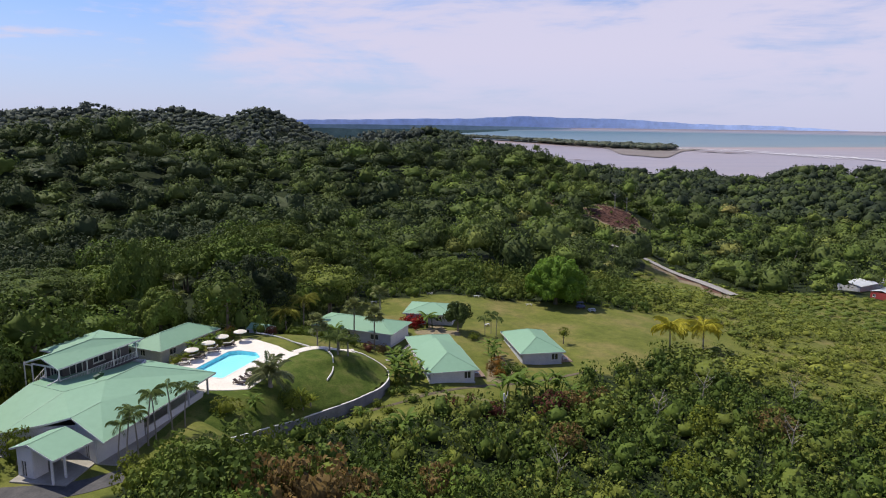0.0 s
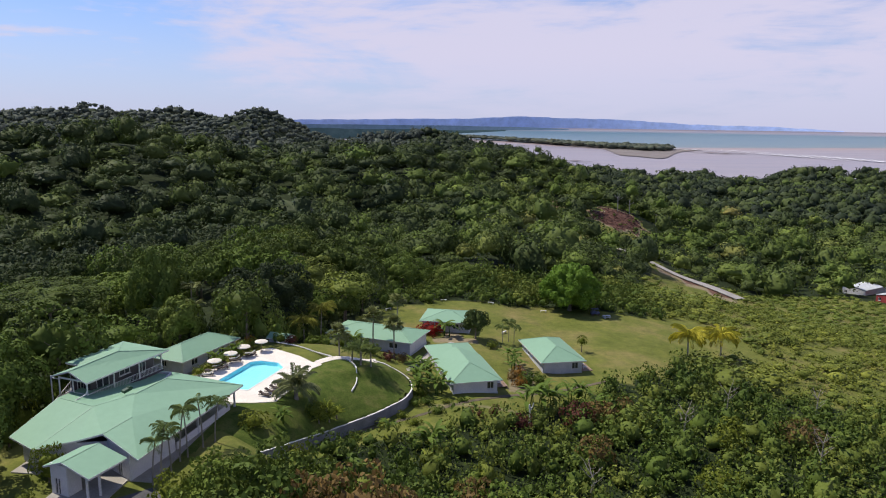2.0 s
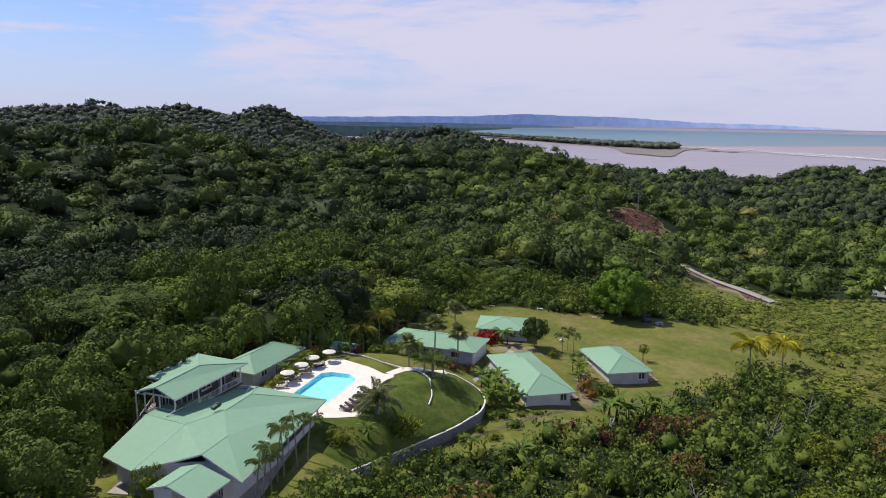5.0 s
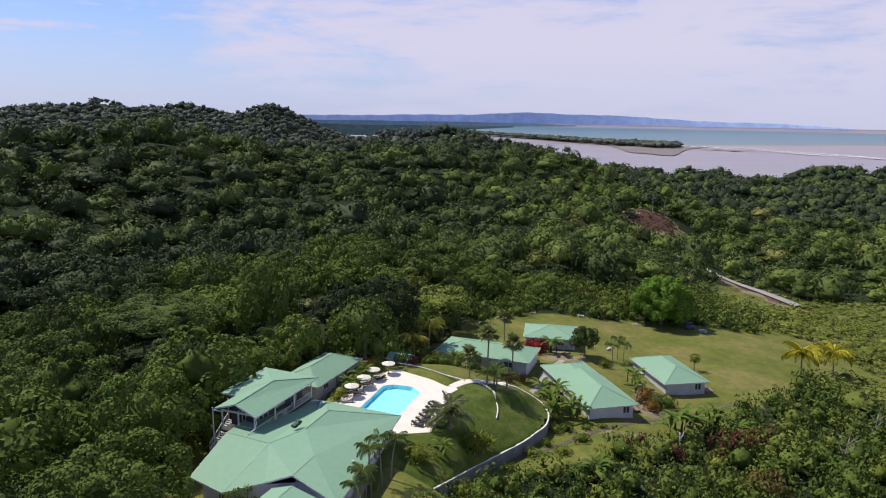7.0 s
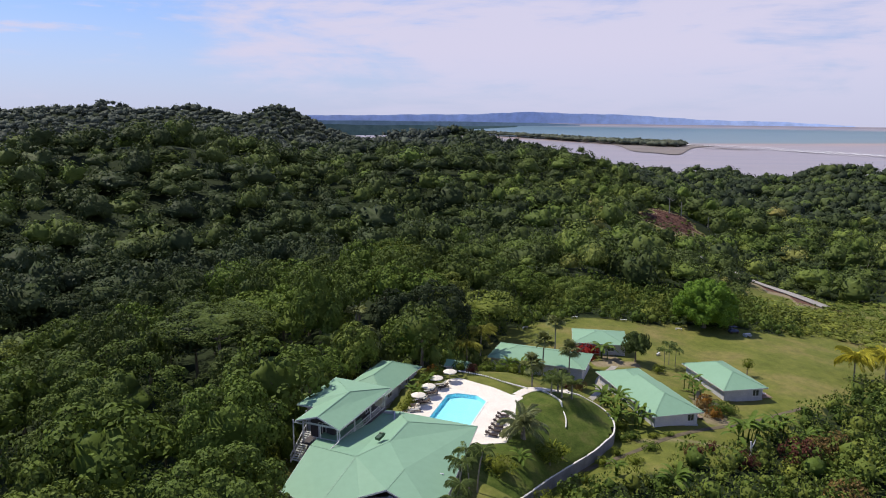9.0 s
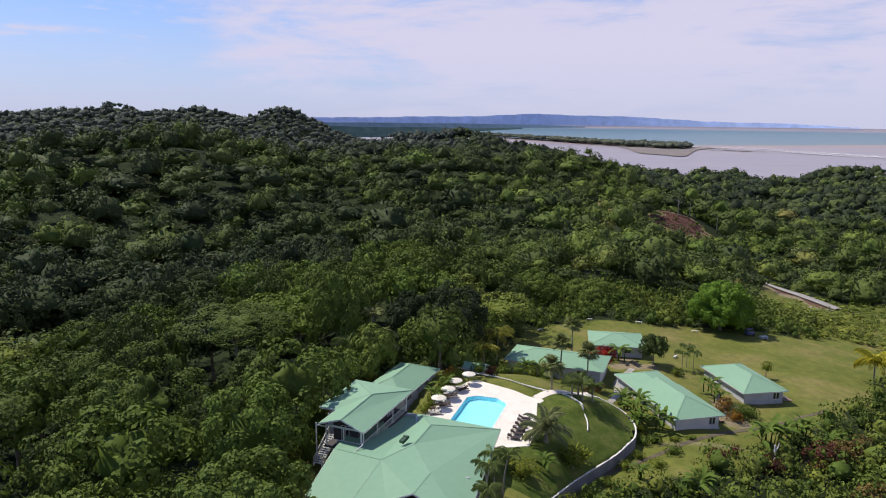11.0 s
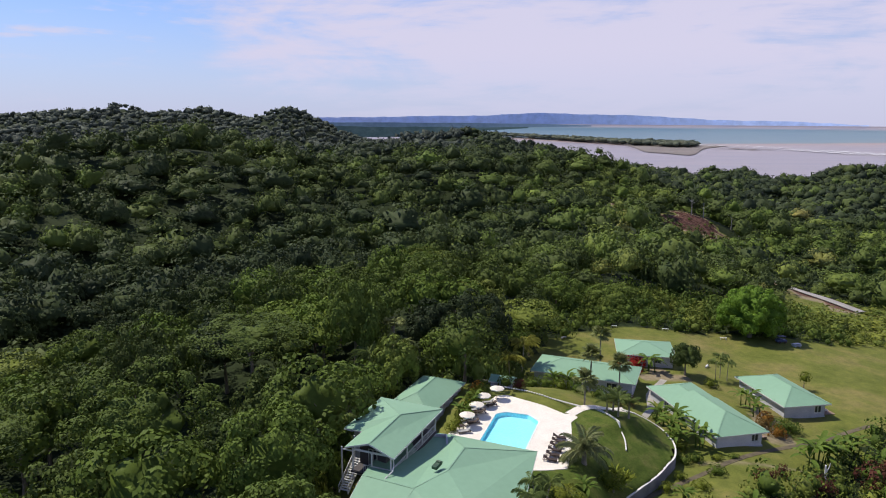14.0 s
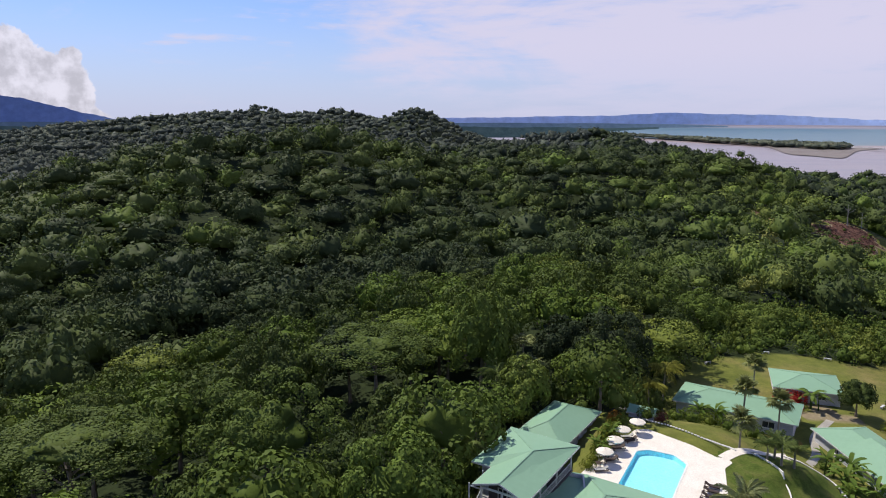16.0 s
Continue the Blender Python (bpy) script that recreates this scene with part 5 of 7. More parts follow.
def pool_house():
    t = thing("pool_house", "low pool house with a green hip roof", "house", at=(-11, 3, -1.3))
    F = pose(-17.6, -2.9, 0, 0, 0, -15.5)
    planes, ridges, eaves = hip_planes(F, 8.0, 15.2, 1.15, 1.75)
    wpart("roof", roof_skin(planes), M_ROOF, t, "green metal hip roof")
    caps(t, ridges)
    fascias(t, eaves)
    P = lambda a, b: tuple((F @ Vector((a, b, 0)))[:2])
    c = [P(0.7, 0.7), P(7.3, 0.7), P(7.3, 14.5), P(0.7, 14.5)]
    for k, w in enumerate(([(2.0, 1.2, 0.9, 2.0)], [(2.0, 1.6, 0.9, 2.0), (6.0, 1.0, 0.0, 2.1), (9.0, 1.6, 0.9, 2.0)], [], [])):
        wall_run(t, c[k], c[(k + 1) % 4], -1.3, 1.15, M_SHADEGREY, 0.18, w)
    floor_slab(t, F, 0.5, 0.5, 7.5, 14.7, -2.6, -1.302)
    s = thing("pool_shed", "small green-roofed shed behind the pool garden", "shed", at=(-1, 15, -2))
    F2 = pose(-2.2, 13.2, 0, 0, 0, -12)
    planes, ridges, eaves = hip_planes(F2, 4.4, 3.4, 0.2, 0.75, front=False, back=False)
    wpart("roof", roof_skin(planes, 0.1), M_ROOF, s, "green metal roof")
    fascias(s, eaves[:2])
    Q = lambda a, b: tuple((F2 @ Vector((a, b, 0)))[:2])
    c = [Q(0.4, 0.4), Q(4.0, 0.4), Q(4.0, 3.0), Q(0.4, 3.0)]
    for k in range(4):
        wall_run(s, c[k], c[(k + 1) % 4], -2.6, 0.3, M_SHADEGREY, 0.15)


pool_house()


# ---- cottages ----
def cottage_pair():
    """The nearest cottage: a hip roof with a lower roof behind it."""
    t = thing("cottage", "white guest cottage with two stepped green roofs", "cottage", "green-roofed guest cottages", at=(38, 14, -6.4))
    F = pose(34.5, 4.6, 0, 0, 0, 20.1)
    eave, floor = -3.9, -6.4
    p1, r1, e1 = hip_planes(F, 9.7, 14.2, eave, 2.0, back=False)
    p2, r2, e2 = hip_planes(F, 9.4, 9.6, eave - 0.05, 1.25, 0.1, 12.6, front=False, inset=3.4)
    wpart("roof", roof_skin(p1, 0.2), M_ROOF, t, "green metal hip roof")
    wpart("roof", roof_skin(p2, 0.16), M_ROOF, t, "lower green metal roof behind")
    P3 = lambda a, b, h: F @ Vector((a, b, h))
    gable = bmesh.new()
    for quad in ([P3(0.3, 14.05, eave - 0.1), P3(9.4, 14.05, eave - 0.1), P3(4.85, 14.05, eave + 1.85)],):
        vs = [gable.verts.new(p) for p in quad] + [gable.verts.new(p + F.to_3x3() @ Vector((0, -0.12, 0))) for p in quad]
        gable.faces.new(vs[:3][::-1])
        gable.faces.new(vs[3:])
        for i in range(3):
            gable.faces.new((vs[i], vs[(i + 1) % 3], vs[3 + (i + 1) % 3], vs[3 + i]))
    wpart("gable", gable, M_TRIM, t)
    caps(t, r1 + r2)
    fascias(t, [e1[0], e1[1], e1[2]] + [e2[0], e2[1], e2[3]])
    P = lambda a, b: tuple((F @ Vector((a, b, 0)))[:2])
    c = [P(0.8, 0.8), P(8.9, 0.8), P(8.7, 21.6), P(0.8, 21.6)]
    # Front wall plain white, the other sides in the shade tone.
    for k, w in enumerate(([(6.2, 1.3, 0.7, 2.1)], [(2.5, 2.4, 0.0, 2.1), (8.0, 1.4, 0.8, 2.1), (14.0, 2.4, 0.0, 2.1)], [], [(5.0, 1.2, 0.9, 2.1), (10.0, 1.2, 0.9, 2.1)])):
        wall_run(t, c[k], c[(k + 1) % 4], floor, eave + 0.05, M_WALL if k == 0 else M_SHADEGREY, 0.18, w, "white rendered wall")
    floor_slab(t, F, 0.6, 0.6, 9.1, 21.8, floor - 1.6, floor - 0.002, M_SHADEGREY)
    return F


K1 = cottage_pair()
_, K2 = cottage("white guest cottage with a light green hip roof", 50.95, 22.7, 17.1, 9.6, 15.6, -5.6, -8.15, 1.9, ([(6.0, 1.4, 0.7, 2.1)], [(1.5, 2.4, 0.0, 2.1), (8.0, 1.4, 0.8, 2.1)], [], [(4.0, 1.2, 0.9, 2.1)]))
_, K3 = cottage("long white guest cottage with a green roof behind palms", 5.1, 28.4, -14.4, 20.2, 10.3, -3.0, -5.6, 1.5, ([(4.0, 0.9, 0.0, 2.0), (8.0, 1.4, 0.8, 2.0), (14.0, 2.0, 0.8, 2.0)], [], [], []))
_, K4 = cottage("white guest cottage with a green roof at the lawn", 23.5, 42.2, -3.0, 12.2, 11.0, -3.55, -6.1, 1.4, ([(3.0, 1.4, 0.8, 2.0), (7.0, 1.4, 0.8, 2.0)], [(3.0, 2.0, 0.0, 2.1)], [], []))


# ---- pool and terrace ----
POOL = [(-2.3, -11.6), (-0.1, -0.1), (1.5, 0.75), (4.9, 0.15), (6.5, -2.1), (4.35, -12.6)]
DECK = [(-7.0, -9.2), (-6.3, -7.0), (-2.6, 2.0), (-0.6, 7.0), (1.2, 7.8), (7.4, 4.2), (10.6, 1.3), (11.6, 1.6), (12.6, 0.4), (11.4, -1.6), (11.2, -9.0), (10.2, -16.3), (7.2, -17.2), (4.2, -17.6), (-4.6, -15.0)]


def rounded(poly, r=0.5, n=4):
    out = []
    for k in range(len(poly)):
        a, b, c = (Vector(poly[(k + d) % len(poly)]) for d in (-1, 0, 1))
        p, q = b + (a - b).normalized() * r, b + (c - b).normalized() * r
        out += [tuple((p * (1 - t) + b * t) * (1 - t) + (b * (1 - t) + q * t) * t) for t in [i / n for i in range(n + 1)]]
    return out


def filled(outer, holes, z, thick):
    """A flat slab with holes."""
    bm = bmesh.new()
    loops = []
    for poly in [outer] + holes:
        vs = [bm.verts.new((x, y, z)) for x, y in poly]
        loops.append(vs)
        for a, b in zip(vs, vs[1:] + vs[:1]):
            bm.edges.new((a, b))
    bmesh.ops.triangle_fill(bm, use_beauty=True, edges=bm.edges[:])
    for f in bm.faces:
        if f.normal.z < 0:
            f.normal_flip()
    for vs in loops:
        low = [bm.verts.new((v.co.x, v.co.y, z - thick)) for v in vs]
        for i in range(len(vs)):
            j = (i + 1) % len(vs)
            bm.faces.new((vs[i], vs[j], low[j], low[i]))
    return bm


def structure(name, bm, mat, label):
    me = bpy.data.meshes.new(name)
    bm.to_mesh(me)
    bm.free()
    me.materials.append(mat)
    return tagged(new(name, me), label, kind="structure")


pool_edge = rounded(POOL, 0.4, 4)
structure("pavement", filled(rounded(DECK, 0.4, 3), [pool_edge], 0.05, 0.5), M_PAVE, "pale sunlit paving round the pool")


def pool_water_material():
    m, n, l, p = material("pool_water")
    n.remove(p)
    tr, gl, fr, mx = n.new("ShaderNodeBsdfTransparent"), n.new("ShaderNodeBsdfGlossy"), n.new("ShaderNodeFresnel"), n.new("ShaderNodeMixShader")
    tr.inputs["Color"].default_value = (0.78, 0.98, 1.0, 1)
    gl.inputs["Roughness"].default_value = 0.08
    fr.inputs["IOR"].default_value = 1.33
    no = noise_node(n, l, 2.5, 3.0)
    b = n.new("ShaderNodeBump")
    b.inputs["Strength"].default_value, b.inputs["Distance"].default_value = 0.15, 0.05
    l.new(no.outputs["Fac"], b.inputs["Height"])
    l.new(b.outputs["Normal"], gl.inputs["Normal"])
    l.new(fr.outputs["Fac"], mx.inputs["Fac"])
    l.new(tr.outputs["BSDF"], mx.inputs[1])
    l.new(gl.outputs["BSDF"], mx.inputs[2])
    l.new(mx.outputs["Shader"], n["Material Output"].inputs["Surface"])
    return m


pool = thing("swimming_pool", "bright blue swimming pool with cut corners", "pool", at=(1.5, -5, 0))
bm = bmesh.new()
rim = [bm.verts.new((x, y, 0.03)) for x, y in pool_edge]
low = [bm.verts.new((x * 0.985 + 0.03, y * 0.985 - 0.08, -0.62)) for x, y in pool_edge]
bm.faces.new(low)
for i in range(len(rim)):
    j = (i + 1) % len(rim)
    bm.faces.new((rim[j], rim[i], low[i], low[j]))
wpart("basin", bm, M_POOLTILE, pool, "blue tiled basin")
bm = bmesh.new()
bm.faces.new([bm.verts.new((x, y, -0.05)) for x, y in pool_edge])
for f in bm.faces:
    f.normal_update()
    if f.normal.z < 0:
        f.normal_flip()
w_ob = wpart("water_surface", bm, pool_water_material(), pool, "clear rippled water")
w_ob.visible_shadow = False
bm = bmesh.new()
cen = Vector((1.6, -5.6))
for i in range(len(pool_edge)):
    p, q = Vector(pool_edge[i]), Vector(pool_edge[(i + 1) % len(pool_edge)])
    if (q - p).length < 0.02:
        continue
    po, qo = p + (p - cen).normalized() * 0.35, q + (q - cen).normalized() * 0.35
    v = [bm.verts.new((*c, h)) for h in (0.056, 0.085) for c in (p, q, qo, po)]
    bm.faces.new(v[4:])
    bm.faces.new((v[2], v[3], v[7], v[6]))
    bm.faces.new((v[0], v[1], v[5], v[4]))
wpart("coping", bm, M_WALLTOP, pool, "pale stone coping")

# the lawn terrace behind its round retaining wall
def smooth_line(pts, n=6):
    out = []
    P = [Vector(p) for p in pts]
    for k in range(len(P) - 1):
        a, b, c, d = P[max(k - 1, 0)], P[k], P[k + 1], P[min(k + 2, len(P) - 1)]
        for i in range(n):
            t = i / n
            out.append(0.5 * ((2 * b) + (c - a) * t + (2 * a - 5 * b + 4 * c - d) * t * t + (3 * b - a - 3 * c + d) * t ** 3))
    return out + [P[-1]]


wall_line = smooth_line([p[:2] for p in WALL])
INNER = [(12.0, 4.0, 0), (11.4, -1.6, 0), (11.2, -9.0, 0), (10.2, -16.3, 0), (7.2, -17.2, 0), (4.6, -20.0, 0), (4.0, -34.0, 0)]


def terrace_height(x, y):
    """Lawn falling from the pool deck, ever steeper, to the foot of the wall's coping."""
    x, y = np.asarray(x, float), np.asarray(y, float)
    near, _ = line_gap(INNER, x, y)
    far, low = line_gap(WALL, x, y)
    return (low - 0.1) * (near / (near + far + 1e-6)) ** 1.9


def wall_band(line, top, bottom, thick, name, mat, label, cap=True):
    """A wall along a line: heights from functions, with a coping on top."""
    t = thing(name, label, "wall", at=(line[0].x, line[0].y, bottom(line[0])))
    for what, w, z0, z1, mm in (("wall_body", thick, bottom, top, mat), ("coping", thick + 0.02, top, lambda p: top(p) + 0.10, M_WALLTOP)):
        bm = bmesh.new()
        rows = []
        for k, p in enumerate(line):
            d = (line[min(k + 1, len(line) - 1)] - line[max(k - 1, 0)]).normalized()
            n = Vector((-d.y, d.x)) * w / 2
            rows.append([bm.verts.new((p.x + s * n.x, p.y + s * n.y, h(p))) for s, h in ((1, z0), (1, z1), (-1, z1), (-1, z0))])
        for a, b in zip(rows, rows[1:]):
            for i in range(4):
                bm.faces.new((a[i], b[i], b[(i + 1) % 4], a[(i + 1) % 4]))
        bm.faces.new(rows[0])
        bm.faces.new(rows[-1][::-1])
        bmesh.ops.recalc_face_normals(bm, faces=bm.faces[:])
        wpart(what, bm, mm, t)
    return t


th = lambda p: float(terrace_height(p.x, p.y))
rim = lambda p: float(line_gap(WALL, p.x, p.y)[1])
wall_band(wall_line[8:], lambda p: rim(p) + 0.06, lambda p: rim(p) - 3.2, 0.24, "retaining_wall", M_RETAIN, "curved grey retaining wall with a white coping")
wall_band(smooth_line([(15.7, 4.9), (17.4, 2.6), (18.6, 0.2), (19.3, -2.6), (19.2, -5.6)]), lambda p: th(p) + 0.12, lambda p: th(p) - 0.4, 0.15, "garden_wall", M_WALLTOP, "low whitewashed garden wall in the lawn")


def terrace_mesh():
    xs, ys = np.arange(3.0, 29.0, 0.6), np.arange(-36.0, 10.5, 0.6)
    poly = [(p.x, p.y) for p in wall_line] + [(3.4, -34.5), (4.4, -19.0), (4.2, -14.0), (8.0, -9.0), (9.0, 0.0), (12.0, 4.0)]
    c, n = math.cos(TURN), math.sin(TURN)
    gx, gy = np.meshgrid(xs, ys, indexing="ij")
    ok = inside(poly, gx * c - gy * n, gy * c + gx * n)
    z = terrace_height(gx, gy) + 0.015 * np.sin(gx * 1.7) * np.sin(gy * 1.3)
    ny = len(ys)
    # the outer edge of the grass meets the wall
    fine = np.array([(a.x + (b.x - a.x) * k / 8, a.y + (b.y - a.y) * k / 8) for a, b in zip(wall_line, wall_line[1:]) for k in range(8)])
    gap = np.hypot(gx[..., None] - fine[:, 0], gy[..., None] - fine[:, 1])
    at = gap.argmin(-1)
    snap = ~ok & (gap.min(-1) < 1.2)
    gx, gy = np.where(snap, fine[at, 0], gx), np.where(snap, fine[at, 1], gy)
    for _ in range(5):
        z[1:-1, 1:-1] = 0.5 * z[1:-1, 1:-1] + 0.125 * (z[:-2, 1:-1] + z[2:, 1:-1] + z[1:-1, :-2] + z[1:-1, 2:])
    z = np.where(snap, line_gap(WALL, gx, gy)[1] - 0.10, z)
    v = np.stack([gx, gy, z], -1).reshape(-1, 3)
    i, j = np.meshgrid(np.arange(len(xs) - 1), np.arange(ny - 1), indexing="ij")
    use = ok[:-1, :-1] | ok[1:, :-1] | ok[:-1, 1:] | ok[1:, 1:]
    full = ok[:-1, :-1] & ok[1:, :-1] & ok[:-1, 1:] & ok[1:, 1:]
    q = np.stack([i * ny + j, (i + 1) * ny + j, (i + 1) * ny + j + 1, i * ny + j + 1], -1)[full | (use & (gx[:-1, :-1] < 26))].reshape(-1, 4)
    return v, q


tv, tq = terrace_mesh()
tagged(new("lawn", array_mesh("lawn", tv, tq, M_LAWN, smooth=True)), "mown lawn of the terrace beside the pool", kind="structure")


# ---- garden plants ----
def greens(name, dark, light, through=0.25):
    return leafage(name, [(0.0, dark), (0.75, light), (1.0, tuple(c * 1.15 for c in light))], 0.5, through, 0.22, 3.0)


M_PALM = greens("palm_leaf", (0.065, 0.100, 0.032), (0.150, 0.195, 0.060))
M_PALMYEL = greens("yellowing_palm_leaf", (0.26, 0.27, 0.030), (0.52, 0.47, 0.060))
M_PALMOLD = greens("olive_palm_leaf", (0.13, 0.15, 0.030), (0.26, 0.26, 0.055))
M_LIMEPALM = greens("yellow_green_cycad_leaf", (0.15, 0.20, 0.030), (0.30, 0.34, 0.055))
M_FAN = greens("fan_palm_leaf", (0.105, 0.130, 0.050), (0.215, 0.240, 0.095))
M_BANANA = greens("banana_leaf", (0.065, 0.115, 0.022), (0.130, 0.195, 0.038), 0.35)
M_DATE = greens("date_palm_leaf", (0.160, 0.185, 0.085), (0.320, 0.345, 0.165))
M_RED = greens("red_flowers", (0.20, 0.018, 0.016), (0.36, 0.035, 0.026))
M_ORANGE = greens("orange_foliage", (0.20, 0.095, 0.02), (0.30, 0.16, 0.03))
M_RUST = greens("rusty_foliage", (0.125, 0.090, 0.034), (0.240, 0.160, 0.062))
M_MAROON = greens("maroon_foliage", (0.085, 0.032, 0.026), (0.140, 0.055, 0.040))
M_HEDGE = greens("garden_shrub_leaf", (0.055, 0.092, 0.017), (0.120, 0.165, 0.030))
M_LIME = greens("lime_shrub_leaf", (0.095, 0.130, 0.018), (0.170, 0.195, 0.028))
M_MANGO = greens("bright_green_leaf", (0.105, 0.195, 0.026), (0.185, 0.300, 0.042))
M_DARKTREE = greens("dark_glossy_leaf", (0.030, 0.048, 0.016), (0.062, 0.088, 0.026))
M_PALMBARK = surface("ringed_palm_bark", (0.19, 0.17, 0.14), (0.30, 0.27, 0.23), 1.5, 14, 0.85, 0.5, 0.02)
M_BLEACHED = surface("bleached_wood", (0.62, 0.60, 0.56), (0.76, 0.74, 0.70), 1.5, 10, 0.85, 0.3, 0.02)
M_DEADWOOD = surface("bare_grey_wood", (0.26, 0.22, 0.18), (0.38, 0.34, 0.29), 1.5, 14, 0.9, 0.4, 0.02)


def curve_points(L, rise, bend, n):
    """Points of an arching stalk in the x-z plane, starting at `rise` degrees and bending by `bend` degrees along it."""
    p, out = np.zeros(2), [np.zeros(2)]
    for k in range(n):
        a = radians(rise - bend * (k + 0.5) / n)
        p = p + np.array([math.cos(a), math.sin(a)]) * L / n
        out.append(p.copy())
    return np.array(out)


def frond_mesh(seed, L, rise, bend, leaflet, pairs, mat, sag=0.55, width=0.09):
    """A feather leaf: an arching stalk with paired narrow leaflets."""
    g = np.random.default_rng(seed)
    c = curve_points(L, rise, bend, 10)
    V, Q = [], []

    def add(quad):
        Q.append([len(V) + i for i in range(4)])
        V.extend(quad)

    s = np.linspace(0, 1, 11)
    for k in range(10):
        w0, w1 = 0.05 * (1 - 0.8 * s[k]), 0.05 * (1 - 0.8 * s[k + 1])
        add([(c[k][0], -w0, c[k][1]), (c[k][0], w0, c[k][1]), (c[k + 1][0], w1, c[k + 1][1]), (c[k + 1][0], -w1, c[k + 1][1])])
    for k in range(pairs):
        f = 0.10 + 0.90 * (k + 0.5) / pairs
        x, z = np.interp(f, s, c[:, 0]), np.interp(f, s, c[:, 1])
        l = leaflet * (math.sin(math.pi * min(1, 0.12 + 0.92 * f)) ** 0.6 + 0.08) * g.uniform(0.85, 1.1)
        for side in (-1, 1):
            a = radians(g.uniform(48, 66) - 24 * f)
            d = np.array([math.cos(a), side * math.sin(a), -sag * g.uniform(0.6, 1.3)])
            d /= np.linalg.norm(d)
            b = np.array([x, 0, z])
            m, t = b + d * l * 0.5 + np.array([0, 0, 0.06 * l]), b + d * l + np.array([0, 0, -0.10 * l])
            w = width * L / 4
            up = np.array([w * 0.8, 0, w * 0.5])
            add([tuple(b), tuple(m - up), tuple(t), tuple(m + up)])
    return array_mesh("frond", np.array(V, float), np.array(Q), mat, np.full(len(V), g.uniform(0.1, 0.6)))


def paddle_mesh(seed, L, width, rise, bend, mat):
    """A broad banana leaf with a folded midrib."""
    g = np.random.default_rng(seed)
    n = 8
    c = curve_points(L, rise, bend, n)
    V, Q = [], []
    for k in range(n + 1):
        f = k / n
        w = 0.03 if f < 0.16 else width * 0.5 * math.sin(math.pi * min(0.98, (f - 0.12) / 0.9)) ** 0.55 + 0.01
        tear = g.uniform(0.85, 1.1)
        V += [(c[k][0], -w * tear, c[k][1] + 0.25 * w), (c[k][0], 0, c[k][1]), (c[k][0], w * tear, c[k][1] + 0.25 * w)]
    for k in range(n):
        for i in range(2):
            Q.append([3 * k + i, 3 * k + i + 1, 3 * k + 4 + i, 3 * k + 3 + i])
    return array_mesh("leaf", np.array(V, float), np.array(Q), mat, np.full(len(V), g.uniform(0.1, 0.7)))


def fan_mesh(seed, stalk, size, rise, mat):
    """A fan leaf: a stalk and a round spread of pointed blades."""
    g = np.random.default_rng(seed)
    a = radians(rise)
    tip = np.array([math.cos(a) * stalk, 0, math.sin(a) * stalk])
    V, Q = [(0, -0.03, 0), (0, 0.03, 0), (tip[0], 0.02, tip[2]), (tip[0], -0.02, tip[2])], [[0, 1, 2, 3]]
    for k in range(16):
        b = radians(-140 + 280 * k / 15)
        l = size * (0.75 + 0.25 * math.cos(b)) * g.uniform(0.9, 1.1)
        d = np.array([math.cos(b) * math.cos(a), math.sin(b), math.cos(b) * math.sin(a) - 0.35])
        d /= np.linalg.norm(d)
        n = np.cross(d, [0, 0, 1.0])
        n = n / (np.linalg.norm(n) + 1e-6) * size * 0.10
        q = [tip, tip + d * l * 0.55 - n, tip + d * l + np.array([0, 0, -0.18 * l]), tip + d * l * 0.55 + n]
        Q.append([len(V) + i for i in range(4)])
        V += [tuple(p) for p in q]
    return array_mesh("frond", np.array(V, float), np.array(Q), mat, np.full(len(V), g.uniform(0.1, 0.6)))


def stem_mesh(seed, height, r0, r1, lean=0.06, mat=None, name="trunk", rings=10):
    g = random.Random(seed)
    a, k = g.uniform(0, 6.28), lean * height
    bm = bmesh.new()
    pts = [(math.cos(a) * k * f * f, math.sin(a) * k * f * f, height * f - (0.3 if f == 0 else 0)) for f in [i / rings for i in range(rings + 1)]]
    rad = [(r0 * (1 - i / rings) + r1 * i / rings) * (1.35 if i == 0 else 1.0 + 0.05 * (i % 2)) for i in range(rings + 1)]
    tube(bm, pts, rad, 8)
    me = bpy.data.meshes.new(name)
    bm.to_mesh(me)
    bm.free()
    me.materials.append(mat or M_PALMBARK)
    return me, Vector(pts[-1])


def palm(label, x, y, height, fronds, count, seed, r=0.13, lean=0.08, group="", z=None, tilt=22, name="palm_tree"):
    """A palm: trunk and a crown of leaves set round its top, the older ones lower."""
    g = random.Random(seed)
    z = float(land(x, y)) if z is None else z
    t = thing(name, label, "palm", group, at=(x, y, z))
    me, top = stem_mesh(seed, height, r, r * 0.75, lean)
    part_of("trunk", me, t)
    for k in range(count):
        drop = g.uniform(-1.25, 1.25) * tilt
        part_of("frond", g.choice(fronds), t, at=Matrix.Translation(top) @ pose(0, 0, 0, g.uniform(-12, 12), drop, k * 137.5 + g.uniform(-15, 15)))
    return t


SLENDER = [frond_mesh(k, 2.15, 60, 135, 0.62, 30, M_PALM, 0.85, 0.07) for k in range(4)]
DATE = [frond_mesh(10 + k, 4.7, 66, 118, 0.95, 40, M_DATE, 0.45, 0.075) for k in range(4)]
SPIKY = [frond_mesh(45 + k, 1.7, 62, 60, 0.35, 14, M_LIMEPALM, 0.2, 0.16) for k in range(4)]
COCO = [frond_mesh(20 + k, 5.3, 54, 122, 1.2, 42, M_PALMYEL, 0.8, 0.075) for k in range(4)]
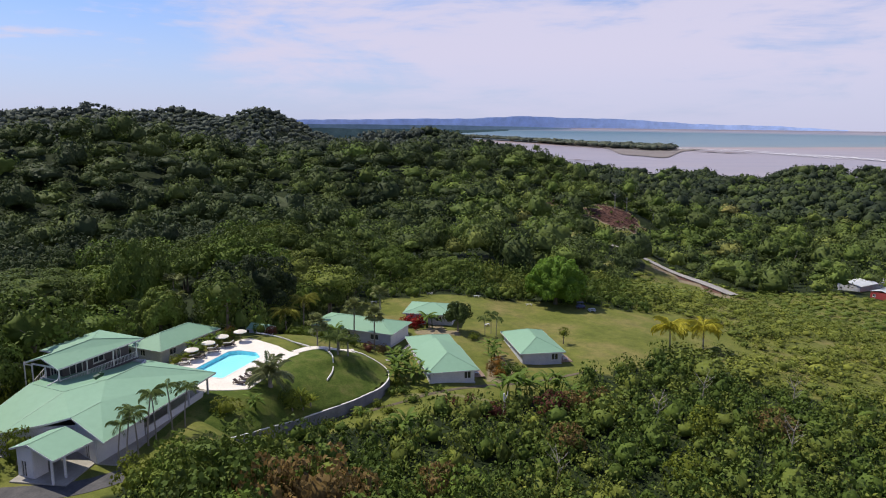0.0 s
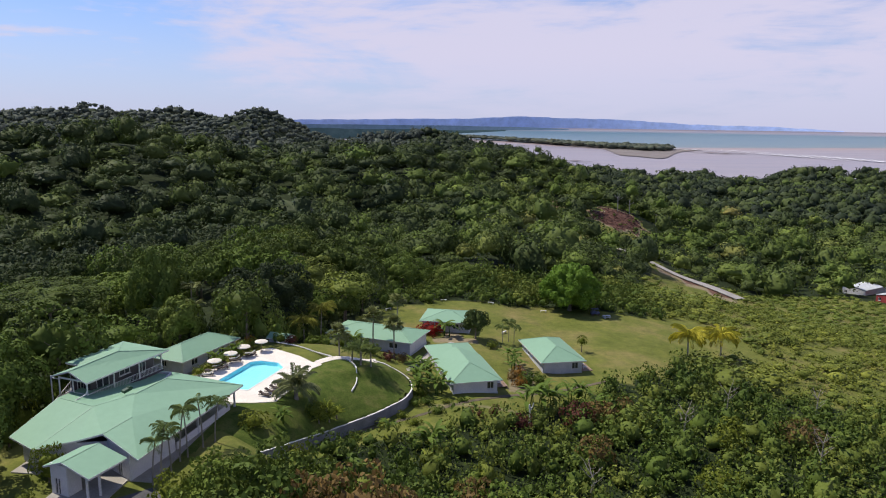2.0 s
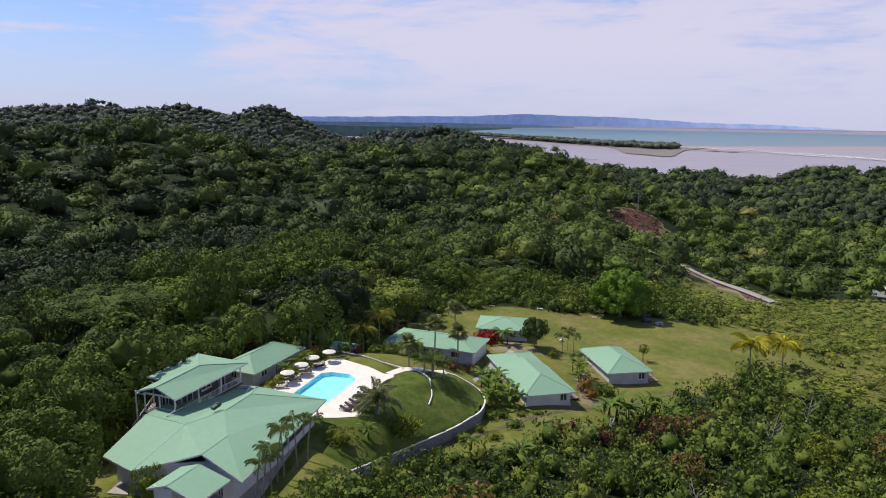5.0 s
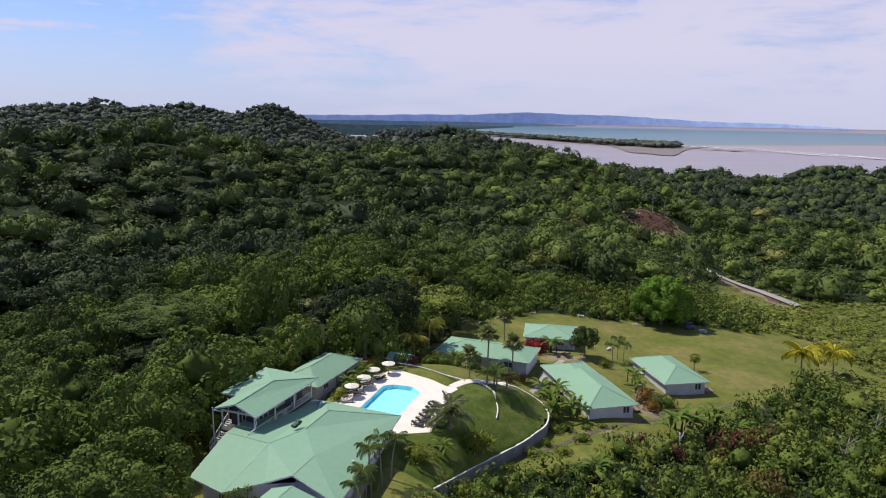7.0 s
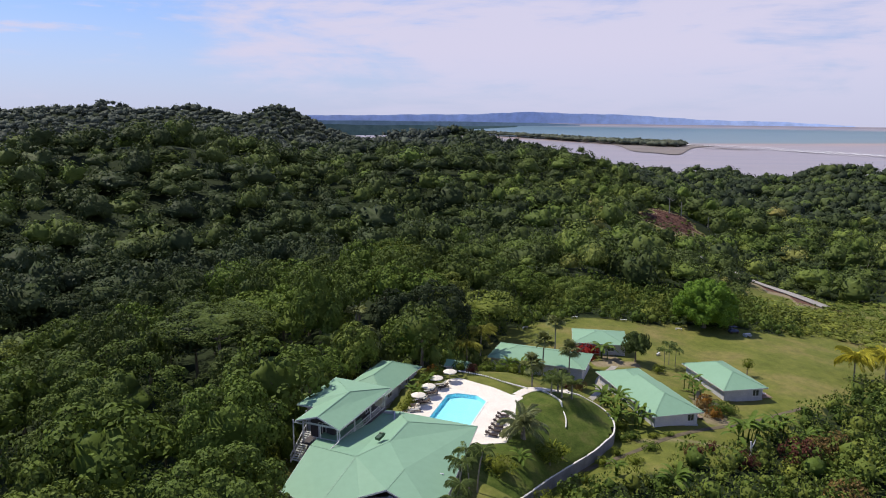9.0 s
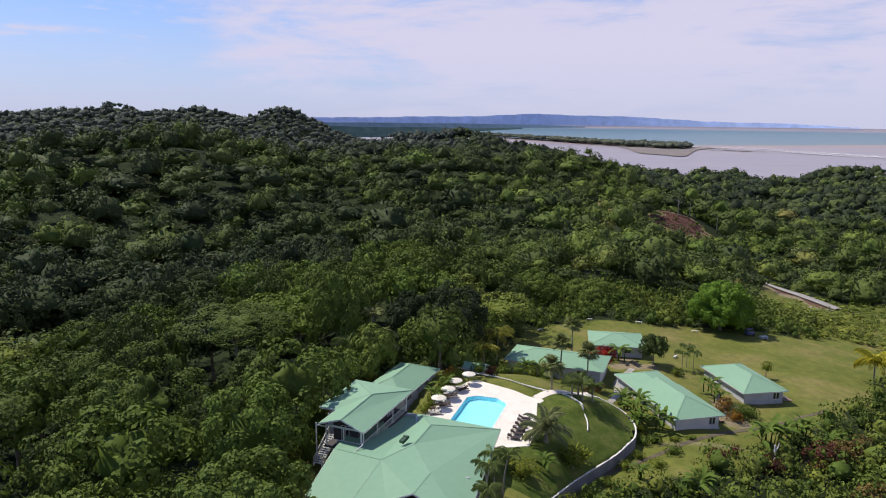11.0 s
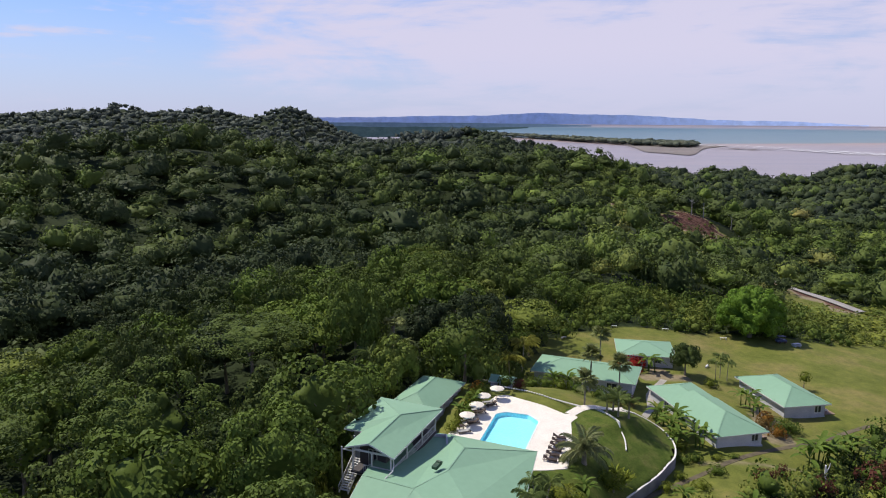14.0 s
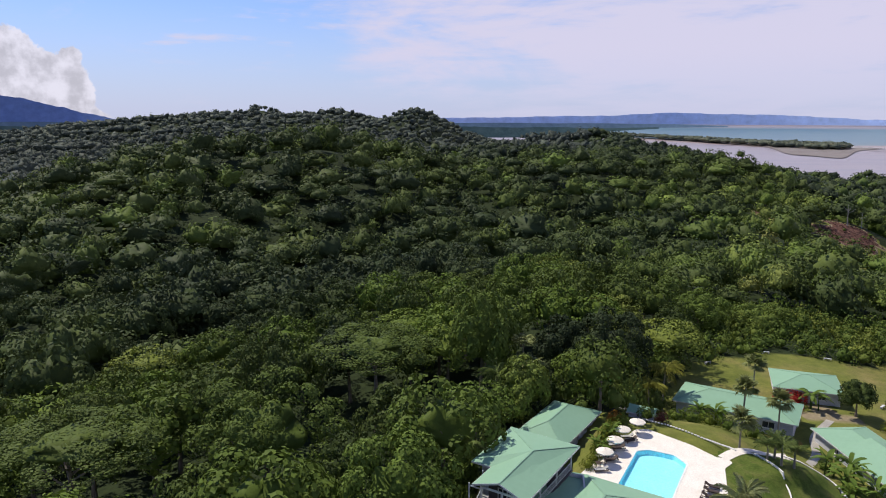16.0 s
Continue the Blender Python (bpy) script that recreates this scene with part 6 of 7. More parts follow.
COCOY = [frond_mesh(25 + k, 4.2, 54, 120, 1.0, 34, M_PALMOLD, 0.8, 0.075) for k in range(4)]
COCOG = [frond_mesh(30 + k, 3.8, 42, 95, 0.95, 26, M_PALM, 0.6, 0.07) for k in range(4)]
SAGO = [frond_mesh(40 + k, 2.2, 48, 80, 0.6, 24, M_PALM, 0.4, 0.075) for k in range(4)]
FANS = [fan_mesh(50 + k, 1.25, 1.35, 30, M_FAN) for k in range(4)]
BANANA = [paddle_mesh(60 + k, 2.5, 0.50, 66, 92, M_BANANA) for k in range(4)]

for k, (x, y, h) in enumerate(((4.5, -41.4, 5.2), (5.0, -40.4, 6.4), (5.2, -38.4, 5.4), (4.9, -35.6, 6.6), (5.3, -34.4, 6.0), (6.0, -31.6, 6.2), (6.9, -30.0, 5.4))):
    palm("slender garden palm with drooping fronds beside the lodge wall", x, y, h, SLENDER, 10, 200 + k, 0.10, 0.10, "slender palms by the lodge", -0.1)
palm("broad date palm with long arching grey-green fronds by the pool", 12.5, -13.6, 1.7, DATE, 30, 220, 0.34, 0.02, "", -0.3, 40)
for k, (x, y, h, f, n, r) in enumerate(((14.0, 6.6, 5.2, FANS, 24, 0.15), (16.4, 24.5, 7.6, FANS, 24, 0.17), (21.4, 21.2, 7.0, FANS, 24, 0.16), (19.4, 37.0, 8.4, FANS, 22, 0.17))):
    palm("tall fan palm with a round crown in the garden", x, y, h, f, n, 230 + k, r, 0.03, "fan palms", None if y > 8 else -1.4, 48)
for k, (x, y, h) in enumerate(((17.2, 3.2, 2.4), (18.9, 2.4, 3.0), (20.6, 2.9, 2.6), (18.4, 4.9, 2.8))):
    palm("short feathery palm on the terrace lawn", x, y, h, SAGO, 20, 240 + k, 0.16, 0.03, "terrace palms", float(terrace_height(x, y)))
for k, (x, y, h) in enumerate(((84.6, 44.6, 5.0), (92.8, 48.0, 5.4))):
    palm("coconut palm with yellow fronds at the edge of the lawn", x, y, h, COCO, 30, 250 + k, 0.18, 0.05, "yellow coconut palms")
for k, (x, y, h) in enumerate(((3.6, 30.6, 7.4), (1.2, 26.4, 5.4), (44.2, 40.2, 4.6), (45.4, 39.4, 4.0), (42.9, 38.6, 3.6))):
    palm("green garden palm at the forest edge", x, y, h, COCOY if k < 2 else SLENDER, 20 if k < 2 else 10, 260 + k, 0.16 if k < 2 else 0.07, 0.06, "green palms")
for k, (x, y, h) in enumerate(((-20.6, 20.6, 9.2), (-23.0, 12.6, 6.6), (-18.6, 17.0, 6.8), (-20.4, 15.4, 5.6), (-8.0, 19.0, 5.5))):
    palm("fan palm standing in the forest edge", x, y, h, FANS if k % 2 == 0 else COCOG, 26, 270 + k, 0.17, 0.05, "forest edge palms")


for k, (x, y) in enumerate(((17.6, -13.6), (16.4, -15.0), (18.4, -12.2), (16.9, -12.6))):
    palm("spiky yellow-green cycad on the terrace lawn", x, y, 0.7, SPIKY, 18, 280 + k, 0.14, 0.02, "cycads on the lawn", float(terrace_height(x, y)) - 0.05, 30, "cycad")


def banana(x, y, s, seed, z=None, count=9):
    z = float(land(x, y)) if z is None else z
    t = thing("banana_plant", "clump of broad-leaved banana plants", "banana plant", "banana plants", at=(x, y, z))
    g = random.Random(seed)
    for c in range(3):
        ox, oy = g.uniform(-0.9, 0.9), g.uniform(-0.9, 0.9)
        h = s * g.uniform(1.3, 2.2)
        me, top = stem_mesh(seed * 7 + c, h, 0.13, 0.08, 0.08, M_BANANA, "stem", 5)
        st = part_of("stem", me, t, at=pose(ox, oy, 0))
        for k in range(count - 3):
            part_of("leaf", g.choice(BANANA), st, at=Matrix.Translation(top) @ pose(0, 0, 0, g.uniform(-12, 12), g.uniform(-26, 30), k * 137.5 + g.uniform(-20, 20)) @ Matrix.Diagonal((s, s, s, 1)))
    return t


for k, (x, y, s) in enumerate(((27.9, 8.2, 1.2), (30.2, 10.2, 1.25), (32.0, 5.6, 1.15), (29.4, 5.2, 1.0), (27.3, 12.6, 1.1), (30.2, 39.6, 1.2), (12.4, 25.2, 1.15), (9.6, 26.0, 1.0), (44.9, 25.0, 1.15), (46.0, 22.0, 1.0), (-5.3, -2.2, 0.8), (-4.6, 2.4, 0.8), (33.5, -16.5, 1.25), (50.4, 4.8, 1.55), (48.4, 3.2, 1.4), (52.4, 6.6, 1.35), (56.5, 9.0, 1.2), (60.0, 6.0, 1.1), (58.2, 11.2, 1.0), (12.8, -20.2, 0.8), (26.5, -12.0, 0.8))):
    banana(x, y, s, 300 + k, float(terrace_height(x, y)) if (x, y) == (12.8, -20.2) else None)

SHAPES = [crown(140 + k, 20, 620, 0.098, (5, 9), 0.95, loose=0.55, inner=0.58) for k in range(5)]
shrub_meshes = {}


def shrub(label, x, y, r, h, mat, k=0, z=None, stem=0.12, category="shrub", name="shrub", group=""):
    """A rounded garden shrub on short stems."""
    z = float(land(x, y)) if z is None else z
    t = thing(name, label, category, group, at=(x, y, z))
    g = random.Random(int(x * 13 + y * 7))
    key = (k % 5, mat.name)
    if key not in shrub_meshes:
        v, q = SHAPES[k % 5]
        shrub_meshes[key] = array_mesh("foliage", v, q, mat, np.full(len(v), 0.2))
    me, top = stem_mesh(int(x * 31 + y), h * 0.62, 0.05 + 0.02 * h, 0.03, 0.05, M_BARK, "stem", 4)
    part_of("stem", me, t)
    f = part_of("foliage", shrub_meshes[key], t, at=pose(0, 0, h * (0.2 + stem * 0.5), 0, 0, g.uniform(0, 360)) @ Matrix.Diagonal((r * 1.05, r * 1.05, h * 0.82 * (1 - 0.6 * stem), 1)))
    return t


shade = thing("shade_tree", "large round mango tree casting deep shade on the lawn", "tree", at=(60.2, 75.0, float(land(60.2, 75.0))))
part_of("trunk", trunk_mesh(77, 8.0, 0.5), shade)
part_of("crown", tree_mesh(crown(150, 80, 5600, 0.044, (22, 38), 0.98, (0.22, 0.32), (0.70, 0.80), 0.32, inner=0.90), 9.6, 9.8, 4.7, M_MANGO, 0.30), shade)
garden_tree = thing("garden_tree", "dark round garden tree beside the cottage", "tree", at=(36.8, 38.6, float(land(36.8, 38.6))))
part_of("trunk", trunk_mesh(79, 4.2, 0.2), garden_tree)
part_of("crown", tree_mesh(crown(151, 46, 2200, 0.066, (14, 24), 1.0, (0.22, 0.32), (0.64, 0.80), 0.4, inner=0.84), 3.7, 3.7, 3.6, M_DARKTREE, 0.35), garden_tree)
shrub("red flowering bush in front of the cottage", 26.6, 40.2, 2.7, 3.2, M_RED, 3)
shrub("red flowering bush in front of the cottage", 24.2, 40.2, 1.7, 2.4, M_RED, 1)
shrub("small bare-stemmed tree on the open lawn", 60.4, 39.2, 1.3, 4.0, M_LIME, 4, stem=0.75, category="tree", name="small_tree")
shrub("dense spiky bush beside the garage roof", -7.6, -42.3, 2.0, 4.8, M_LIME, 2, 0.0)
shrub("low leafy shrub beside the garage", -7.6, -46.6, 1.0, 1.3, M_LIME, 1, -0.1)
shrub("rounded bush on the terrace lawn", 9.4, -22.8, 2.2, 2.7, M_LIME, 0, float(terrace_height(9.4, -22.8)) - 0.1)
shrub("yellow-green shrub above the retaining wall", 15.7, -14.6, 1.7, 2.6, M_LIME, 3, float(terrace_height(15.7, -14.6)))
shrub("orange flowering bush behind the pool", -3.8, 9.4, 1.2, 2.4, M_ORANGE, 2, -0.6)
for k, (x, y, r, h, m) in enumerate(((-5.6, -5.2, 1.0, 1.7, M_LIME), (-5.0, -0.4, 1.1, 1.9, M_HEDGE), (-4.2, 4.6, 1.2, 2.0, M_HEDGE), (-2.6, 8.0, 1.1, 2.2, M_HEDGE), (1.0, 12.4, 1.6, 2.6, M_HEDGE), (3.2, 12.0, 1.2, 1.8, M_MAROON),
                                     (5.6, 18.5, 1.7, 2.2, M_HEDGE), (8.0, 19.2, 1.9, 2.4, M_HEDGE), (10.8, 19.0, 1.7, 2.2, M_LIME), (13.6, 18.2, 1.8, 2.4, M_HEDGE), (17.6, 19.0, 1.6, 2.6, M_HEDGE), (20.8, 18.4, 1.4, 2.0, M_MAROON), (23.5, 19.8, 1.3, 2.0, M_RUST),
                                     (46.6, 18.6, 1.5, 2.6, M_ORANGE), (45.4, 16.4, 1.2, 2.0, M_RUST), (48.2, 15.6, 2.0, 2.6, M_HEDGE), (50.4, 17.4, 1.8, 2.3, M_HEDGE), (46.9, 13.4, 1.5, 2.3, M_ORANGE), (40.8, 33.6, 1.4, 1.8, M_LIME), (27.0, 14.6, 1.2, 1.5, M_HEDGE),
                                     (34.2, 1.8, 1.0, 0.9, M_LIME), (36.8, 2.4, 0.9, 0.8, M_HEDGE), (33.0, -2.6, 1.5, 1.5, M_HEDGE), (29.8, -7.2, 1.4, 1.4, M_LIME), (30.8, 1.2, 1.3, 1.6, M_HEDGE),
                                     (38.6, -4.2, 1.0, 2.2, M_MAROON), (40.2, -3.4, 0.9, 1.8, M_MAROON), (42.6, -1.6, 1.0, 2.0, M_MAROON), (47.0, -5.0, 1.8, 3.0, M_MAROON), (56.4, -0.8, 3.0, 4.8, M_MAROON), (59.5, 1.6, 2.2, 3.8, M_RUST), (13.2, -43.6, 3.7, 6.4, M_HEDGE), (8.9, -45.4, 2.4, 4.2, M_LIME), (61.5, 3.2, 2.2, 3.4, M_RUST), (65.0, 6.6, 2.2, 3.0, M_RUST),
                                     (-18.6, -34.6, 1.8, 4.6, M_HEDGE), (-19.6, -39.0, 2.2, 5.2, M_HEDGE), (-18.8, -43.6, 2.0, 4.4, M_HEDGE), (-6.2, -7.0, 1.1, 1.8, M_LIME), (-5.2, -3.0, 1.2, 2.2, M_LIME), (-4.6, 2.0, 1.2, 2.4, M_LIME), (-3.6, 6.4, 1.3, 2.2, M_LIME), (21.6, -13.6, 1.1, 1.6, M_LIME), (18.6, -18.4, 1.3, 2.0, M_HEDGE), (24.8, -8.0, 1.2, 1.5, M_LIME), (27.4, -4.4, 1.0, 1.4, M_LIME), (28.9, 0.6, 1.1, 1.6, M_HEDGE), (29.4, 4.6, 1.2, 1.8, M_LIME), (15.6, -23.4, 1.6, 2.6, M_LIME), (-18.9, -25.6, 2.0, 5.6, M_HEDGE), (-20.6, -21.0, 2.4, 6.4, M_HEDGE), (-20.2, -30.0, 2.2, 5.0, M_LIME), (-19.8, -17.0, 2.4, 6.0, M_HEDGE), (28.0, -42.0, 5.6, 10.4, M_RUST), (23.8, -45.5, 4.4, 9.4, M_RUST), (32.5, -42.5, 4.2, 9.0, M_RUST), (41.0, -34.0, 3.2, 6.0, M_RUST), (93.0, 2.0, 4.2, 5.0, M_RUST), (74.0, -20.0, 3.4, 5.0, M_LIME), (58.0, -14.0, 3.0, 5.2, M_RUST), (80.0, -4.0, 3.0, 5.5, M_LIME))):
    shrub(("leafy garden shrub with green foliage", "shrub with reddish brown leaves", "shrub with dark maroon leaves", "shrub with orange leaves")[1 if m is M_RUST else 2 if m is M_MAROON else 3 if m is M_ORANGE else 0], x, y, r, h, m, k, group="garden shrubs" if m in (M_HEDGE, M_LIME) else "")


stump = thing("tree_stump", "pale bleached tree stump among banana plants", "tree stump", at=(48.4, -2.2, float(land(48.4, -2.2))))
part("trunk", tube(bmesh.new(), [(0, 0, -0.2), (0.04, 0, 0.9), (0.0, 0.03, 2.1), (-0.1, 0.03, 3.3)], [0.24, 0.2, 0.18, 0.13], 9), M_BLEACHED, stump)
part("branch", tube(bmesh.new(), [(0.0, 0.0, 2.2), (0.4, 0.1, 2.9), (0.55, 0.15, 3.6)], [0.11, 0.09, 0.05], 7), M_BLEACHED, stump)


def bare_tree(x, y, h, seed):
    t = thing("bare_tree", "leafless grey tree standing in the thicket", "tree", "bare trees", at=(x, y, float(land(x, y))))
    g = random.Random(seed)
    bm = bmesh.new()
    tube(bm, [(0, 0, -0.2), (0.1, 0, h * 0.4), (0.25, 0.1, h * 0.8)], [0.16, 0.11, 0.06], 6)
    me = bpy.data.meshes.new("trunk")
    bm.to_mesh(me)
    bm.free()
    me.materials.append(M_DEADWOOD)
    part_of("trunk", me, t)
    for k in range(7):
        a, f = k * 2.4, g.uniform(0.35, 0.8)
        L = h * g.uniform(0.25, 0.45)
        b = Vector((0.25 * f, 0.05, h * f))
        e = b + Vector((math.cos(a) * L * 0.7, math.sin(a) * L * 0.7, L * 0.75))
        bm = bmesh.new()
        tube(bm, [b, (b + e) / 2 + Vector((0, 0, -0.1)), e], [0.06, 0.045, 0.015], 5)
        for j in range(3):
            c = b.lerp(e, g.uniform(0.4, 0.9))
            tube(bm, [c, c + Vector((g.uniform(-1, 1), g.uniform(-1, 1), g.uniform(0.2, 1))) * L * 0.3], [0.025, 0.008], 4)
        me = bpy.data.meshes.new("branch")
        bm.to_mesh(me)
        bm.free()
        me.materials.append(M_DEADWOOD)
        part_of("branch", me, t)


for k, (x, y, h) in enumerate(((73.0, -3.0, 6.2), (83.0, 9.0, 6.6), (56.0, -26.0, 6.5), (92.0, -8.0, 7.0), (101.0, 16.0, 6.0), (206.0, 300.0, 17.0))):
    bare_tree(x, y, h, 400 + k)


# ---- poolside things ----
def umbrella(x, y, r=1.2):
    t = thing("parasol", "cream canvas parasol on a pole by the pool", "parasol", "poolside parasols", at=(x, y, 0.054))
    part("pole", tube(bmesh.new(), [(0, 0, 0), (0, 0, 2.22)], 0.028, 8), M_DECKWOOD, t)
    part("base", tube(bmesh.new(), [(0, 0, 0.0), (0, 0, 0.09), (0, 0, 0.12)], [0.30, 0.28, 0.06], 14), M_CONCRETE, t)
    bm = bmesh.new()
    n = 8
    top, rim, low = bm.verts.new((0, 0, 2.27)), [], []
    for k in range(n * 2):
        a = math.pi * k / n
        rr = r * (1.0 if k % 2 == 0 else 0.955)
        rim.append(bm.verts.new((rr * math.cos(a), rr * math.sin(a), 1.86 + (0.0 if k % 2 == 0 else 0.03))))
        low.append(bm.verts.new((rr * math.cos(a), rr * math.sin(a), 1.74)))
    mid = [bm.verts.new((v.co.x * 0.5, v.co.y * 0.5, 2.09)) for v in rim]
    for k in range(2 * n):
        j = (k + 1) % (2 * n)
        bm.faces.new((mid[k], mid[j], top))
        bm.faces.new((rim[k], rim[j], mid[j], mid[k]))
        bm.faces.new((low[k], low[j], rim[j], rim[k]))
    canopy = part("canopy", bm, M_CANVAS, t)
    part("finial", tube(bmesh.new(), [(0, 0, 2.25), (0, 0, 2.33), (0, 0, 2.39)], [0.03, 0.045, 0.01], 8), M_DECKWOOD, t)
    for k in range(n):
        a = 2 * math.pi * k / n
        part("rib", tube(bmesh.new(), [(0, 0, 2.22), (r * 0.96 * math.cos(a), r * 0.96 * math.sin(a), 1.83)], 0.012, 5), M_DECKWOOD, canopy)
    return t


for x, y in ((-2.3, 2.5), (-3.1, -1.3), (-4.2, -5.3), (-0.3, 5.8)):
    umbrella(x, y)


def lounger(x, y, turn, mat, label, group, back=38):
    t = thing("sun_lounger", label, "sun lounger", group)
    t.matrix_basis = pose(x, y, 0.054, 0, 0, turn)
    bm = bmesh.new()
    for s in (-0.31, 0.31):
        box(bm, pose(s, 0.0, 0.30), (0.06, 1.9, 0.07))
    for yy in (-0.93, 0.1, 0.93):
        box(bm, pose(0, yy, 0.30), (0.68, 0.06, 0.06))
    part("frame", bm, M_BROWN, t)
    for sx in (-0.30, 0.30):
        for sy in (-0.85, 0.80):
            part("leg", box(bmesh.new(), pose(sx, sy, 0.14), (0.06, 0.06, 0.28)), M_BROWN, t)
    part("mattress", box(bmesh.new(), pose(0, -0.32, 0.37), (0.62, 1.22, 0.08), 0.025), mat, t)
    b = radians(back)
    part("backrest", box(bmesh.new(), pose(0, 0.29 + 0.36 * math.cos(b), 0.37 + 0.36 * math.sin(b), back), (0.62, 0.74, 0.08), 0.025), mat, t)
    return t


M_PALECUSHION = surface("faded_grey_cushion", (0.30, 0.30, 0.30), (0.42, 0.42, 0.40), 1.5, 12, 0.9, 0.1)
for k, (x, y) in enumerate(((7.9, -14.6), (8.3, -13.2), (8.6, -11.8), (8.9, -10.4), (9.2, -9.0), (9.4, -7.7))):
    lounger(x, y, 78 + 3 * (k % 3), M_BROWN, "dark brown woven sun lounger on the paving", "dark loungers beside the pool", 30)
for k, (x, y) in enumerate(((-4.4, -7.6), (-3.3, -4.3), (-4.6, -3.6), (-2.6, -0.4), (-3.2, 0.5), (-1.0, 2.6), (-1.6, 3.6))):
    lounger(x, y, -70 + 9 * (k % 3), M_PALECUSHION if k % 2 == 0 else M_BROWN, "sun lounger with a cushion under the parasols", "loungers under the parasols", 35)


def round_table(x, y):
    t = thing("side_table", "small dark round table under a parasol", "table", "poolside tables", at=(x, y, 0.054))
    part("tabletop", tube(bmesh.new(), [(0, 0, 0.68), (0, 0, 0.72)], 0.5, 18), M_BROWN, t)
    for k in range(4):
        a = math.pi / 4 + k * math.pi / 2
        part("leg", tube(bmesh.new(), [(0.38 * math.cos(a), 0.38 * math.sin(a), 0), (0.3 * math.cos(a), 0.3 * math.sin(a), 0.68)], 0.025, 6), M_BROWN, t)


for x, y in ((-3.7, -2.8), (-2.9, 1.2), (-4.9, -6.6)):
    round_table(x, y)

# kerb of whitewashed stones beside the upper lawn
stone_me = []
for k in range(3):
    g = random.Random(k)
    bm = bmesh.new()
    bmesh.ops.create_icosphere(bm, subdivisions=1, radius=0.21)
    for v in bm.verts:
        v.co *= g.uniform(0.8, 1.15)
        v.co.z *= 0.75
    me = bpy.data.meshes.new("stone")
    bm.to_mesh(me)
    bm.free()
    me.materials.append(M_WALLTOP)
    stone_me.append(me)
kerb = thing("stone_kerb", "row of whitewashed stones edging the lawn", "kerb", at=(6, 9, -0.6))
kl = smooth_line([(0.4, 11.6), (5.0, 9.9), (10.0, 6.6), (13.2, 4.6)], 12)
for k, p in enumerate(kl):
    o = part_of("stone", stone_me[k % 3], kerb, at=pose(p.x, p.y, float(max(land(p.x, p.y), terrace_height(p.x, p.y))) + 0.12, 0, 0, k * 47))
    o.matrix_parent_inverse = base_of(kerb).inverted()


def path_strip(name, line, width, mat, label, lift=0.03, height=None):
    hgt = height or (lambda x, y: float(land(x, y)))
    bm = bmesh.new()
    rows = []
    for k, p in enumerate(line):
        d = (line[min(k + 1, len(line) - 1)] - line[max(k - 1, 0)]).normalized()
        n = Vector((-d.y, d.x)) * width / 2
        rows.append([bm.verts.new((p.x + s * n.x, p.y + s * n.y, hgt(p.x + s * n.x, p.y + s * n.y) + lift - b)) for s, b in ((1, 0.25), (1, 0), (0, -0.02), (-1, 0), (-1, 0.25))])
    for a, b in zip(rows, rows[1:]):
        for i in range(4):
            bm.faces.new((a[i], b[i], b[i + 1], a[i + 1]))
    bmesh.ops.recalc_face_normals(bm, faces=bm.faces[:])
    return structure(name, bm, mat, label)


M_ASPHALT = surface("dusty_pale_tarmac", (0.30, 0.28, 0.26), (0.40, 0.375, 0.35), 0.2, 3.0, 0.9, 0.1)
M_DIRT = surface("trodden_earth", (0.085, 0.070, 0.045), (0.15, 0.12, 0.075), 0.8, 6.0, 0.95, 0.3)
M_DRIVE = surface("dark_driveway_tarmac", (0.060, 0.060, 0.064), (0.105, 0.10, 0.10), 0.5, 4.0, 0.9, 0.2)
top_of = lambda x, y: float(max(land(x, y), terrace_height(x, y)))
path_strip("pavement", smooth_line([(11.4, 1.4), (13.4, 4.2), (15.2, 5.9), (18.2, 6.6), (20.6, 7.6)]), 1.7, M_PAVE, "pale path curving across the terrace", 0.06, top_of)
path_strip("pavement", smooth_line([(-3.2, 24.2), (0.0, 23.4), (3.0, 22.6)]), 4.6, M_CONCRETE, "shaded concrete yard behind the pool shed", 0.08)
path_strip("pavement", smooth_line([(20.5, -11.2), (28.0, -5.0), (36.0, 1.2), (44.0, 7.4), (52.2, 13.4), (60.0, 19.0), (66.0, 23.0)]), 0.9, M_DIRT, "trodden earth footpath below the cottages", 0.04)
path_strip("pavement", smooth_line([(24.6, 14.0), (27.0, 20.0), (28.0, 27.0), (32.0, 35.0)]), 1.3, M_CONCRETE, "worn concrete garden path between the cottages", 0.05)
path_strip("road", smooth_line([(-12, -50), (-6, -49), (2, -46.5), (6, -43)]), 3.2, M_DRIVE, "dark tarmac driveway by the carport", 0.04)
c2, n2 = math.cos(TURN), math.sin(TURN)
path_strip("road", smooth_line([(x * c2 - y * n2, y * c2 + x * n2) for x, y in ((106, 257), (115, 247), (122, 239), (129.3, 230.4), (139, 218.5), (148.2, 207.2), (154, 200))]), 6.8, M_ASPHALT, "distant pale country road", 0.6)


# ---- lawn benches, decks and far sheds ----
def bench(x, y, turn):
    t = thing("bench", "low white bench at the edge of the lawn", "bench", "white benches")
    t.matrix_basis = pose(x, y, float(land(x, y)), 0, 0, turn)
    part("seat", box(bmesh.new(), pose(0, 0, 0.44), (1.7, 0.42, 0.08), 0.02), M_TRIM, t)
    for s in (-0.65, 0.65):
        part("leg", box(bmesh.new(), pose(s, 0, 0.2), (0.12, 0.36, 0.44)), M_TRIM, t)


for x, y, a in ((26.0, 71.0, 8), (38.8, 71.4, -10), (53.0, 71.6, 5), (13.0, 59.4, 40), (43.0, 46.0, 60)):
    bench(x, y, a)

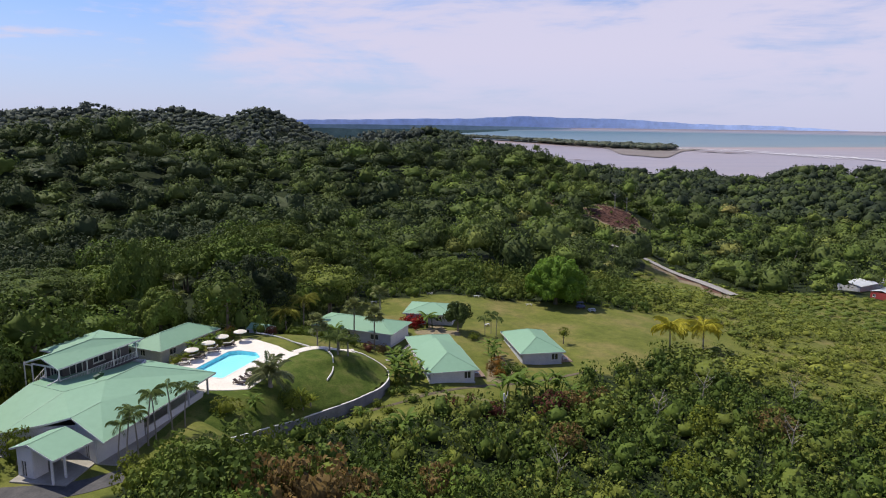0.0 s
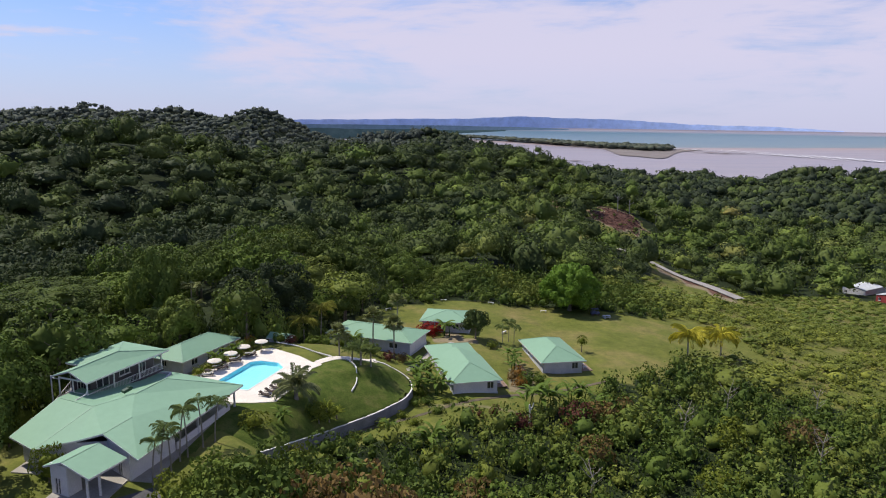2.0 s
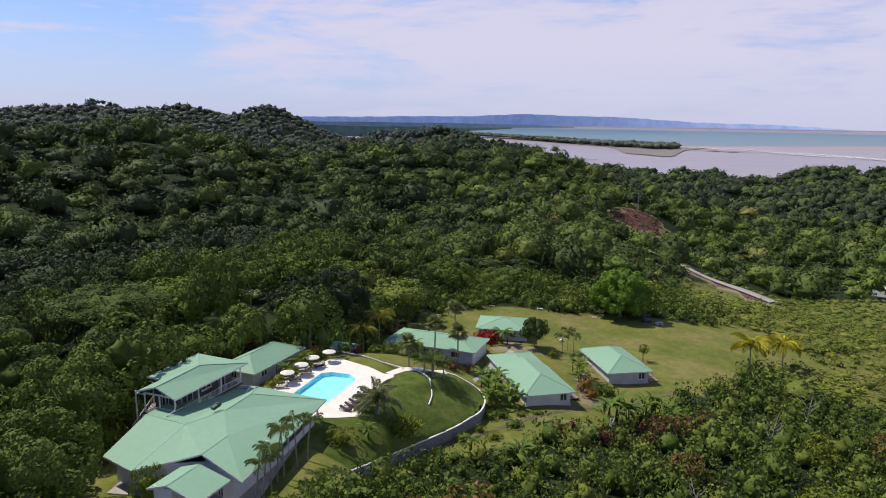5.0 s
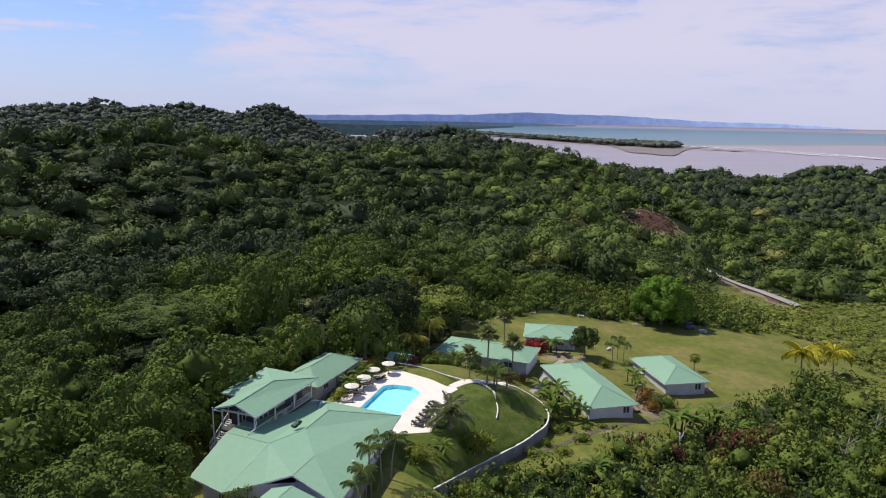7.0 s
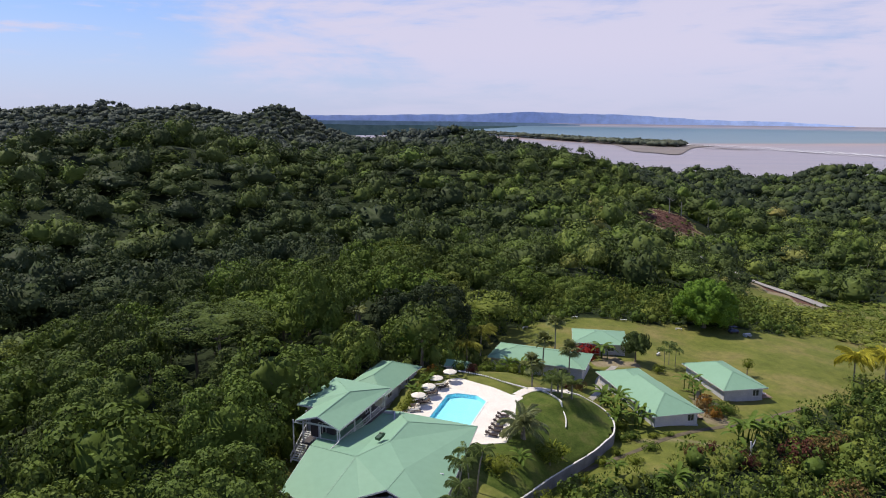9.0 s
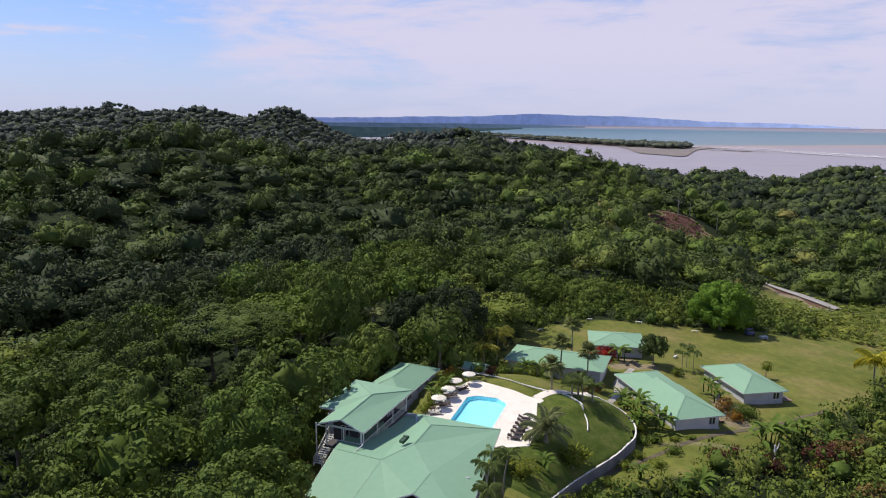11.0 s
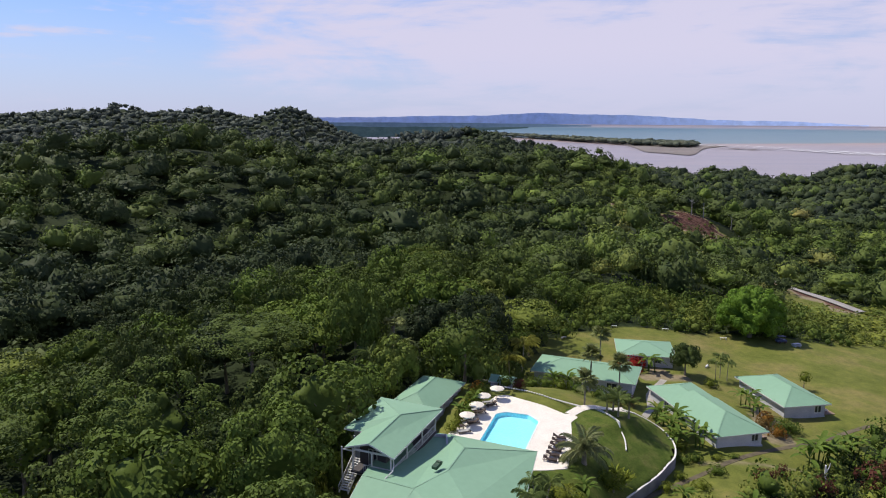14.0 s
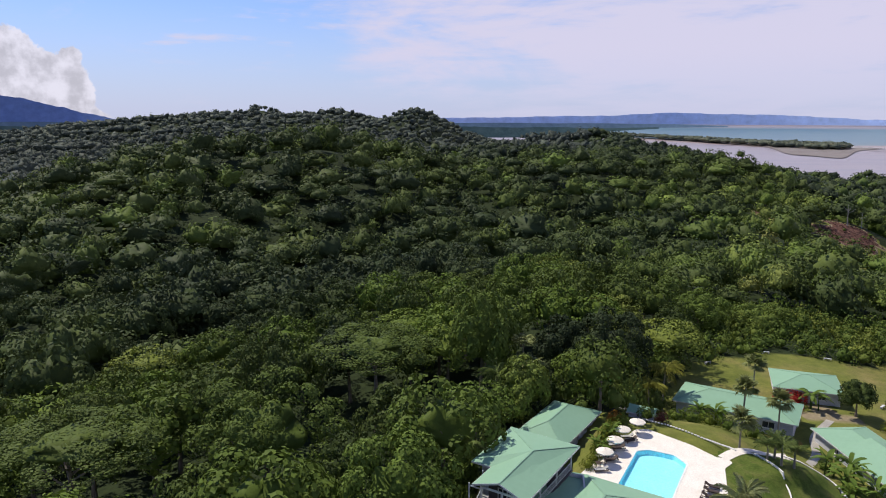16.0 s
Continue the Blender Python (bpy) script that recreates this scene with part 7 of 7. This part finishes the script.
M_BLUE = surface("faded_blue_paint", (0.05, 0.07, 0.16), (0.08, 0.11, 0.22), 1.0, 6, 0.5, 0.05)


def picnic_set(x, y):
    t = thing("picnic_table", "white picnic table in the tree's shade", "table")
    t.matrix_basis = pose(x, y, float(land(x, y)), 0, 0, 20)
    part("tabletop", box(bmesh.new(), pose(0, 0, 0.74), (1.8, 0.8, 0.06)), M_TRIM, t)
    for s in (-0.75, 0.75):
        part("seat", box(bmesh.new(), pose(0, s, 0.44), (1.8, 0.28, 0.05)), M_TRIM, t)
        part("leg", box(bmesh.new(), pose(s * 0.9, 0, 0.36), (0.08, 1.4, 0.72)), M_TRIM, t)


picnic_set(69.4, 69.0)


def utility_cart(x, y):
    t = thing("garden_cart", "dark blue cart parked under the big tree", "cart")
    t.matrix_basis = pose(x, y, float(land(x, y)), 0, 0, 12)
    part("body", box(box(bmesh.new(), pose(0, 0, 0.62), (2.4, 1.2, 0.5), 0.08), pose(-0.3, 0, 1.0), (1.0, 1.1, 0.35), 0.06), M_BLUE, t)
    part("canopy", box(bmesh.new(), pose(-0.1, 0, 1.75), (1.9, 1.2, 0.07), 0.03), M_BLUE, t)
    for sx in (-0.9, 0.7):
        for sy in (-0.5, 0.5):
            part("post", box(bmesh.new(), pose(sx, sy, 1.3), (0.05, 0.05, 0.9)), M_BLUE, t)
    for sx in (-0.75, 0.8):
        for sy in (-0.58, 0.58):
            part("wheel", tube(bmesh.new(), [(sx, sy - 0.09, 0.3), (sx, sy + 0.09, 0.3)], 0.3, 14), M_BROWN, t)


utility_cart(66.6, 71.2)


def porch(F, a, b, w, l, z, label):
    """A low timber deck beside a cottage, of separate boards."""
    t = thing("porch_deck", label, "deck", "cottage decks")
    t.matrix_basis = F @ pose(a, b, z)
    n = int(l / 0.16)
    me = None
    for k in range(n):
        if me is None:
            bm = box(bmesh.new(), pose(0, 0, 0), (w, 0.145, 0.035))
            me = bpy.data.meshes.new("board")
            bm.to_mesh(me)
            bm.free()
            me.materials.append(M_DECKWOOD)
        part_of("board", me, t, at=pose(w / 2, 0.08 + 0.16 * k, 0))
    for x in (0.1, w - 0.1):
        part("bearer", box(bmesh.new(), pose(x, l / 2, -0.35), (0.12, l, 0.65)), M_DECKWOOD, t)
    return t


def deck_chair(F, a, b, z, turn):
    t = thing("garden_chair", "white plastic reclining chair on the porch deck", "chair", "white porch chairs")
    t.matrix_basis = F @ pose(a, b, z, 0, 0, turn)
    part("seat", box(bmesh.new(), pose(0, 0, 0.36), (0.56, 0.9, 0.06), 0.02), M_TRIM, t)
    part("backrest", box(bmesh.new(), pose(0, 0.62, 0.62, 55), (0.56, 0.7, 0.05), 0.02), M_TRIM, t)
    for sx in (-0.25, 0.25):
        part("armrest", box(bmesh.new(), pose(sx, 0.1, 0.56), (0.06, 0.7, 0.05)), M_TRIM, t)
        for sy in (-0.38, 0.38):
            part("leg", box(bmesh.new(), pose(sx, sy, 0.18), (0.05, 0.05, 0.36)), M_TRIM, t)


porch(K1, 9.2, 3.0, 2.6, 4.4, -6.45, "weathered timber deck beside the white cottage")
porch(K2, 9.0, 1.2, 2.6, 4.4, -8.2, "weathered timber deck beside the hip-roofed cottage")
for F, z, b in ((K1, -6.43, 4.4), (K1, -6.43, 6.2), (K2, -8.18, 2.4), (K2, -8.18, 4.4)):
    deck_chair(F, 10.4, b, z, 80)


def far_shed(x, y, turn, w, l, eave, label, mat, roofmat):
    z = float(land(x, y))
    t = thing("shed", label, "shed", "roadside sheds", at=(x, y, z))
    F = pose(x, y, 0, 0, 0, turn)
    planes, ridges, eaves = hip_planes(F, w, l, z + eave, 1.1, front=False, back=False)
    wpart("roof", roof_skin(planes, 0.12), roofmat, t)
    P = lambda a, b: tuple((F @ Vector((a, b, 0)))[:2])
    c = [P(0.3, 0.3), P(w - 0.3, 0.3), P(w - 0.3, l - 0.3), P(0.3, l - 0.3)]
    for k in range(4):
        wall_run(t, c[k], c[(k + 1) % 4], z - 0.5, z + eave, mat, 0.2, [(1.0, 1.4, 1.2, 2.6)] if k == 0 else [])


M_PALEROOF = surface("pale_sheet_roof", (0.55, 0.58, 0.62), (0.68, 0.70, 0.72), 0.3, 4, 0.5, 0.05)
M_REDWALL = surface("red_painted_wall", (0.40, 0.05, 0.05), (0.50, 0.08, 0.07), 0.4, 6, 0.7, 0.1)
far_shed(214.0, 262.0, -52, 12, 40, 3.8, "roadside shed with a pale sheet roof", M_WALL, M_PALEROOF)
far_shed(219.0, 238.0, -52, 10, 22, 3.2, "red roadside shed with a pale roof", M_REDWALL, M_PALEROOF)

# undergrowth that fills the foot of the forest edge
ux, uy = scatter(3.3, -60, 40, -70, 110, lambda x, y: free(x, y) & ~scrubby(x, y) & (inside(CLEARING, x + 9, y) | inside(CLEARING, x, y - 9) | inside(CLEARING, x + 6, y - 6) | inside(CLEARING, x + 5, y + 5)), 9)
uh = RG.uniform(2.2, 7.0, len(ux))
wood("undergrowth", LOW, ux, uy, land(ux, uy) + uh * 0.3, RG.uniform(1.8, 3.2, len(ux)), uh * 0.8, patchwork(ux, uy, RG) * 0.8 + 0.1, M_CANOPY, "leafy undergrowth at the forest edge")
